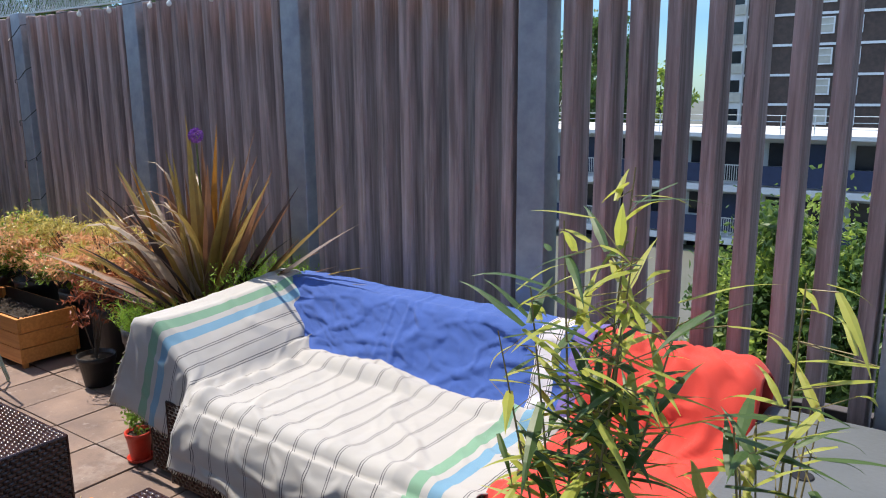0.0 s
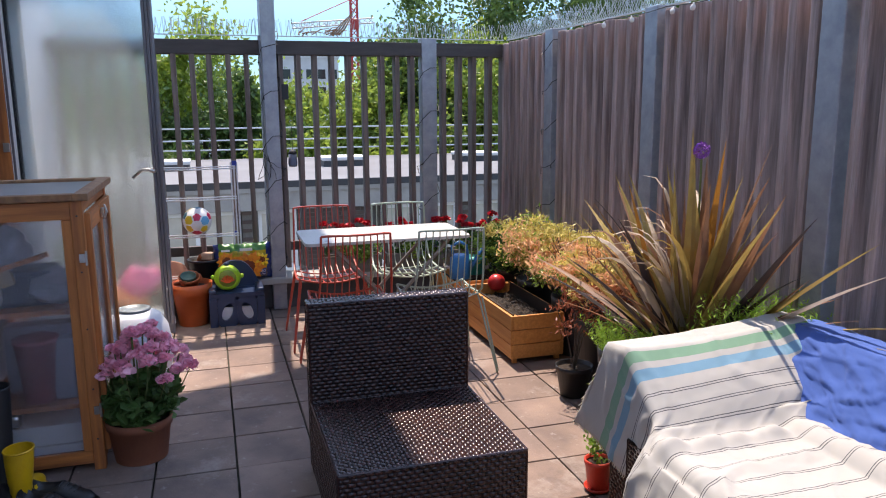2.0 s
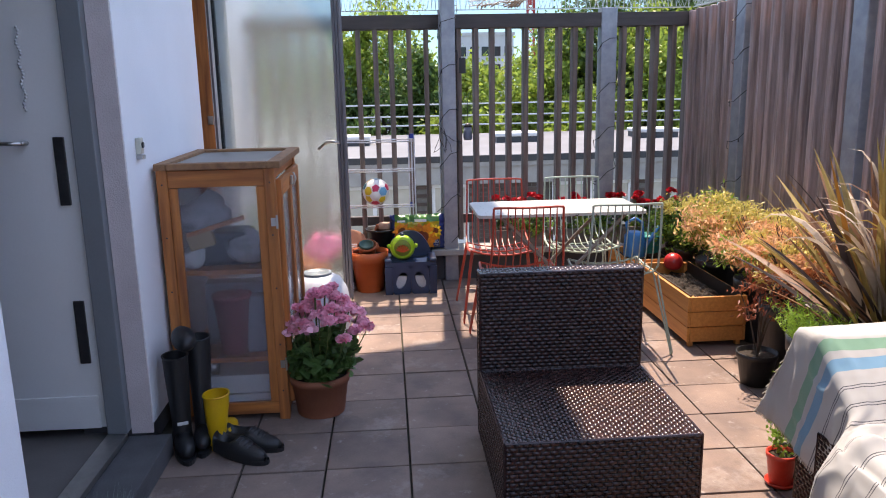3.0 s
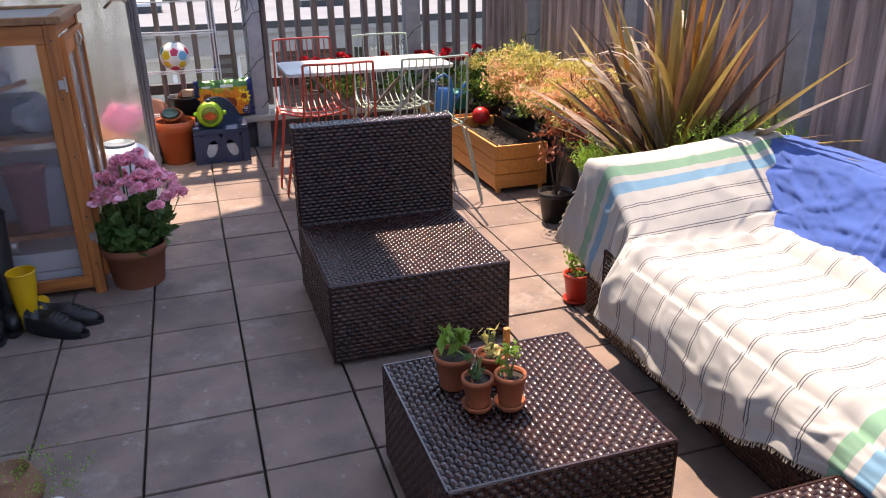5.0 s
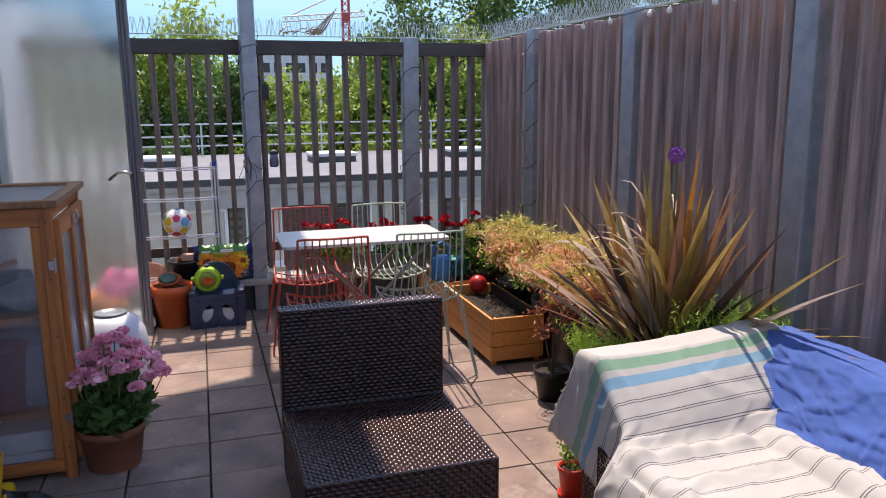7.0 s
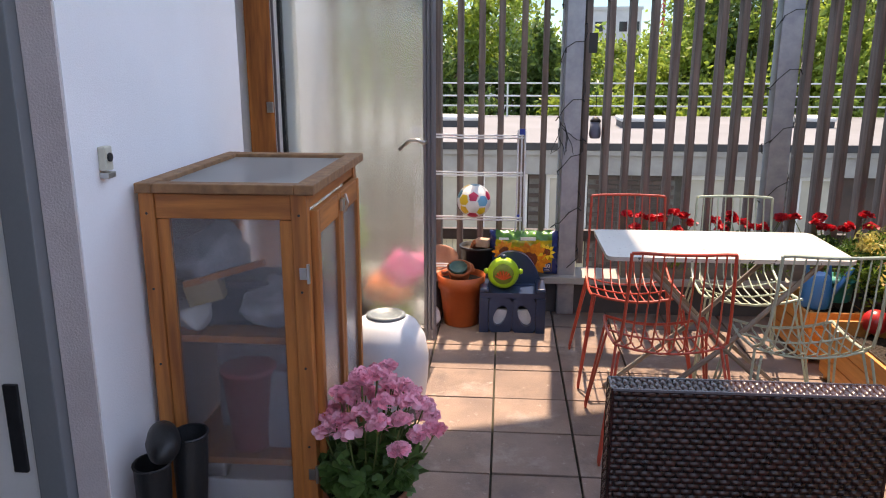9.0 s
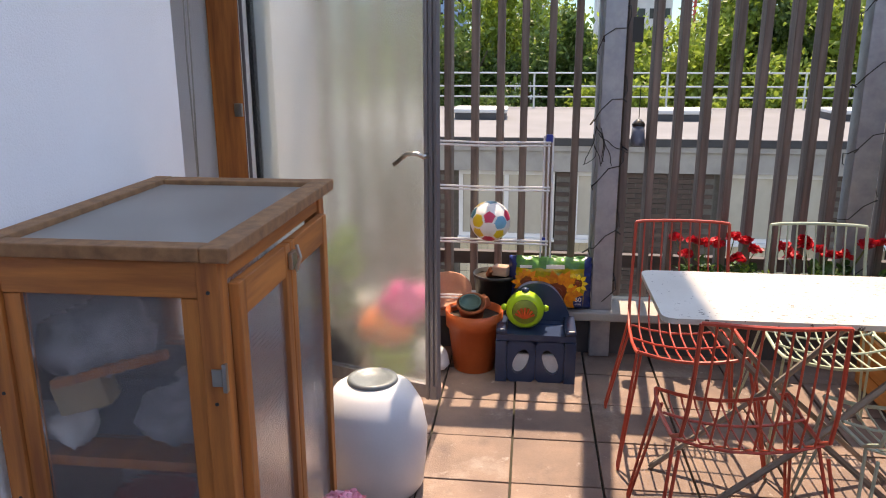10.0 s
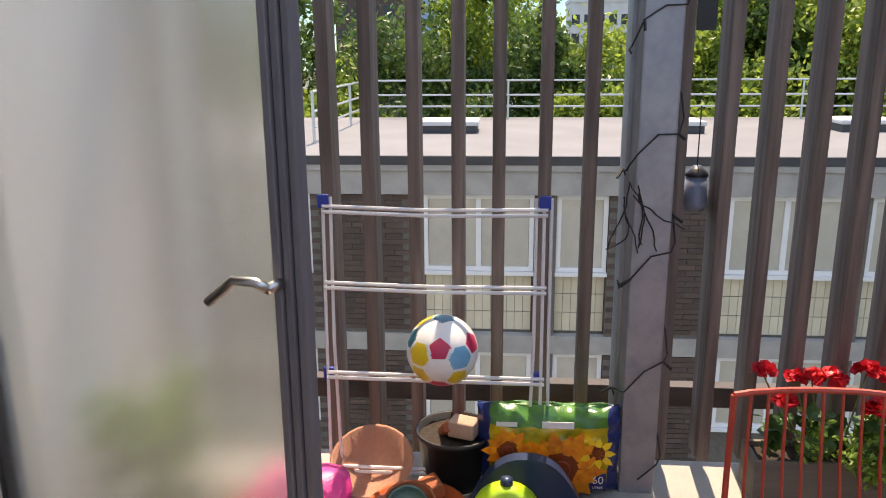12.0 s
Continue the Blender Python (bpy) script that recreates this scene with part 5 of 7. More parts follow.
M_TOOL = mat("dark_toolbox", (0.03, 0.04, 0.06), rough=0.5, scale=9)
M_CARD = mat("cardboard", (0.42, 0.30, 0.17), rough=0.85, scale=9)
M_REDTUB = mat("red_tub", (0.45, 0.10, 0.11), rough=0.5, scale=9)


def lump(r, sx, sy, sz, seed, rough=0.25):
    bm = bmesh.new()
    bmesh.ops.create_icosphere(bm, subdivisions=3, radius=r)
    for v in bm.verts:
        k = 1 + rough * noise.noise(v.co * 4 / r * 0.25 + Vector((seed, seed * 2, 0))) + rough * 0.5 * noise.noise(v.co * 12 / r * 0.25 + Vector((seed, 0, 3))) + rough * 0.35 * abs(noise.noise(v.co * 30 / r * 0.25 + Vector((0, seed, 1))))
        v.co = Vector((v.co.x * sx * k, v.co.y * sy * k, max(v.co.z * sz * k, -r * sz * 0.8)))
    return bm


def lay(name, bm, material, x, y, z, label, category, rz=0, group="", smooth=True, rx=0, ry=0):
    ob = part(name, bm, material, None, "", smooth)
    ob.matrix_basis = pose(x, y, z, rx, ry, rz)
    return tagged(ob, label, category, group)


M_CRATE = mat("cloudy_plastic", (0.34, 0.31, 0.35), rough=0.45, scale=7, var=0.15)
M_BOARD = mat("white_foam_board", (0.74, 0.72, 0.70), rough=0.8, scale=8, var=0.1)
lay("plastic_bag", lump(0.105, 1, 1.2, 0.8, 3, 0.5), M_BAG, -3.50, -0.27, 0.93, "crumpled pale plastic bag on a cold frame shelf", "bag")
lay("plastic_bag", lump(0.085, 0.9, 1.0, 0.9, 9, 0.5), M_BAG, -3.47, -0.06, 0.775, "crumpled pale plastic bag on a cold frame shelf", "bag")
lay("plastic_bag", lump(0.06, 0.9, 1.0, 0.9, 15, 0.5), M_OFFWHITE, -3.44, -0.325, 0.748, "crumpled white plastic bag on a cold frame shelf", "bag")
lay("toolbox", boxed(-0.10, 0.10, -0.13, 0.13, 0, 0.15, 0.02), M_TOOL, -3.56, -0.19, 0.703, "dark blue tool case on a cold frame shelf", "tool case", 4, smooth=False)
lay("cardboard_box", boxed(-0.03, 0.03, -0.055, 0.055, 0, 0.07, 0.004), M_CARD, -3.425, -0.255, 0.80, "small brown cardboard box inside the cold frame", "box", 8, smooth=False, rx=14)
lay("wooden_stake", boxed(-0.01, 0.01, -0.13, 0.13, 0, 0.02, 0.003), M_TIMBER, -3.405, -0.19, 0.885, "short wooden stake lying inside the cold frame", "stake", 4, smooth=False, rx=16)
lay("seed_tub", lathe(bmesh.new(), [(0.06, 0), (0.085, 0.26), (0.09, 0.26), (0.09, 0.275), (0.07, 0.275)], 20), M_REDTUB, -3.47, -0.16, 0.293, "dull red plastic tub on a cold frame shelf", "tub")
lay("storage_crate", boxed(-0.15, 0.15, -0.05, 0.05, 0, 0.30, 0.015), M_CRATE, -3.63, -0.16, 0.293, "cloudy pale plastic crate on a cold frame shelf", "crate", 90, smooth=False)
lay("storage_crate", boxed(-0.07, 0.07, -0.035, 0.035, 0, 0.27, 0.012), M_CRATE, -3.48, -0.032, 0.293, "cloudy pale plastic crate on a cold frame shelf", "crate", 90, smooth=False)
lay("tin_can", lathe(bmesh.new(), [(0.035, 0), (0.037, 0.003), (0.037, 0.10), (0.035, 0.103)], 16), M_METAL, -3.44, -0.24, 0.232, "steel tin lying on the white boards", "tin", smooth=True, rx=90)
lay("foam_board", boxed(-0.11, 0.11, -0.17, 0.17, 0, 0.088, 0.006), M_BOARD, -3.52, -0.165, 0.015, "thick white board at the bottom of the cold frame", "board", 0, "boards in the cold frame", False)
lay("foam_board", boxed(-0.11, 0.11, -0.165, 0.165, 0, 0.088, 0.006), M_BOARD, -3.525, -0.165, 0.106, "thick white board at the bottom of the cold frame", "board", 1.5, "boards in the cold frame", False)

# ---- pots and plants ----
def pot_mesh(r, h, taper=0.72, rim=0.12, sides=26, wall=0.008):
    """A flower pot with a collar and an open top."""
    b = r * taper
    return lathe(bmesh.new(), [(b * 0.98, 0.0), (b, 0.004), (b + (r - b) * (1 - rim) * 0.92, h * (1 - rim * 1.3)), (r * 1.0, h * (1 - rim * 1.3)), (r * 1.03, h), (r * 1.03 - wall, h), (r * 0.93, h * 0.86), (0.002, h * 0.86)], sides)


def pot(x, y, z, r, h, material, label, plant=None, category="plant pot", soil=True, taper=0.72, saucer=False, name="plant_pot", rim=0.12):
    t = thing(name, (x, y, z), label, category)
    up = 0.012 if saucer else 0.0
    if saucer:
        part("saucer", lathe(bmesh.new(), [(r * 0.75, 0.0), (r * 0.98, 0.012), (r * 1.0, 0.02), (r * 0.94, 0.02), (r * 0.8, 0.009), (0.002, 0.009)], 24), material, t, "", True)
    part("pot", pot_mesh(r, h, taper, rim), material, t, "", True).location.z = up
    if soil:
        bm = bmesh.new()
        bmesh.ops.create_circle(bm, cap_ends=True, radius=r * 0.93, segments=24)
        bmesh.ops.subdivide_edges(bm, edges=bm.edges[:], cuts=2, use_grid_fill=True)
        for v in bm.verts:
            v.co.z = h * 0.875 + up + 0.006 * noise.noise(v.co * 60)
        part("soil", bm, M_SOIL, t)
    return t


def strap(length, width, bend, twist=0.0, segs=9, fold=0.25, tip=0.35, pw=1.7):
    """A long pointed blade that rises along z and bends towards +x by 'bend' radians."""
    bm = bmesh.new()
    rows = []
    p = Vector((0, 0, 0))
    for i in range(segs + 1):
        t = i / segs
        a = bend * t ** pw
        w = width * min(1.0, 0.55 + 1.6 * t) * min(1.0, (1.0 - t) / tip + 0.02)
        side = Vector((math.sin(twist * t) * math.cos(a), math.cos(twist * t), -math.sin(twist * t) * math.sin(a)))
        nrm = Vector((math.cos(a), 0, -math.sin(a)))
        rows.append((bm.verts.new(p - side * w / 2 + nrm * fold * w), bm.verts.new(p), bm.verts.new(p + side * w / 2 + nrm * fold * w)))
        p = p + Vector((math.sin(a), 0, math.cos(a))) * length / segs
    for a, b in zip(rows, rows[1:]):
        bm.faces.new((a[0], a[1], b[1], b[0]))
        bm.faces.new((a[1], a[2], b[2], b[1]))
    return bm


M_PH = [leaf_mat("flax_olive", (0.44, 0.32, 0.09), (0.30, 0.19, 0.06), 0.0, 0.25), leaf_mat("flax_bronze", (0.34, 0.17, 0.085), (0.20, 0.095, 0.06), 0.0, 0.25),
        leaf_mat("flax_pale", (0.66, 0.54, 0.42), (0.48, 0.36, 0.26), 0.0, 0.2), leaf_mat("flax_dark", (0.055, 0.035, 0.035), (0.035, 0.025, 0.025), 0.0, 0.15), leaf_mat("flax_orange", (0.45, 0.20, 0.03), (0.30, 0.13, 0.03), 0.0, 0.3)]
M_GREYPOT = mat("dark_glazed_pot", (0.045, 0.045, 0.05), rough=0.4, scale=9)
M_STEM = mat("green_stem", (0.16, 0.20, 0.06), rough=0.6, scale=20)
flax = pot(-2.80, 2.56, 0.0, 0.19, 0.42, M_GREYPOT, "large bronze and olive flax plant in a dark pot", name="flax_plant", category="plant")
rp = random.Random(77)
BLADES = (("spear", 13), ("fan", 36), ("kinked", 26), ("low", 20))
for sort, count in BLADES:
    for k in range(count):
        pw, kink = 1.7, rp.uniform(-0.9, 0.9)
        az = (rp.gauss(12, 9), rp.gauss(182, 28), rp.uniform(185, 300))[k % 3]
        if sort == "spear":
            L, bend, lean, w, m = rp.uniform(0.80, 1.04), rp.uniform(0.02, 0.22), rp.uniform(0, 20), rp.uniform(0.056, 0.070), rp.choice([0, 0, 4, 0, 1])
        elif sort == "fan":
            lean = 14 + 50 * (k + rp.random()) / count
            L, bend, w, m = rp.uniform(0.70, 1.0), rp.uniform(0.05, 0.55), rp.uniform(0.040, 0.060), rp.choice([0, 0, 1, 1, 4, 3])
        elif sort == "kinked":
            L, bend, lean, w, m, pw = rp.uniform(0.72, 1.0), rp.uniform(1.8, 2.8), rp.uniform(4, 36), rp.uniform(0.044, 0.060), rp.choice([2, 2, 2, 1, 0]), rp.uniform(3.5, 7)
        else:
            L, bend, lean, w, m = rp.uniform(0.45, 0.8), rp.uniform(0.2, 1.0), rp.uniform(40, 72), rp.uniform(0.022, 0.036), rp.choice([3, 1, 3, 2])
        if sort in ("kinked", "low") and k % 3 == 0:
            az = rp.uniform(215, 275)
        if math.sin(radians(az)) > 0.45:
            lean, bend = lean * 0.4, bend * 0.4
        elif math.sin(radians(az)) < -0.6:
            lean, L = lean * 0.75, L * 0.85
        b = part("blade", strap(L, w, bend, kink, 12, 0.2, 0.5, pw), M_PH[m], flax)
        b.matrix_basis = pose(rp.uniform(-0.06, 0.06), rp.uniform(-0.06, 0.06), 0.37, 0, 0, az) @ pose(0, 0, 0, 0, lean, 0)
# long single blades that stand out from the clump
for L, bend, lean, az, m in ((1.06, 0.05, 3, 170, 0), (1.02, 0.05, 7, 10, 4), (1.12, 0.22, 50, 184, 0), (1.04, 0.10, 42, 178, 1), (1.10, 0.22, 52, 8, 2), (1.05, 0.12, 47, 14, 0), (1.0, 0.10, 34, 186, 0), (0.95, 0.1, 36, 10, 3), (0.95, 0.10, 28, 6, 1)):
    b = part("blade", strap(L, 0.054, bend, 0.3, 12, 0.2, 0.5), M_PH[m], flax)
    b.matrix_basis = pose(0, 0, 0.36, 0, 0, az) @ pose(0, 0, 0, 0, lean, 0)

M_ALLIUM = mat("purple_flower", (0.30, 0.10, 0.42), (0.22, 0.07, 0.34), rough=0.8, scale=60, isl=0.4)
allium = thing("allium", (-2.84, 2.60, 0.0), "single round purple allium flower on a tall stem", "flower")
part("stem", tube(bmesh.new(), [(0, 0, 0.0), (0.01, 0, 0.7), (0.0, 0.0, 1.29)], 0.005, 6), M_STEM, allium)
g = np.random.RandomState(2)
d = g.normal(size=(260, 3))
d /= np.linalg.norm(d, axis=1)[:, None]
v, f = leaf_soup(260, 3, lambda gg, n: d * 0.032 + np.array([0, 0, 1.318]), 0.016, 0.6, 0)
soup("flower_head", v, f, M_ALLIUM, allium, "ball of small purple florets")

L_ORANGE = leaf_mat("maple_orange", (0.66, 0.36, 0.22), (0.56, 0.36, 0.18), 0.6, 0.45)
L_BRIGHT = leaf_mat("bright_green", (0.30, 0.46, 0.06), (0.20, 0.34, 0.05), 0.6, 0.45)
L_GREEN = leaf_mat("fresh_green", (0.20, 0.32, 0.05), (0.12, 0.22, 0.04), 0.6, 0.4)
L_DEEP = leaf_mat("deep_green", (0.05, 0.12, 0.03), (0.03, 0.08, 0.02), 0.5, 0.3)
L_GOLD = leaf_mat("golden_green", (0.56, 0.46, 0.16), (0.42, 0.38, 0.11), 0.6, 0.4)
L_RUST = leaf_mat("rust_red", (0.34, 0.10, 0.05), (0.22, 0.07, 0.04), 0.6, 0.35)


def twigs(r, h, n, seed, lean=0.6):
    q = random.Random(seed)
    bm = bmesh.new()
    for k in range(n):
        a = q.uniform(0, 6.3)
        e = q.uniform(0.3, 1.0) * r * lean
        tube(bm, [(0, 0, 0), (e * 0.4 * math.cos(a), e * 0.4 * math.sin(a), h * 0.45), (e * math.cos(a), e * math.sin(a), h * q.uniform(0.7, 0.95))], 0.005, 5, 0.0015)
    return bm


def bush(x, y, z, pr, ph, potmat, potlabel, layers, h, r, seed, category="plant", name="potted_shrub", size=0.035, aspect=0.35, tw=14, flat=1.0):
    t = pot(x, y, z, pr, ph, potmat, potlabel, name=name, category=category)
    for k in range(tw):
        part("stem", twigs(r, h, 1, seed + 31 * k), M_BARK, t).location.z = ph * 0.85
    for k, (m, n, c, rad, cl, sp) in enumerate(layers):
        v, f = leaf_soup(n, seed + k, clumps(c, rad, cl, sp, seed + 10 * k, flat), size, aspect, 0.5)
        tagged(soup("leaves", v, f, m, t), kind="stuff")
    return t


bush(-3.62, 2.58, 0.0, 0.15, 0.38, M_GREYPOT, "orange lace-leaf maple spreading from a dark pot", [(L_ORANGE, 4200, (0, 0, 0.62), (0.36, 0.24, 0.17), 44, 0.075), (L_GOLD, 1400, (0.0, 0, 0.70), (0.32, 0.2, 0.13), 26, 0.07), (L_RUST, 900, (0.1, -0.1, 0.48), (0.25, 0.18, 0.12), 30, 0.06)], 0.5, 0.35, 101, name="maple", size=0.036, aspect=0.30, flat=0.3, tw=26)
bush(-4.15, 2.68, 0.0, 0.14, 0.36, M_GREYPOT, "golden-orange lace-leaf maple in a dark pot", [(L_ORANGE, 2900, (0, -0.05, 0.58), (0.34, 0.18, 0.15), 36, 0.075), (L_GOLD, 2000, (-0.05, 0, 0.66), (0.32, 0.14, 0.13), 26, 0.07), (L_GREEN, 900, (0.05, -0.1, 0.50), (0.25, 0.14, 0.12), 30, 0.06)], 0.5, 0.3, 111, name="maple", size=0.036, aspect=0.30, flat=0.3, tw=26)
bush(-4.75, 2.70, 0.0, 0.14, 0.34, M_GREYPOT, "green and gold feathery shrub in a dark pot", [(L_GOLD, 2600, (0, -0.05, 0.58), (0.30, 0.16, 0.20), 40, 0.06), (L_ORANGE, 1500, (0.1, -0.1, 0.56), (0.26, 0.14, 0.14), 30, 0.06), (L_GREEN, 1500, (0, -0.02, 0.55), (0.28, 0.16, 0.20), 40, 0.06)], 0.45, 0.28, 121, size=0.034)
bush(-5.20, 2.66, 0.0, 0.14, 0.34, M_GREYPOT, "dark green bushy shrub in a dark pot", [(L_DEEP, 2600, (0, 0, 0.44), (0.24, 0.18, 0.15), 36, 0.06), (L_GREEN, 1800, (0, -0.05, 0.48), (0.24, 0.18, 0.15), 36, 0.06), (L_GOLD, 700, (0.0, -0.05, 0.58), (0.18, 0.14, 0.10), 20, 0.05)], 0.4, 0.25, 131, size=0.034)
bush(-3.30, 2.62, 0.0, 0.13, 0.34, mat("purple_pot", (0.10, 0.03, 0.16), rough=0.4, scale=9), "dark heather plant in a purple pot", [(L_RUST, 700, (0, -0.05, 0.47), (0.16, 0.14, 0.10), 20, 0.05), (leaf_mat("heather", (0.16, 0.11, 0.14), (0.10, 0.08, 0.09), 0.5, 0.2), 1500, (0, -0.05, 0.46), (0.15, 0.13, 0.12), 26, 0.04)], 0.3, 0.16, 141, size=0.022)


def needles(x, y, z, n, r, h, material, label, name, category, seed, pr, ph, potmat, width=0.004, bend=0.7):
    """Upright shoots thick with narrow leaves, in a pot."""
    t = pot(x, y, z, pr, ph, potmat, label, name=name, category=category)
    q = np.random.RandomState(seed)
    V, F = [], []
    for k in range(n):
        a, rr = q.uniform(0, 6.283), r * math.sqrt(q.uniform(0, 1))
        base = np.array([rr * math.cos(a) * 0.6, rr * math.sin(a) * 0.6, ph * 0.85])
        lean = q.uniform(0.05, bend) * (0.4 + rr / r)
        dirn = np.array([math.cos(a) * lean, math.sin(a) * lean, 1.0])
        dirn /= np.linalg.norm(dirn)
        L = h * q.uniform(0.55, 1.0)
        for i in range(26):
            p = base + dirn * L * (0.15 + 0.85 * i / 26)
            e = q.normal(size=3)
            e[2] = abs(e[2]) * 0.6 + 0.3
            e /= np.linalg.norm(e)
            tip = p + e * 0.028
            s = np.cross(e, q.normal(size=3))
            s = s / np.linalg.norm(s) * width / 2
            i0 = len(V)
            V += [(p - s).tolist(), (p + s).tolist(), tip.tolist()]
            F.append((i0, i0 + 1, i0 + 2))
    tagged(soup("shoot", V, F, material, t, "narrow bright green leaves"), kind="stuff")
    return t


needles(-2.53, 2.69, 0.0, 230, 0.24, 0.36, L_BRIGHT, "bright green rosemary-like bush in a dark pot", "rosemary", "plant", 5, 0.085, 0.50, M_GREYPOT, 0.006)
needles(-2.93, 2.32, 0.0, 110, 0.16, 0.24, L_BRIGHT, "small feathery green plant in a dark pot", "feathery_plant", "plant", 6, 0.12, 0.44, M_GREYPOT)


def grass(x, y, z, n, L, material, label, seed, pr, ph, potmat, spread=1.1, w=0.004, name="grass_tuft"):
    t = pot(x, y, z, pr, ph, potmat, label, name=name, category="grass")
    q = np.random.RandomState(seed)
    V, F = [], []
    for k in range(n):
        a = q.uniform(0, 6.283)
        lean = spread * q.uniform(0.05, 1.0)
        p = np.array([q.normal() * pr * 0.3, q.normal() * pr * 0.3, ph * 0.85])
        ll = L * q.uniform(0.6, 1.1)
        side = np.array([-math.sin(a), math.cos(a), 0]) * w / 2
        i0 = len(V)
        for i in range(6):
            t_ = i / 5
            b = lean * (0.35 + 0.65 * t_)
            k_ = 1 - t_ * 0.95
            V += [(p - side * k_).tolist(), (p + side * k_).tolist()]
            p = p + np.array([math.cos(a) * math.sin(b), math.sin(a) * math.sin(b), math.cos(b)]) * ll / 5
        F += [(i0 + 2 * i, i0 + 2 * i + 1, i0 + 2 * i + 3, i0 + 2 * i + 2) for i in range(5)]
    tagged(soup("blade", V, F, material, t), kind="stuff")
    return t


M_FESCUE = leaf_mat("blue_fescue", (0.23, 0.31, 0.26), (0.14, 0.20, 0.16), 0.6, 0.3)
grass(-4.38, 2.76, 0.0, 260, 0.34, L_GREEN, "tuft of bright green grass in a dark pot", 8, 0.12, 0.40, M_GREYPOT, 0.5)
grass(-1.95, -0.24, 0.0, 2300, 0.33, M_FESCUE, "tuft of blue-grey fescue grass in a low dark pot", 9, 0.11, 0.07, M_GREYPOT, 1.8, 0.0030, "fescue")
olla = thing("clay_jar", (-1.90, -0.04, 0), "rounded unglazed clay jar with a trailing green plant", "jar")
part("jar", lathe(bmesh.new(), [(0.05, 0), (0.085, 0.03), (0.10, 0.075), (0.085, 0.12), (0.065, 0.14), (0.072, 0.155), (0.064, 0.155), (0.058, 0.13), (0.002, 0.12)], 28), mat("brown_clay", (0.30, 0.15, 0.085), rough=0.75, scale=12), olla, "", True)
olla.scale = (0.8, 0.8, 0.8)
v, f = leaf_soup(420, 15, clumps((0.03, 0.12, 0.14), (0.12, 0.12, 0.09), 22, 0.04, 3), 0.016, 0.3)
tagged(soup("trailing_stems", v, f, L_GREEN, olla), kind="stuff")
lay("pebble", lump(0.045, 1.2, 0.9, 0.8, 4, 0.3), M_OFFWHITE, -1.79, 0.08, 0.036, "pale stone beside the clay jar", "stone", group="stones beside the clay jar")
lay("pebble", lump(0.035, 1.0, 0.9, 0.8, 6, 0.3), M_CREAM, -1.80, 0.00, 0.028, "pale stone beside the clay jar", "stone", group="stones beside the clay jar")

# pelargoniums
def disc_leaves(n, seed, place, size):
    """Round scalloped leaves."""
    g = np.random.RandomState(seed)
    mid = place(g, n)
    V, F = [], []
    for k in range(n):
        nrm = g.normal(size=3) * 0.7 + np.array([0, 0, 1.0])
        nrm /= np.linalg.norm(nrm)
        a = np.cross(nrm, [1, 0.3, 0.1])
        a /= np.linalg.norm(a)
        b = np.cross(nrm, a)
        r = size * g.uniform(0.6, 1.2)
        i0 = len(V)
        V.append((mid[k] - nrm * r * 0.15).tolist())
        for i in range(12):
            t = 2 * math.pi * i / 12
            rr = r * (1 if i % 2 else 0.86)
            V.append((mid[k] + (a * math.cos(t) + b * math.sin(t)) * rr + nrm * r * 0.1 * math.sin(3 * t)).tolist())
        F += [(i0, i0 + 1 + i, i0 + 1 + (i + 1) % 12) for i in range(12)]
    return V, F


def flower_heads(parent, heads, material, seed, r, petals=48, psize=0.022, z0=0.2):
    q = random.Random(seed)
    for k, (x, y, z) in enumerate(heads):
        st = part("flower_stem", tube(bmesh.new(), [(x * 0.3, y * 0.3, z0), (x * 0.8, y * 0.8, z * 0.75), (x, y, z - r * 0.4)], 0.0025, 5), M_STEM, parent)
        g = np.random.RandomState(seed + k)
        dd = g.normal(size=(petals, 3))
        dd /= np.linalg.norm(dd, axis=1)[:, None]
        dd[:, 2] = np.abs(dd[:, 2]) * 0.9 - 0.15
        rad = r * q.uniform(0.8, 1.15)
        v, f = disc_leaves(petals, seed + k, lambda gg, n: dd * rad * gg.uniform(0.6, 1.0, n)[:, None] + np.array([x, y, z]), psize * 0.55)
        soup("flower_head", v, f, material, st)


M_PINK = leaf_mat("pink_petal", (0.80, 0.31, 0.42), (0.86, 0.50, 0.58), 0.35, 0.3)
M_POTBROWN = mat("brown_terracotta", (0.33, 0.115, 0.06), (0.26, 0.09, 0.05), rough=0.7, scale=9, fine=100, var=0.2, bump=0.12)
M_REDFL = leaf_mat("red_petal", (0.62, 0.02, 0.03), (0.48, 0.015, 0.03), 0.4, 0.25)
pel = pot(-3.425, 0.222, 0.0, 0.137, 0.19, M_POTBROWN, "pink pelargonium in flower in a terracotta pot", name="pelargonium", category="plant", taper=0.80, rim=0.16)
L_PEL = leaf_mat("pelargonium_leaf", (0.085, 0.17, 0.045), (0.05, 0.11, 0.03), 0.6, 0.3)
v, f = disc_leaves(620, 3, clumps((0.0, 0.02, 0.27), (0.15, 0.155, 0.12), 90, 0.035, 7), 0.030)
tagged(soup("leaves", v, f, L_PEL, pel, "round scalloped dark green leaves"), kind="stuff")
rq = random.Random(19)
heads = []
for k in range(34):
    a, q = k * 2.39996, math.sqrt((k + 0.5) / 34)
    heads.append((0.165 * q * math.cos(a), 0.045 + 0.185 * q * math.sin(a), 0.575 - 0.20 * q ** 2.2 + rq.uniform(-0.035, 0.03)))
flower_heads(pel, heads, M_PINK, 200, 0.036, 60, 0.026)

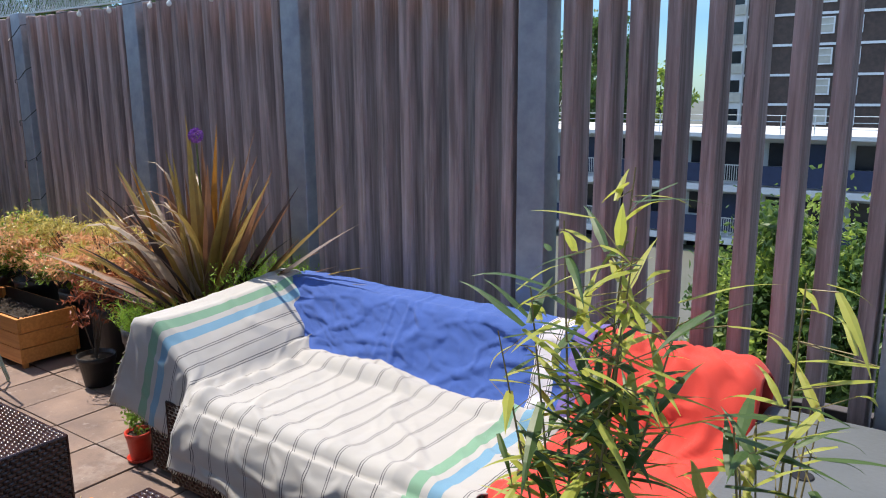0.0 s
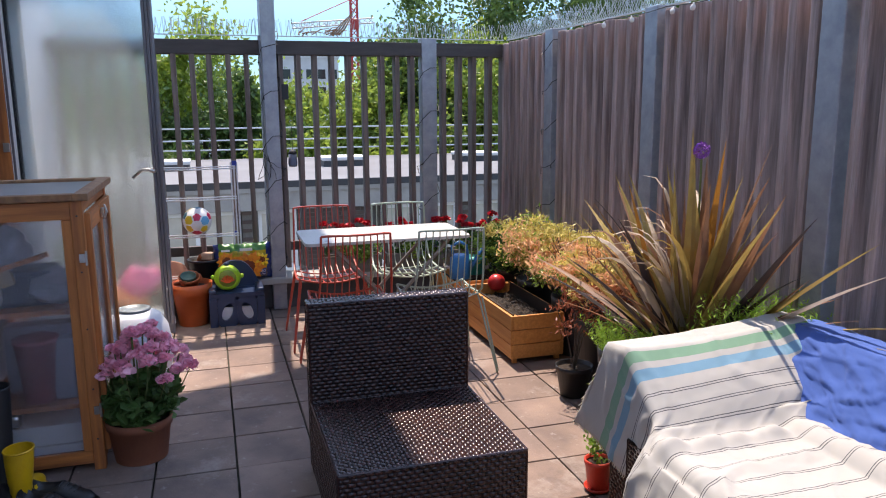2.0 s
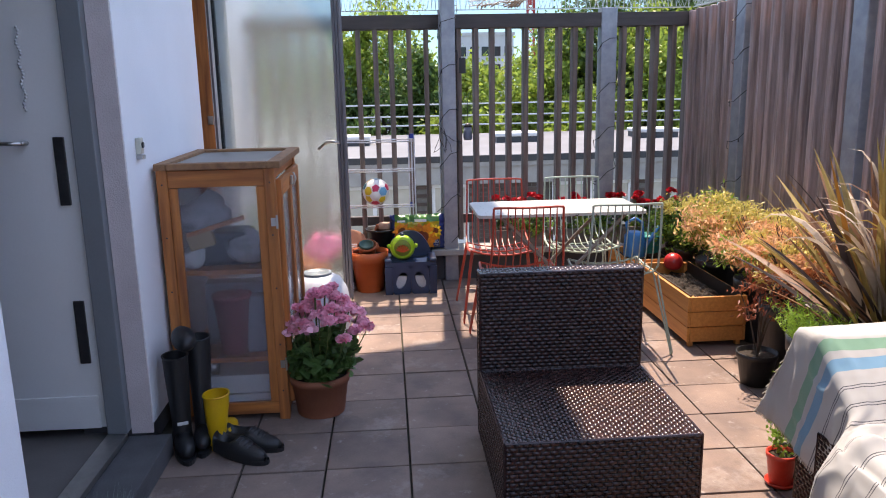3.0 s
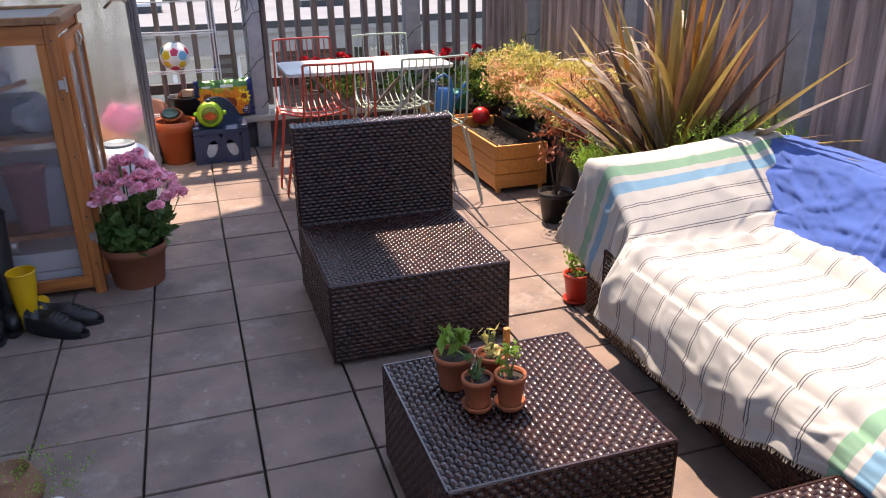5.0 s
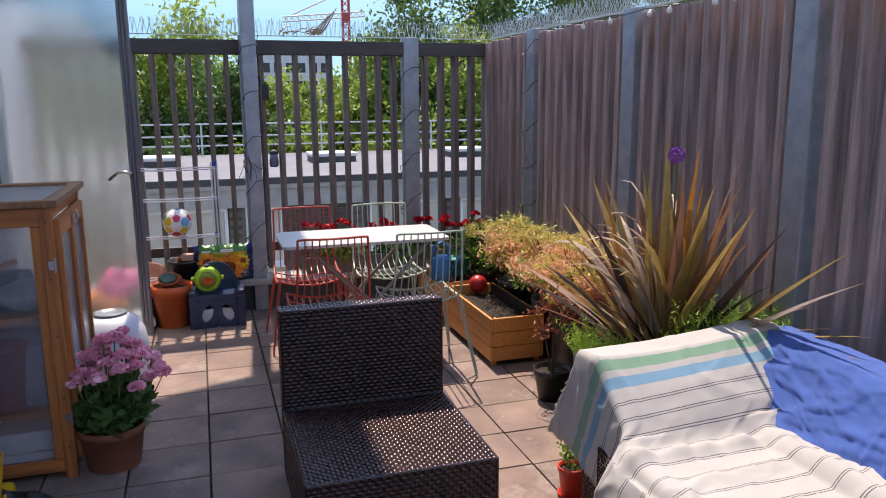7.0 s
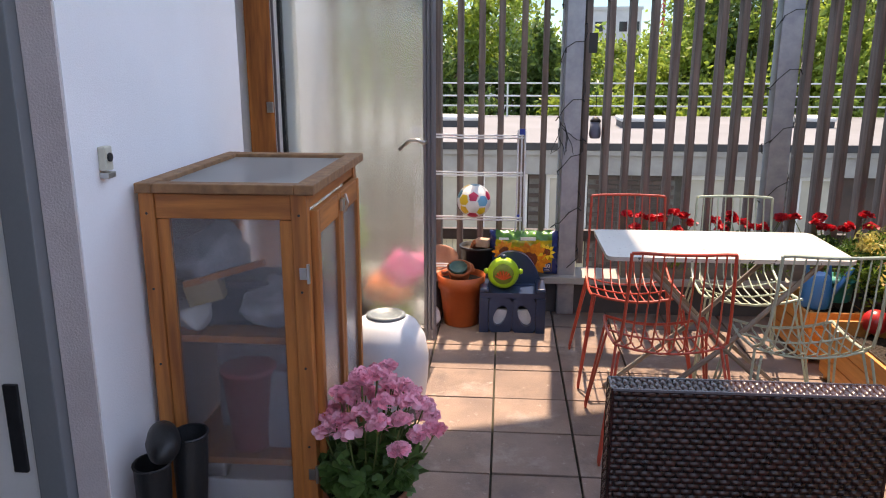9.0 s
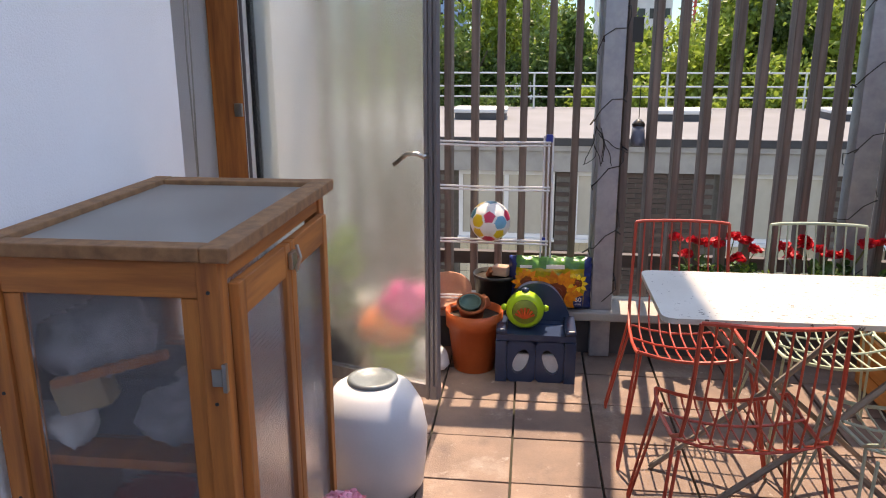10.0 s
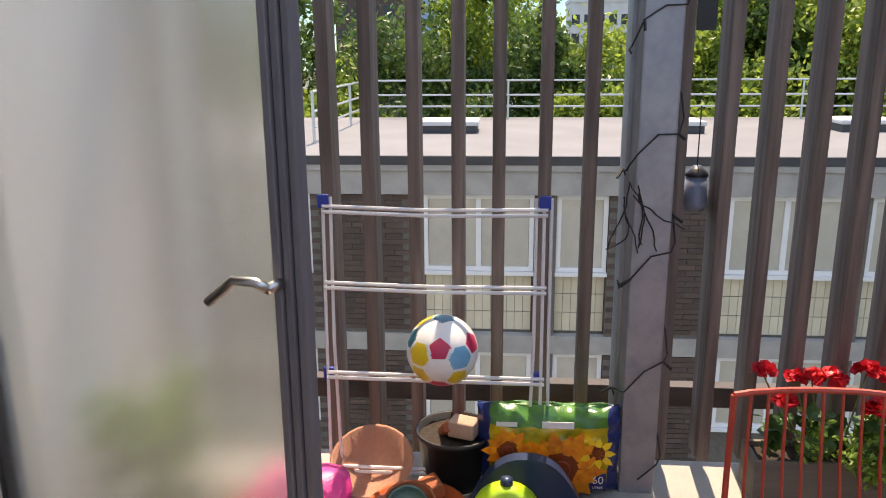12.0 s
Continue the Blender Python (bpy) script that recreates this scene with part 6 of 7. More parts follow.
M_BOXG = mat("weathered_trough", (0.22, 0.20, 0.17), (0.15, 0.14, 0.12), rough=0.85, scale=5, stretch=(1, 1, 6))
for k, (y0, y1) in enumerate(((1.36, 1.82), (1.86, 2.32), (2.36, 2.80))):
    tr = thing("flower_trough", (-5.79, (y0 + y1) / 2, 0.25), "weathered grey trough of red geraniums on the ledge", "flower trough", "troughs on the ledge")
    w = (y1 - y0) / 2
    for nm, b in (("side_board", (0.055, 0.068, -w, w, 0.0, 0.13)), ("side_board", (-0.068, -0.055, -w, w, 0.0, 0.13)), ("end_board", (-0.0545, 0.0545, -w, -w + 0.013, 0.0, 0.13)), ("end_board", (-0.0545, 0.0545, w - 0.013, w, 0.0, 0.13))):
        part(nm, boxed(*b, 0.003), M_BOXG, tr)
    part("soil", boxed(-0.054, 0.054, -w + 0.0135, w - 0.0135, 0.005, 0.115), M_SOIL, tr)
    v, f = disc_leaves(110, 30 + k, clumps((0, 0, 0.19), (0.08, w, 0.07), 26, 0.03, 17 + k), 0.024)
    tagged(soup("leaves", v, f, L_DEEP, tr), kind="stuff")
    v, f = leaf_soup(900, 60 + k, clumps((0.05, 0.05, 0.15), (0.08, w * 0.9, 0.10), 26, 0.035, 27 + k), 0.026, 0.5)
    tagged(soup("leaves", v, f, L_GREEN, tr), kind="stuff")
    hd = [(rq.uniform(-0.05, 0.06), -w + 2 * w * (i + 0.5) / 9 + rq.uniform(-0.03, 0.03), rq.uniform(0.29, 0.40)) for i in range(9)]
    flower_heads(tr, hd, M_REDFL, 300 + 20 * k, 0.034, 40, 0.030, 0.1)

# timber planters
def planter_box(at, lx, ly, h, material, label, rz=0):
    t = thing("planter", at, label, "planter", "timber planters by the fence", rz=rz)
    n = 3
    bh = h / n
    for i in range(n):
        z0, z1 = 0.03 + i * bh + 0.002, 0.03 + (i + 1) * bh - 0.002
        part("board", boxed(-lx / 2, lx / 2, -ly / 2, -ly / 2 + 0.018, z0, z1, 0.003), material, t)
        part("board", boxed(-lx / 2, lx / 2, ly / 2 - 0.018, ly / 2, z0, z1, 0.003), material, t)
        part("board", boxed(lx / 2 - 0.018, lx / 2, -ly / 2 + 0.019, ly / 2 - 0.019, z0, z1, 0.003), material, t)
        part("board", boxed(-lx / 2, -lx / 2 + 0.018, -ly / 2 + 0.019, ly / 2 - 0.019, z0, z1, 0.003), material, t)
    for sx in (-1, 1):
        for sy in (-1, 1):
            part("corner_post", boxed(sx * (lx / 2 - 0.032) - 0.013, sx * (lx / 2 - 0.032) + 0.013, sy * (ly / 2 - 0.032) - 0.013, sy * (ly / 2 - 0.032) + 0.013, 0.0, 0.03 + h - 0.004), material, t)
    bm = bmesh.new()
    bmesh.ops.create_grid(bm, x_segments=50, y_segments=24, size=0.5)
    for v in bm.verts:
        v.co = Vector((v.co.x * (lx - 0.04), v.co.y * (ly - 0.04), 0.03 + h * 0.72 + 0.03 * noise.noise(v.co * 9) + 0.012 * noise.noise(v.co * 40)))
    part("soil", bm, M_SOIL, t, "dark crumbly soil")
    for sy in (-1, 1):
        part("liner", boxed(-lx / 2 + 0.0185, lx / 2 - 0.0185, sy * (ly / 2 - 0.022) - 0.003, sy * (ly / 2 - 0.022) + 0.003, 0.06, 0.03 + h + 0.006), M_BLACKPL, t, "black plastic liner")
    return t


planter_box((-4.47, 2.39, 0), 0.86, 0.34, 0.265, M_PLANTER, "orange-stained timber planter filled with bare soil")
planter_box((-5.28, 2.34, 0), 0.46, 0.30, 0.25, M_PLANTER, "orange-stained timber planter behind the table")
black = pot(-3.50, 2.36, 0.0, 0.098, 0.165, M_BLACKPL, "young red-leaved shrub in a black plastic pot", name="young_shrub", category="plant")
for k in range(7):
    part("stem", twigs(0.18, 0.42, 1, 51 + k, 0.7), M_BARK, black).location.z = 0.14
v, f = leaf_soup(210, 52, clumps((0, 0, 0.46), (0.14, 0.13, 0.15), 18, 0.04, 53, 0.35), 0.032, 0.3)
tagged(soup("leaves", v, f, L_RUST, black), kind="stuff")
v, f = leaf_soup(120, 54, clumps((0, 0, 0.58), (0.08, 0.08, 0.08), 10, 0.03, 55), 0.032, 0.35)
tagged(soup("leaves", v, f, L_GOLD, black), kind="stuff")
rp2 = pot(-2.545, 1.99, 0.0, 0.055, 0.12, mat("red_pot", (0.60, 0.05, 0.03), rough=0.4, scale=10), "small bright red pot with a leafy seedling", saucer=True, name="red_pot", category="plant")
v, f = leaf_soup(160, 61, clumps((0, 0, 0.20), (0.05, 0.05, 0.08), 14, 0.02, 62), 0.022, 0.6)
tagged(soup("leaves", v, f, L_GREEN, rp2), kind="stuff")
grn = pot(-2.62, 2.06, 0.0, 0.06, 0.10, M_BLACKPL, "tall soft green plant in a black pot", name="green_plant", category="plant")
v, f = leaf_soup(500, 63, clumps((0, 0, 0.30), (0.06, 0.06, 0.22), 22, 0.025, 64), 0.020, 0.5)
tagged(soup("leaves", v, f, L_GREEN, grn), kind="stuff")
part("stem", twigs(0.06, 0.4, 8, 65), M_STEM, grn).location.z = 0.08

# seedlings on the coffee table
for k, (x, y, r, h, m, n, sz, lb, sc) in enumerate(((-1.60, 1.125, 0.052, 0.095, L_GREEN, 46, 0.05, "leafy green seedling in a terracotta pot", False), (-1.585, 1.225, 0.042, 0.085, L_GOLD, 24, 0.03, "orange-flowered seedling in a terracotta pot", False),
                                                    (-1.475, 1.145, 0.040, 0.08, L_DEEP, 26, 0.028, "thin seedling in a small terracotta pot", True), (-1.455, 1.225, 0.040, 0.085, L_GREEN, 70, 0.022, "bushy green seedling in a small terracotta pot", True))):
    t = pot(x, y, 0.327, r, h, M_TERRA, lb, saucer=sc, name="seedling_pot", category="plant")
    tagged(t, group="seedlings on the coffee table")
    part("stem", twigs(0.03, 0.09, 4, 81 + k), M_STEM, t).location.z = h * 0.85
    v, f = leaf_soup(n, 90 + k, clumps((0, 0, h + 0.045), (0.03, 0.03, 0.04), 9, 0.012, 95 + k), sz, 0.4)
    soup("leaves", v, f, m, t)
bm = boxed(-0.008, 0.008, -0.008, 0.008, 0.0, 0.09, 0.004)
lay("plant_marker", bm, mat("orange_marker", (0.65, 0.22, 0.04), rough=0.6, scale=20), -1.565, 1.26, 0.40, "small orange marker standing in a seedling pot", "plant marker", smooth=False)

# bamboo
# the bright tone stands for leaves in the sun
M_BAM = [leaf_mat("bamboo_sunlit", (0.50, 0.52, 0.10), (0.36, 0.42, 0.08), 0.0, 0.5), leaf_mat("bamboo_green", (0.08, 0.15, 0.04), (0.05, 0.10, 0.03), 0.0, 0.35)]
M_CULM = mat("bamboo_culm", (0.22, 0.18, 0.07), rough=0.5, scale=20)


def bamboo_leaf(material, L, w, bend):
    return mesh_of("leaf", strap(L, w, bend, 0.2, 6, 0.12, 0.7), material)


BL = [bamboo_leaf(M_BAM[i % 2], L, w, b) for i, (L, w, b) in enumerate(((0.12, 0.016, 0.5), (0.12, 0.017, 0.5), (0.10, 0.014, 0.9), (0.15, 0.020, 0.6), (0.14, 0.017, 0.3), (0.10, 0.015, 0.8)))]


def bamboo(x, y, culms, leaves, h, seed, label, pr, reach=0.19):
    t = pot(x, y, 0.0, pr, 0.28, M_GREYPOT, label, name="bamboo", category="bamboo")
    q = random.Random(seed)
    for k in range(culms):
        a, e = q.uniform(0, 6.28), q.uniform(0.02, 0.20)
        top = h * q.uniform(0.68, 1.0)
        pts = [Vector((0.05 * math.cos(a), 0.05 * math.sin(a), 0.25)), Vector((e * 0.5 * math.cos(a), e * 0.5 * math.sin(a), top * 0.6)), Vector((e * math.cos(a) + q.uniform(-0.03, 0.03), e * math.sin(a), top))]
        c = part("culm", tube(bmesh.new(), pts, 0.0045, 6, 0.0015), M_CULM, t)
        for i in range(leaves):
            s = q.uniform(0.12, 1.0) ** 0.75
            p = pts[0].lerp(pts[1], min(1, s * 2)) if s < 0.5 else pts[1].lerp(pts[2], s * 2 - 1)
            off = Vector((q.uniform(-1, 1), q.uniform(-1, 1), q.uniform(-0.4, 0.6))) * q.uniform(0.0, 0.15)
            turn_ = q.uniform(0, 360)
            tip = p + off + Vector((math.cos(radians(turn_)), math.sin(radians(turn_)), 0)) * 0.13
            if tip.x * -0.814 + tip.y * -0.581 > reach:
                off, turn_ = off * -0.6, math.degrees(math.atan2(0.581, 0.814)) + q.uniform(-50, 50)
            # sunlit tone mostly on the upper leaves, dark green on the lower
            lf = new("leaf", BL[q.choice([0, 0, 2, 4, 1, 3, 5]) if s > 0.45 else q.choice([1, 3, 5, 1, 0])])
            lf.parent = c
            lf.matrix_basis = Matrix.Translation(p + off) @ pose(0, 0, 0, 0, 0, turn_) @ pose(0, 0, 0, 0, q.uniform(45, 120), 0) @ Matrix.Scale(q.uniform(0.85, 1.55), 4)
            if off.length > 0.03 and i % 2 == 0:
                part("twig", tube(bmesh.new(), [p, p + off], 0.0012, 4), M_CULM, c)
    return t


bamboo(-0.365, 1.60, 11, 36, 1.44, 7, "leafy green bamboo growing in a dark pot", 0.13)
bamboo(-0.02, 1.72, 7, 20, 1.22, 8, "thinner leafy bamboo growing in a dark pot", 0.12)

# ---- things by the ledge ----
M_ORANGEPL = mat("orange_plastic", (0.50, 0.098, 0.024), (0.42, 0.08, 0.02), rough=0.5, scale=10, var=0.15, bump=0.05)
M_NAVY = mat("navy_plastic", (0.020, 0.042, 0.098), rough=0.3, scale=8, var=0.2, bump=0.05)
# near-white for the sun seen inside the chair's openings
M_SUN_SCOOP = mat("sunlit_recess_plastic", (0.74, 0.74, 0.76), rough=0.4, scale=12, var=0.2)
M_LIME = mat("lime_plastic", (0.36, 0.60, 0.025), rough=0.35, scale=8, var=0.1, bump=0.03)
M_PINKPL = mat("hot_pink_plastic", (0.85, 0.05, 0.28), rough=0.4, scale=12, var=0.2)
M_RACK = mat("white_coated_wire", (0.74, 0.74, 0.76), rough=0.3, scale=20, var=0.08, bump=0)
M_BLUEPL = mat("blue_plastic", (0.02, 0.05, 0.35), rough=0.4, scale=10, bump=0)

big = pot(-5.555, 0.41, 0.0, 0.138, 0.30, M_ORANGEPL, "large orange plastic pot holding smaller clay pots", soil=True, name="orange_pot", rim=0.2)
lay("clay_pot", pot_mesh(0.07, 0.11), M_TERRA, -5.53, 0.40, 0.258, "small clay pot stacked in the orange pot", "plant pot", ry=24)
lay("green_pot", pot_mesh(0.052, 0.09), mat("dull_green_plastic", (0.05, 0.12, 0.10), rough=0.5, scale=9), -5.51, 0.395, 0.285, "dull green pot nested in a clay pot", "plant pot", ry=24)
lay("clay_shard", boxed(-0.035, 0.035, -0.045, 0.045, 0, 0.05, 0.01), M_TERRA, -5.63, 0.44, 0.285, "broken brick-red clay piece in a pot", "clay shard", 25, rx=20)
blk = pot(-5.79, 0.50, 0.25, 0.115, 0.17, M_BLACKPL, "wide black plastic pot on the ledge holding clay shards", name="black_pot", rim=0.08, taper=0.8)
lay("clay_shard", boxed(-0.05, 0.05, -0.06, 0.06, 0, 0.03, 0.006), M_TERRA, -5.78, 0.52, 0.41, "broken flat clay piece in the black pot", "clay shard", 15, ry=-35)
lay("clay_shard", boxed(-0.03, 0.03, -0.04, 0.04, 0, 0.05, 0.006), mat("pale_clay", (0.52, 0.33, 0.24), rough=0.8, scale=12), -5.75, 0.53, 0.42, "pale broken clay piece in the black pot", "clay shard", -20)
lay("clay_bowl", lathe(bmesh.new(), [(0.05, 0), (0.10, 0.05), (0.125, 0.10), (0.117, 0.10), (0.09, 0.055), (0.002, 0.02)], 26), mat("dusty_clay", (0.42, 0.20, 0.13), (0.33, 0.17, 0.12), rough=0.85, scale=9), -5.76, 0.26, 0.262, "wide dusty clay bowl tilted on the ledge", "bowl", ry=30)

bag = thing("compost_bag", (-5.765, 0.775, 0.252), "plump compost bag printed with yellow and orange flowers", "compost bag")
M_BAGY = mat("bag_yellow_print", (0.72, 0.46, 0.02), (0.20, 0.22, 0.02), rough=0.25, scale=16, fine=60, var=0.2)
M_BAGG = mat("bag_green_print", (0.03, 0.14, 0.04), (0.08, 0.26, 0.03), rough=0.28, scale=18, var=0.3)
M_BAGN = mat("bag_navy_print", (0.012, 0.03, 0.16), rough=0.28, scale=8)
bm = bmesh.new()
bmesh.ops.create_cube(bm, size=1.0)
bmesh.ops.subdivide_edges(bm, edges=bm.edges[:], cuts=22, use_grid_fill=True)
for v in bm.verts:
    y, z, x = v.co.y * 2, v.co.z * 2, v.co.x * 2
    puff = (1 - abs(y) ** 4) * (1 - abs(z) ** 4)
    k = 0.010 * noise.noise((y * 5, z * 5, x)) + 0.006 * noise.noise((y * 14, z * 11, x))
    v.co = Vector((x * (0.012 + 0.055 * puff ** 0.6) + k, y * 0.205 + 0.5 * k, 0.135 + z * 0.132 + 1.2 * k * (z > 0)))
for f in bm.faces:
    c = f.calc_center_median()
    f.material_index = 2 if abs(c.y) > 0.172 or c.z < 0.022 else (1 if c.z > 0.222 else 0)
body = part("bag", bm, [M_BAGY, M_BAGG, M_BAGN], bag, "glossy printed plastic", True)
M_PETAL = mat("orange_print", (0.60, 0.12, 0.01), (0.78, 0.30, 0.015), rough=0.3, scale=40, var=0.2, isl=0.4)
M_YPRINT = mat("yellow_print", (0.82, 0.50, 0.02), (0.90, 0.62, 0.05), rough=0.28, scale=30, isl=0.3)
M_HEART = mat("dark_orange_print", (0.26, 0.045, 0.010), rough=0.4, scale=30)


def printed_flower(parent, y, z, r, n, seed, tips):
    q = random.Random(seed)
    bm = bmesh.new()
    for k in range(n):
        a = 2 * math.pi * k / n + q.uniform(-0.08, 0.08)
        L, w = r * q.uniform(0.85, 1.1), r * 0.18
        d, e = Vector((0, math.cos(a), math.sin(a))), Vector((0, -math.sin(a), math.cos(a)))
        o = Vector((0, y, z))
        up = 0.0006 * (k % 3)
        for mi, pts in ((0, [o + d * L * 0.42 - e * w * 0.8, o + d * L * 0.42 + e * w * 0.8, o + d * L * 0.7 + e * w, o + d * L, o + d * L * 0.7 - e * w]), (1, [o + d * r * 0.10, o + d * L * 0.42 + e * w * 0.8, o + d * L * 0.42 - e * w * 0.8][::-1])):
            f = bm.faces.new([bm.verts.new(p + Vector((0.081 + up - 0.25 * ((p.y) ** 2) - 0.5 * (p.z - 0.135) ** 2, 0, 0))) for p in pts])
            f.material_index = mi
    part("printed_flower", bm, [tips, M_HEART], parent)
    bm = lathe(bmesh.new(), [(r * 0.22, 0.0), (r * 0.2, 0.003), (r * 0.05, 0.004)], 16)
    ob = part("printed_centre", bm, M_HEART, parent)
    ob.matrix_basis = Matrix.Translation((0.082 - 0.25 * y * y - 0.5 * (z - 0.135) ** 2, y, z)) @ pose(0, 0, 0, 0, 90, 0)


printed_flower(body, 0.035, 0.105, 0.125, 18, 1, M_PETAL)
printed_flower(body, -0.115, 0.155, 0.072, 14, 2, M_PETAL)
printed_flower(body, 0.135, 0.155, 0.055, 9, 3, M_YPRINT)
printed_flower(body, -0.10, 0.07, 0.05, 10, 4, M_YPRINT)


def words(parent, text, size, m, material, name="lettering"):
    cu = bpy.data.curves.new(name, "FONT")
    cu.body, cu.size, cu.align_x, cu.align_y, cu.extrude = text, size, "CENTER", "CENTER", 0.0004
    cu.materials.append(material)
    ob = new(name, cu)
    ob.parent = parent
    ob.matrix_basis = m
    return ob


lab = part("label_patch", boxed(0.068, 0.0705, 0.118, 0.165, 0.035, 0.088), M_BAGN, bag, "dark blue size label")
face = pose(0, 0, 0, 90, 0, 90)
words(lab, "60", 0.034, Matrix.Translation((0.0715, 0.1415, 0.067)) @ face, M_WHITE)
words(lab, "LITRES", 0.0105, Matrix.Translation((0.0715, 0.1415, 0.044)) @ face, M_WHITE)
for k, w in enumerate((0.09, 0.06)):
    part("print_bar", boxed(0.0615 - 0.004 * k, 0.0635 - 0.004 * k, -0.02 - 0.13 * k, -0.02 - 0.13 * k + w, 0.222, 0.242 - 0.006 * k), M_WHITE, bag)

airer = thing("clothes_airer", (-5.745, 0.13, 0.25), "folded white wire clothes airer leaning on the fence", "clothes airer")
LEAN = 0.045
for y, dy in ((0.0, 0.0), (0.022, 0.012), (0.62, 0.0), (0.598, -0.014), (0.64, 0.004)):
    part("upright", tube(bmesh.new(), [(0.0, y + dy, 0.002), (-LEAN * 0.5 + 0.004, y, 0.45), (-LEAN, y, 0.87)], 0.005, 6), M_RACK, airer)
for z, sag in ((0.045, 0.003), (0.34, 0.004), (0.61, 0.008), (0.83, 0.010)):
    for d in (0.0, 0.016):
        part("rung", tube(bmesh.new(), [(-LEAN * z / 0.87 + 0.008, 0.0, z + d), (-LEAN * z / 0.87 + 0.008, 0.31, z + d - sag), (-LEAN * z / 0.87 + 0.008, 0.63, z + d - 0.006)], 0.0055, 6), M_RACK, airer)
for y, z in ((0.0, 0.85), (0.62, 0.85), (0.605, 0.34), (0.0, 0.34)):
    part("corner_cap", boxed(-LEAN - 0.004 + (0.02 if z < 0.5 else 0), 0.012 - LEAN + (0.02 if z < 0.5 else 0), y - 0.014, y + 0.018, z - 0.01, z + 0.028, 0.003), M_BLUEPL, airer, "blue plastic corner cap")

ball = bmesh.new()
bmesh.ops.create_icosphere(ball, subdivisions=5, radius=0.098)
gold = (1 + 5 ** 0.5) / 2
ico = [Vector(v).normalized() for v in [(0, s, t * gold) for s in (1, -1) for t in (1, -1)] + [(s, t * gold, 0) for s in (1, -1) for t in (1, -1)] + [(t * gold, 0, s) for s in (1, -1) for t in (1, -1)]]
front = Vector((1.0, 0.0, 0.42)).normalized()
turn = ico[0].rotation_difference(front).to_matrix()
ico = [turn @ v for v in ico]
near = [(a, b, c) for a, b, c in itertools.combinations(range(12), 3) if min(ico[a].dot(ico[b]), ico[b].dot(ico[c]), ico[a].dot(ico[c])) > 0.3]
panels = ico + [(ico[a] + ico[b] + ico[c]).normalized() for a, b, c in near]
cols = [1, 3, 4, 1, 2, 3, 1, 3, 2, 4, 1, 3] + [2, 0, 3, 0, 0, 0, 4, 0, 0, 0, 3, 0, 2, 0, 0, 0, 1, 0, 0, 0]
for f in ball.faces:
    c = f.calc_center_median().normalized()
    best = sorted(((c.dot(v) - (0.012 if i < 12 else 0.0), i) for i, v in enumerate(panels)), reverse=True)
    f.material_index = 0 if best[0][0] - best[1][0] < 0.028 else cols[best[0][1]]
ball_mats = [mat("ball_white", (0.76, 0.76, 0.76), rough=0.35, scale=20, var=0.1, bump=0.03)] + [mat("ball_panel", c, rough=0.35, scale=20, var=0.1, bump=0.03) for c in ((0.60, 0.03, 0.10), (0.75, 0.52, 0.03), (0.13, 0.42, 0.62), (0.03, 0.16, 0.22))]
lay("football", ball, ball_mats, -5.668, 0.475, 0.718, "white football with red, yellow and blue panels, resting on the airer", "football")

navy = thing("toddler_chair", (-5.53, 0.71, 0.0), "dark blue moulded plastic toddler chair", "chair")
bm = bmesh.new()
prism(bm, [(-0.02, -0.18), (0.13, -0.185), (0.13, 0.185), (-0.02, 0.18)], 0.205, 0.235)
part("seat", bm, M_NAVY, navy)
bm = bmesh.new()
n = 20
for side in (0,):
    outer = []
    for i in range(n + 1):
        t = -1 + 2 * i / n
        outer.append((t * 0.175, 0.235 + 0.19 * (1 - abs(t) ** 2.6)))
    fr = [bm.verts.new((-0.075 - 0.02 * (z - 0.2), y, z)) for y, z in outer]
    bk = [bm.verts.new((-0.115 - 0.02 * (z - 0.2), y, z)) for y, z in outer]
    bm.faces.new(fr)
    bm.faces.new(bk[::-1])
    for i in range(n):
        bm.faces.new((fr[i + 1], fr[i], bk[i], bk[i + 1]))
    bm.faces.new((fr[0], fr[-1], bk[-1], bk[0]))
part("backrest", bm, M_NAVY, navy)
part("back_base", boxed(-0.13, -0.021, -0.178, 0.178, 0.10, 0.236, 0.012), M_NAVY, navy)
for sy in (-1, 1):
    y0, y1 = (0.135, 0.187) if sy > 0 else (-0.187, -0.135)
    part("armrest", boxed(-0.10, 0.135, y0, y1, 0.236, 0.262, 0.010), M_NAVY, navy)
    part("side_leg", prism(bmesh.new(), [(-0.13, y0), (0.14, y0), (0.14, y1), (-0.13, y1)], 0.0, 0.204), M_NAVY, navy)
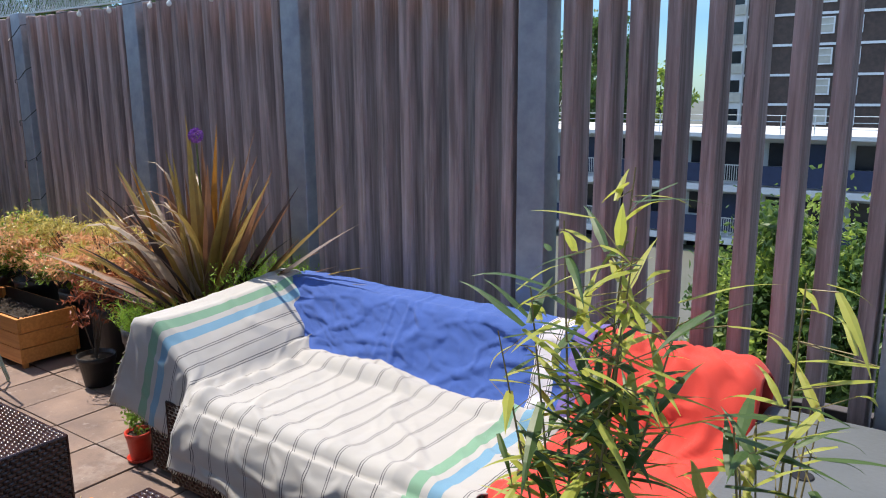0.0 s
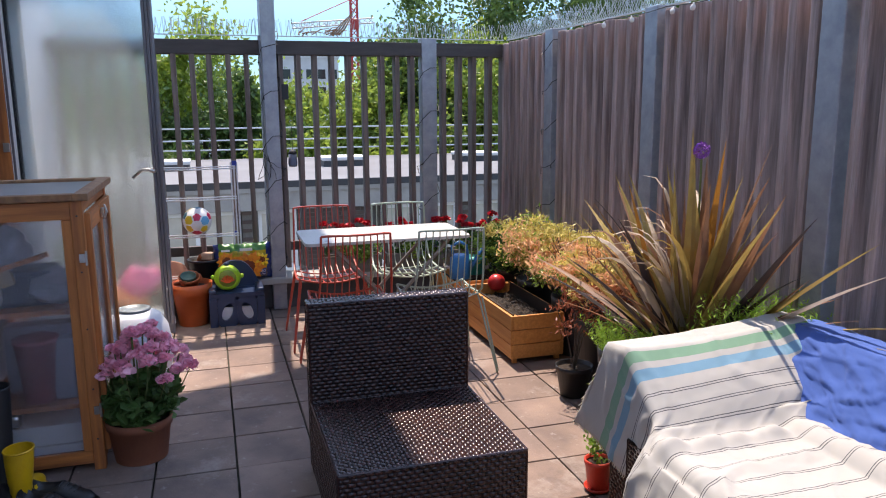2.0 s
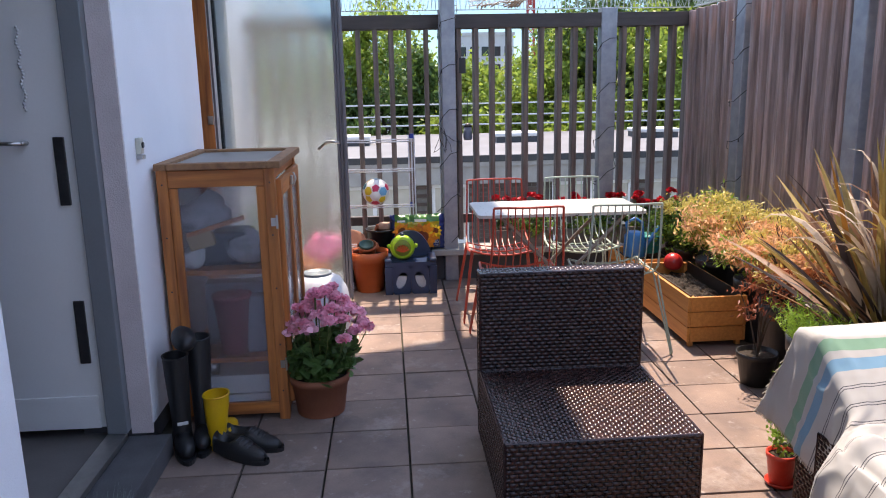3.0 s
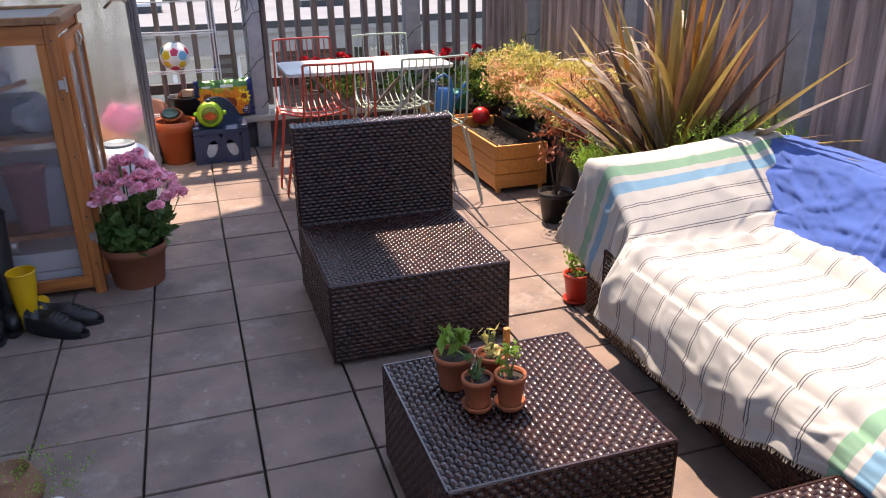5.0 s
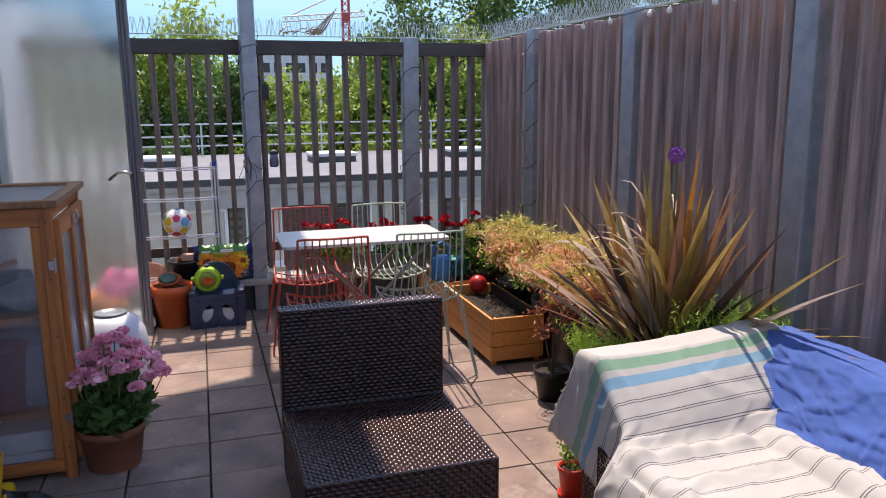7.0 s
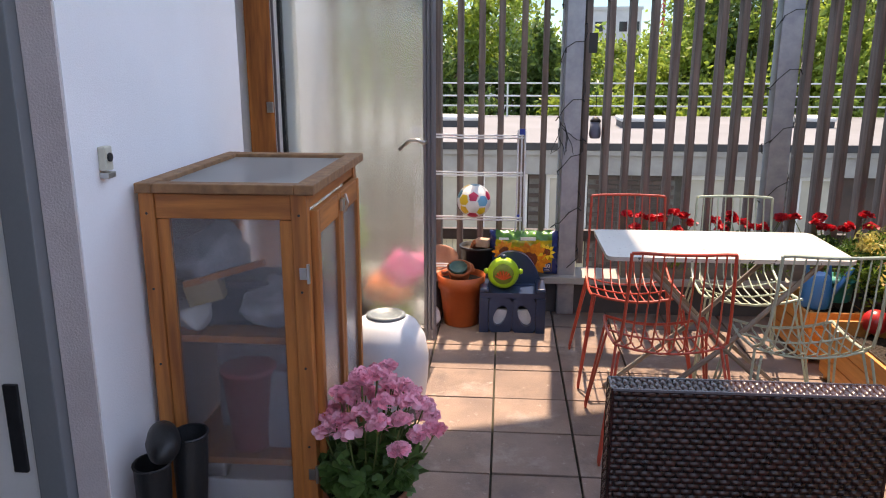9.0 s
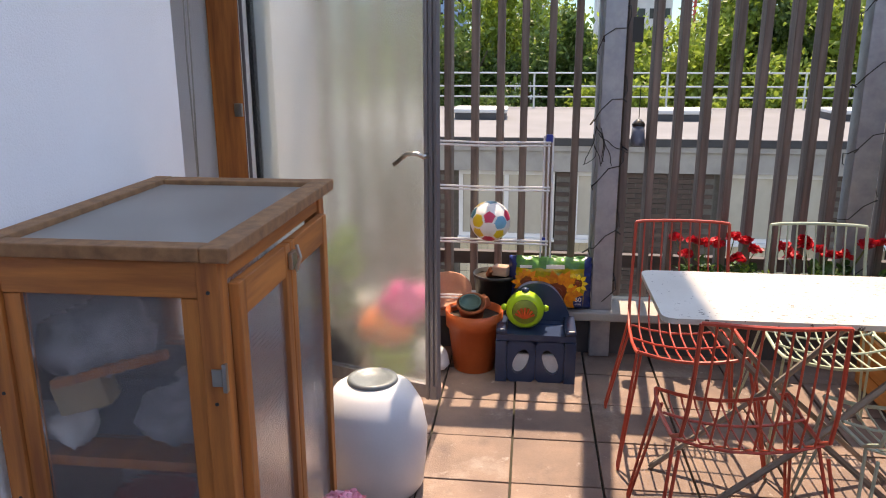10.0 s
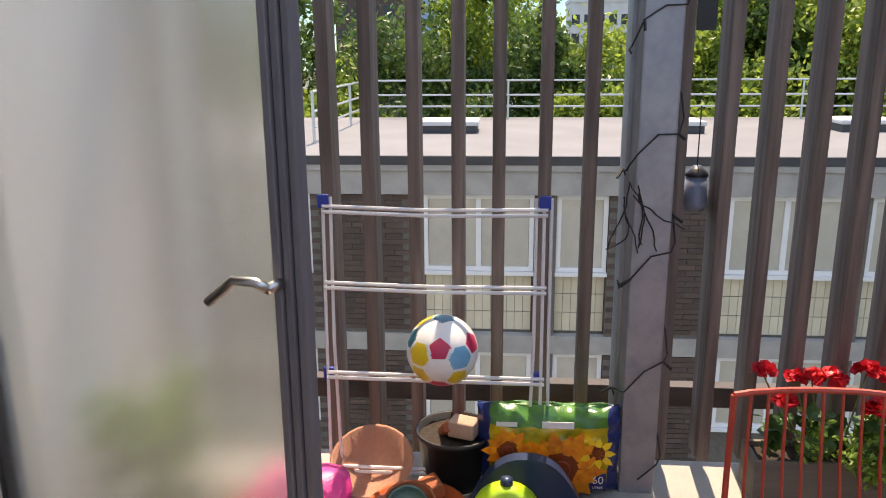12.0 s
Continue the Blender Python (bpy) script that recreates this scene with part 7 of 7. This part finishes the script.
for sy in (-1, 1):
    bm = bmesh.new()
    ring_in, ring_out = [], []
    for k in range(28):
        a = 2 * math.pi * k / 28
        u, v = 0.034 * math.cos(a), 0.070 * math.sin(a) * (1.0 if math.sin(a) > 0 else 0.85)
        c, d = math.cos(sy * 0.35), math.sin(sy * 0.35)
        ring_in.append((sy * 0.070 + u * c - v * d, 0.098 + u * d + v * c))
        m = max(abs(math.cos(a)) / 0.066, abs(math.sin(a)) / 0.102)
        ring_out.append((sy * 0.067 + math.cos(a) / m, 0.102 + math.sin(a) / m))
    fr = [[bm.verts.new((x, y, z)) for y, z in ring] for x in (0.136, 0.106) for ring in (ring_out, ring_in)]
    for k in range(28):
        q = (k + 1) % 28
        for ra, rb in ((0, 1), (1, 3), (3, 2)):
            bm.faces.new((fr[ra][k], fr[ra][q], fr[rb][q], fr[rb][k]))
    part("front_panel", bm, M_NAVY, navy, "front with a slanted oval opening")
    # pale plate: the sunlit white of the opening is put into its colour
    part("scoop", boxed(0.080, 0.105, sy * 0.07 - 0.05, sy * 0.07 + 0.05, 0.015, 0.13, 0.010), M_SUN_SCOOP, navy, "pale plate standing for sun in the opening")

bub = thing("bubble_machine", (-5.50, 0.655, 0.236), "round lime green bubble machine with orange wands", "toy")
part("body", lathe(bmesh.new(), [(0.03, -0.045), (0.075, -0.04), (0.09, -0.015), (0.09, 0.015), (0.075, 0.042), (0.06, 0.045)], 32), M_LIME, bub, "", True).matrix_basis = pose(0, 0, 0.092, 0, 90, 0)
part("face_plate", lathe(bmesh.new(), [(0.06, 0.0), (0.056, 0.006), (0.01, 0.006)], 28), mat("olive_plate", (0.20, 0.26, 0.03), rough=0.5, scale=20), bub, "", True).matrix_basis = pose(0.046, 0, 0.095, 0, 90, 0)
for k in range(7):
    a = radians(20 + 23 * k)
    p, q = Vector((0.056, 0.006 * math.cos(a), 0.065)), Vector((0.058, 0.048 * math.cos(a), 0.07 + 0.048 * math.sin(a)))
    part("wand", tube(bmesh.new(), [p, q], 0.004, 6, 0.006), mat("orange_wand", (0.75, 0.10, 0.02), rough=0.4, scale=20), bub)
for sy in (-1, 1):
    part("ear", lathe(bmesh.new(), [(0.012, 0), (0.018, 0.012), (0.010, 0.026)], 14), M_LIME, bub, "", True).matrix_basis = pose(0, sy * 0.086, 0.10, -90 * sy, 0, 0)
part("cap", lathe(bmesh.new(), [(0.018, 0), (0.016, 0.018), (0.006, 0.022)], 14), M_NAVY, bub, "", True).location = (0, 0, 0.178)

lay("white_sack", lump(0.085, 1.1, 1.0, 0.85, 31, 0.4), mat("crumpled_white_plastic", (0.70, 0.70, 0.72), rough=0.35, scale=20, var=0.2, bump=0.5), -5.50, 0.20, 0.06, "crumpled white plastic bag on the paving", "bag")
bucket = pot(-5.50, 0.02, 0.0, 0.125, 0.12, M_LIME, "lime green bucket behind the glazed door", soil=False, name="lime_bucket", category="bucket", taper=0.85)
lay("orange_bag", lump(0.14, 1.0, 1.0, 0.75, 41, 0.3), mat("bright_orange_plastic", (0.80, 0.16, 0.02), rough=0.4, scale=12), -5.50, -0.01, 0.215, "bright orange bag heaped on the lime bucket", "bag")
lay("pink_bag", lump(0.112, 0.9, 1.1, 0.95, 51, 0.5), M_PINKPL, -5.50, 0.095, 0.335, "hot pink plastic bag heaped on the orange bag", "bag")
bush(-5.48, -0.26, 0.0, 0.13, 0.28, M_BLACKPL, "leafy green plant in a black pot behind the glazed door", [(L_GREEN, 500, (0, 0, 0.52), (0.12, 0.12, 0.20), 20, 0.05), (L_DEEP, 300, (0, 0, 0.42), (0.11, 0.11, 0.14), 16, 0.05)], 0.45, 0.14, 151, size=0.05, aspect=0.5)

comp = thing("white_bin", (-4.47, 0.13, 0.0), "rounded white plastic bin with a grey oval lid", "bin")
part("body", lathe(bmesh.new(), [(0.165, 0.0), (0.178, 0.02), (0.190, 0.14), (0.192, 0.22), (0.176, 0.31), (0.138, 0.375), (0.090, 0.402)], 32), mat("white_bin_plastic", (0.60, 0.62, 0.67), rough=0.4, scale=6, var=0.06, bump=0.03), comp, "", True)
part("lid", lathe(bmesh.new(), [(0.090, 0.403), (0.088, 0.414), (0.070, 0.417), (0.066, 0.411), (0.01, 0.410)], 28), mat("grey_lid_plastic", (0.16, 0.19, 0.21), rough=0.4, scale=9), comp, "grey oval lid", True)


def boot(x, y, rz, h, material, label, tread, lean=0.0, tip=0.0):
    """A rubber boot: sole, foot and shaft."""
    b = thing("rubber_boot", (x, y, 0.0), label, "boot", rz=rz)
    bm = bmesh.new()
    prof = [(0.0, 0.0, 0.034, 0.036, 0.012), (0.0, 0.0, 0.042, 0.040, 0.04), (0.0, 0.0, 0.042, 0.038, 0.09), (0.0, 0.0, 0.046, 0.042, h * 0.45), (0.004, 0.0, 0.056, 0.05, h * 0.8), (0.006, 0.0, 0.058, 0.052, h)]
    rings = [[bm.verts.new((cx + lean * z + a * math.cos(2 * math.pi * k / 18), cy + c * math.sin(2 * math.pi * k / 18), z)) for k in range(18)] for cx, cy, a, c, z in prof]
    for ra, rb in zip(rings, rings[1:]):
        for k in range(18):
            bm.faces.new((ra[k], ra[(k + 1) % 18], rb[(k + 1) % 18], rb[k]))
    part("shaft", bm, material, b, "", True)
    ft = lump(0.05, 2.0, 0.82, 0.9, 1, 0.04)
    for v in ft.verts:
        v.co += Vector((0.065, 0, 0.045))
    part("foot", ft, material, b, "", True)
    so = bmesh.new()
    prism(so, [(0.07 + 0.112 * math.cos(2 * math.pi * k / 20), (0.043 - 0.006 * math.cos(2 * math.pi * k / 20)) * math.sin(2 * math.pi * k / 20)) for k in range(20)], 0.0, 0.02)
    part("sole", so, tread, b)
    part("top_band", tube(bmesh.new(), [(0.006 + lean * h + 0.058 * math.cos(2 * math.pi * k / 18), 0.052 * math.sin(2 * math.pi * k / 18), h) for k in range(19)], 0.004, 5), material, b)
    return b


M_RUBBER = mat("black_rubber", (0.016, 0.017, 0.019), rough=0.45, scale=12, var=0.3)
M_YELLOW = mat("yellow_rubber", (0.72, 0.42, 0.01), (0.62, 0.34, 0.01), rough=0.4, scale=10, var=0.1)
M_LABELW = mat("white_label", (0.75, 0.75, 0.75), rough=0.5, scale=20)
b1 = boot(-3.10, -0.33, 20, 0.40, M_RUBBER, "tall black rubber boot beside the cold frame", M_RUBBER, -0.12)
part("badge", boxed(0.048, 0.0535, -0.022, 0.022, 0.125, 0.139, 0.002), M_LABELW, b1, "small white badge")
b2 = boot(-3.17, -0.26, 10, 0.44, M_RUBBER, "tall black rubber boot leaning on the cold frame", M_RUBBER, -0.2)
b3 = boot(-3.09, -0.185, 165, 0.235, M_YELLOW, "small yellow child's rubber boot", M_YELLOW, 0.04)
part("badge", boxed(0.044, 0.049, -0.016, 0.016, 0.082, 0.092, 0.002), M_LABELW, b3, "small white badge")
# a fallen boot over the tall ones
fal = lump(0.05, 1.9, 0.95, 0.95, 14, 0.12)
lay("rubber_boot", fal, M_RUBBER, -3.13, -0.30, 0.475, "foot of a black rubber boot turned upside down", "boot", 25)


def shoe(x, y, rz):
    """A laced shoe with an open collar: rings of a foot-shaped section from heel to toe."""
    t = thing("black_shoe", (x, y, 0), "worn black laced shoe lying by the boots", "shoe", "shoes by the cold frame", rz=rz)
    bm = bmesh.new()
    rings = []
    for i in range(15):
        q = i / 14
        half = 0.036 + 0.014 * math.sin(math.pi * min(1, q * 1.15)) - 0.026 * max(0, q - 0.82) / 0.18
        top = 0.095 - 0.012 * math.sin(math.pi * min(1, q / 0.45)) - 0.042 * smooth_step((q - 0.35) / 0.5) - 0.022 * max(0, q - 0.85) / 0.15
        ring = []
        for k in range(13):
            a = math.pi * k / 12
            yy, zz = half * math.cos(a), 0.016 + (top - 0.016) * math.sin(a) ** 0.6
            if 0.05 < q < 0.42:
                zz -= 0.05 * max(0.0, math.sin(a) - 0.75) / 0.25
            ring.append(bm.verts.new((-0.13 + 0.26 * q, yy, zz + 0.002 * noise.noise((q * 9, k, 3)))))
        rings.append(ring)
    for ra, rb in zip(rings, rings[1:]):
        for k in range(12):
            bm.faces.new((ra[k], ra[k + 1], rb[k + 1], rb[k]))
    bm.faces.new(rings[0])
    bm.faces.new(rings[-1][::-1])
    part("upper", bm, M_RUBBER, t, "", True)
    so = bmesh.new()
    prism(so, [(0.135 * math.cos(2 * math.pi * k / 24), (0.045 + 0.006 * math.cos(2 * math.pi * k / 24)) * math.sin(2 * math.pi * k / 24)) for k in range(24)], 0.0, 0.017)
    part("sole", so, M_BLACKPL, t)
    for k in range(4):
        xx, zz = -0.01 + 0.020 * k, 0.093 - 0.007 * k
        part("lace", tube(bmesh.new(), [(xx, -0.024, zz - 0.010), (xx + 0.006, 0.0, zz), (xx, 0.024, zz - 0.010)], 0.0026, 5), M_DARKM, t)
    return t


shoe(-2.985, -0.065, 58)
shoe(-3.075, -0.03, 70)

M_CANBLUE = mat("blue_watering_can", (0.02, 0.20, 0.50), rough=0.35, scale=9, var=0.1)
can = thing("watering_can", (-5.02, 2.20, 0.293), "bright blue plastic watering can on a planter", "watering can")
can.location = (-5.16, 2.27, 0.28)
part("body", lathe(bmesh.new(), [(0.07, 0), (0.075, 0.01), (0.068, 0.15), (0.05, 0.175), (0.045, 0.175)], 24), M_CANBLUE, can, "", True)
part("handle", tube(bmesh.new(), [(0, -0.05, 0.17), (0, -0.06, 0.24), (0, 0.0, 0.27), (0, 0.05, 0.24), (0, 0.07, 0.08)], 0.011, 8), M_CANBLUE, can, "", True)
part("spout", tube(bmesh.new(), [(0, 0.06, 0.04), (0, 0.12, 0.12), (0, 0.17, 0.21)], 0.018, 8, 0.012), M_CANBLUE, can, "", True)
pot(-5.30, 2.42, 0.28, 0.10, 0.12, mat("teal_plastic", (0.02, 0.36, 0.30), rough=0.4, scale=9), "teal plastic tub on a planter", soil=False, name="teal_tub", category="tub", taper=0.85)
lay("red_ball", lump(0.062, 1, 1, 1, 2, 0.02), mat("red_ball_rubber", (0.62, 0.03, 0.03), rough=0.3, scale=20, bump=0.03), -4.86, 2.44, 0.30, "small red ball lying on the planter soil", "ball")
M_LANT = mat("blue_grey_lantern", (0.22, 0.26, 0.36), rough=0.4, scale=12)
lan = thing("hanging_lantern", (-5.955, 1.193, 1.06), "small blue-grey lantern hanging on the fence", "lantern")
part("cap", lathe(bmesh.new(), [(0.012, 0.13), (0.03, 0.11), (0.034, 0.10)], 14), M_DARKM, lan, "", True)
part("body", lathe(bmesh.new(), [(0.028, 0.0), (0.036, 0.02), (0.030, 0.099)], 14), M_LANT, lan, "", True)
part("hanger", tube(bmesh.new(), [(0, 0, 0.13), (0.0, 0, 0.30)], 0.002, 5), M_CABLE, lan)
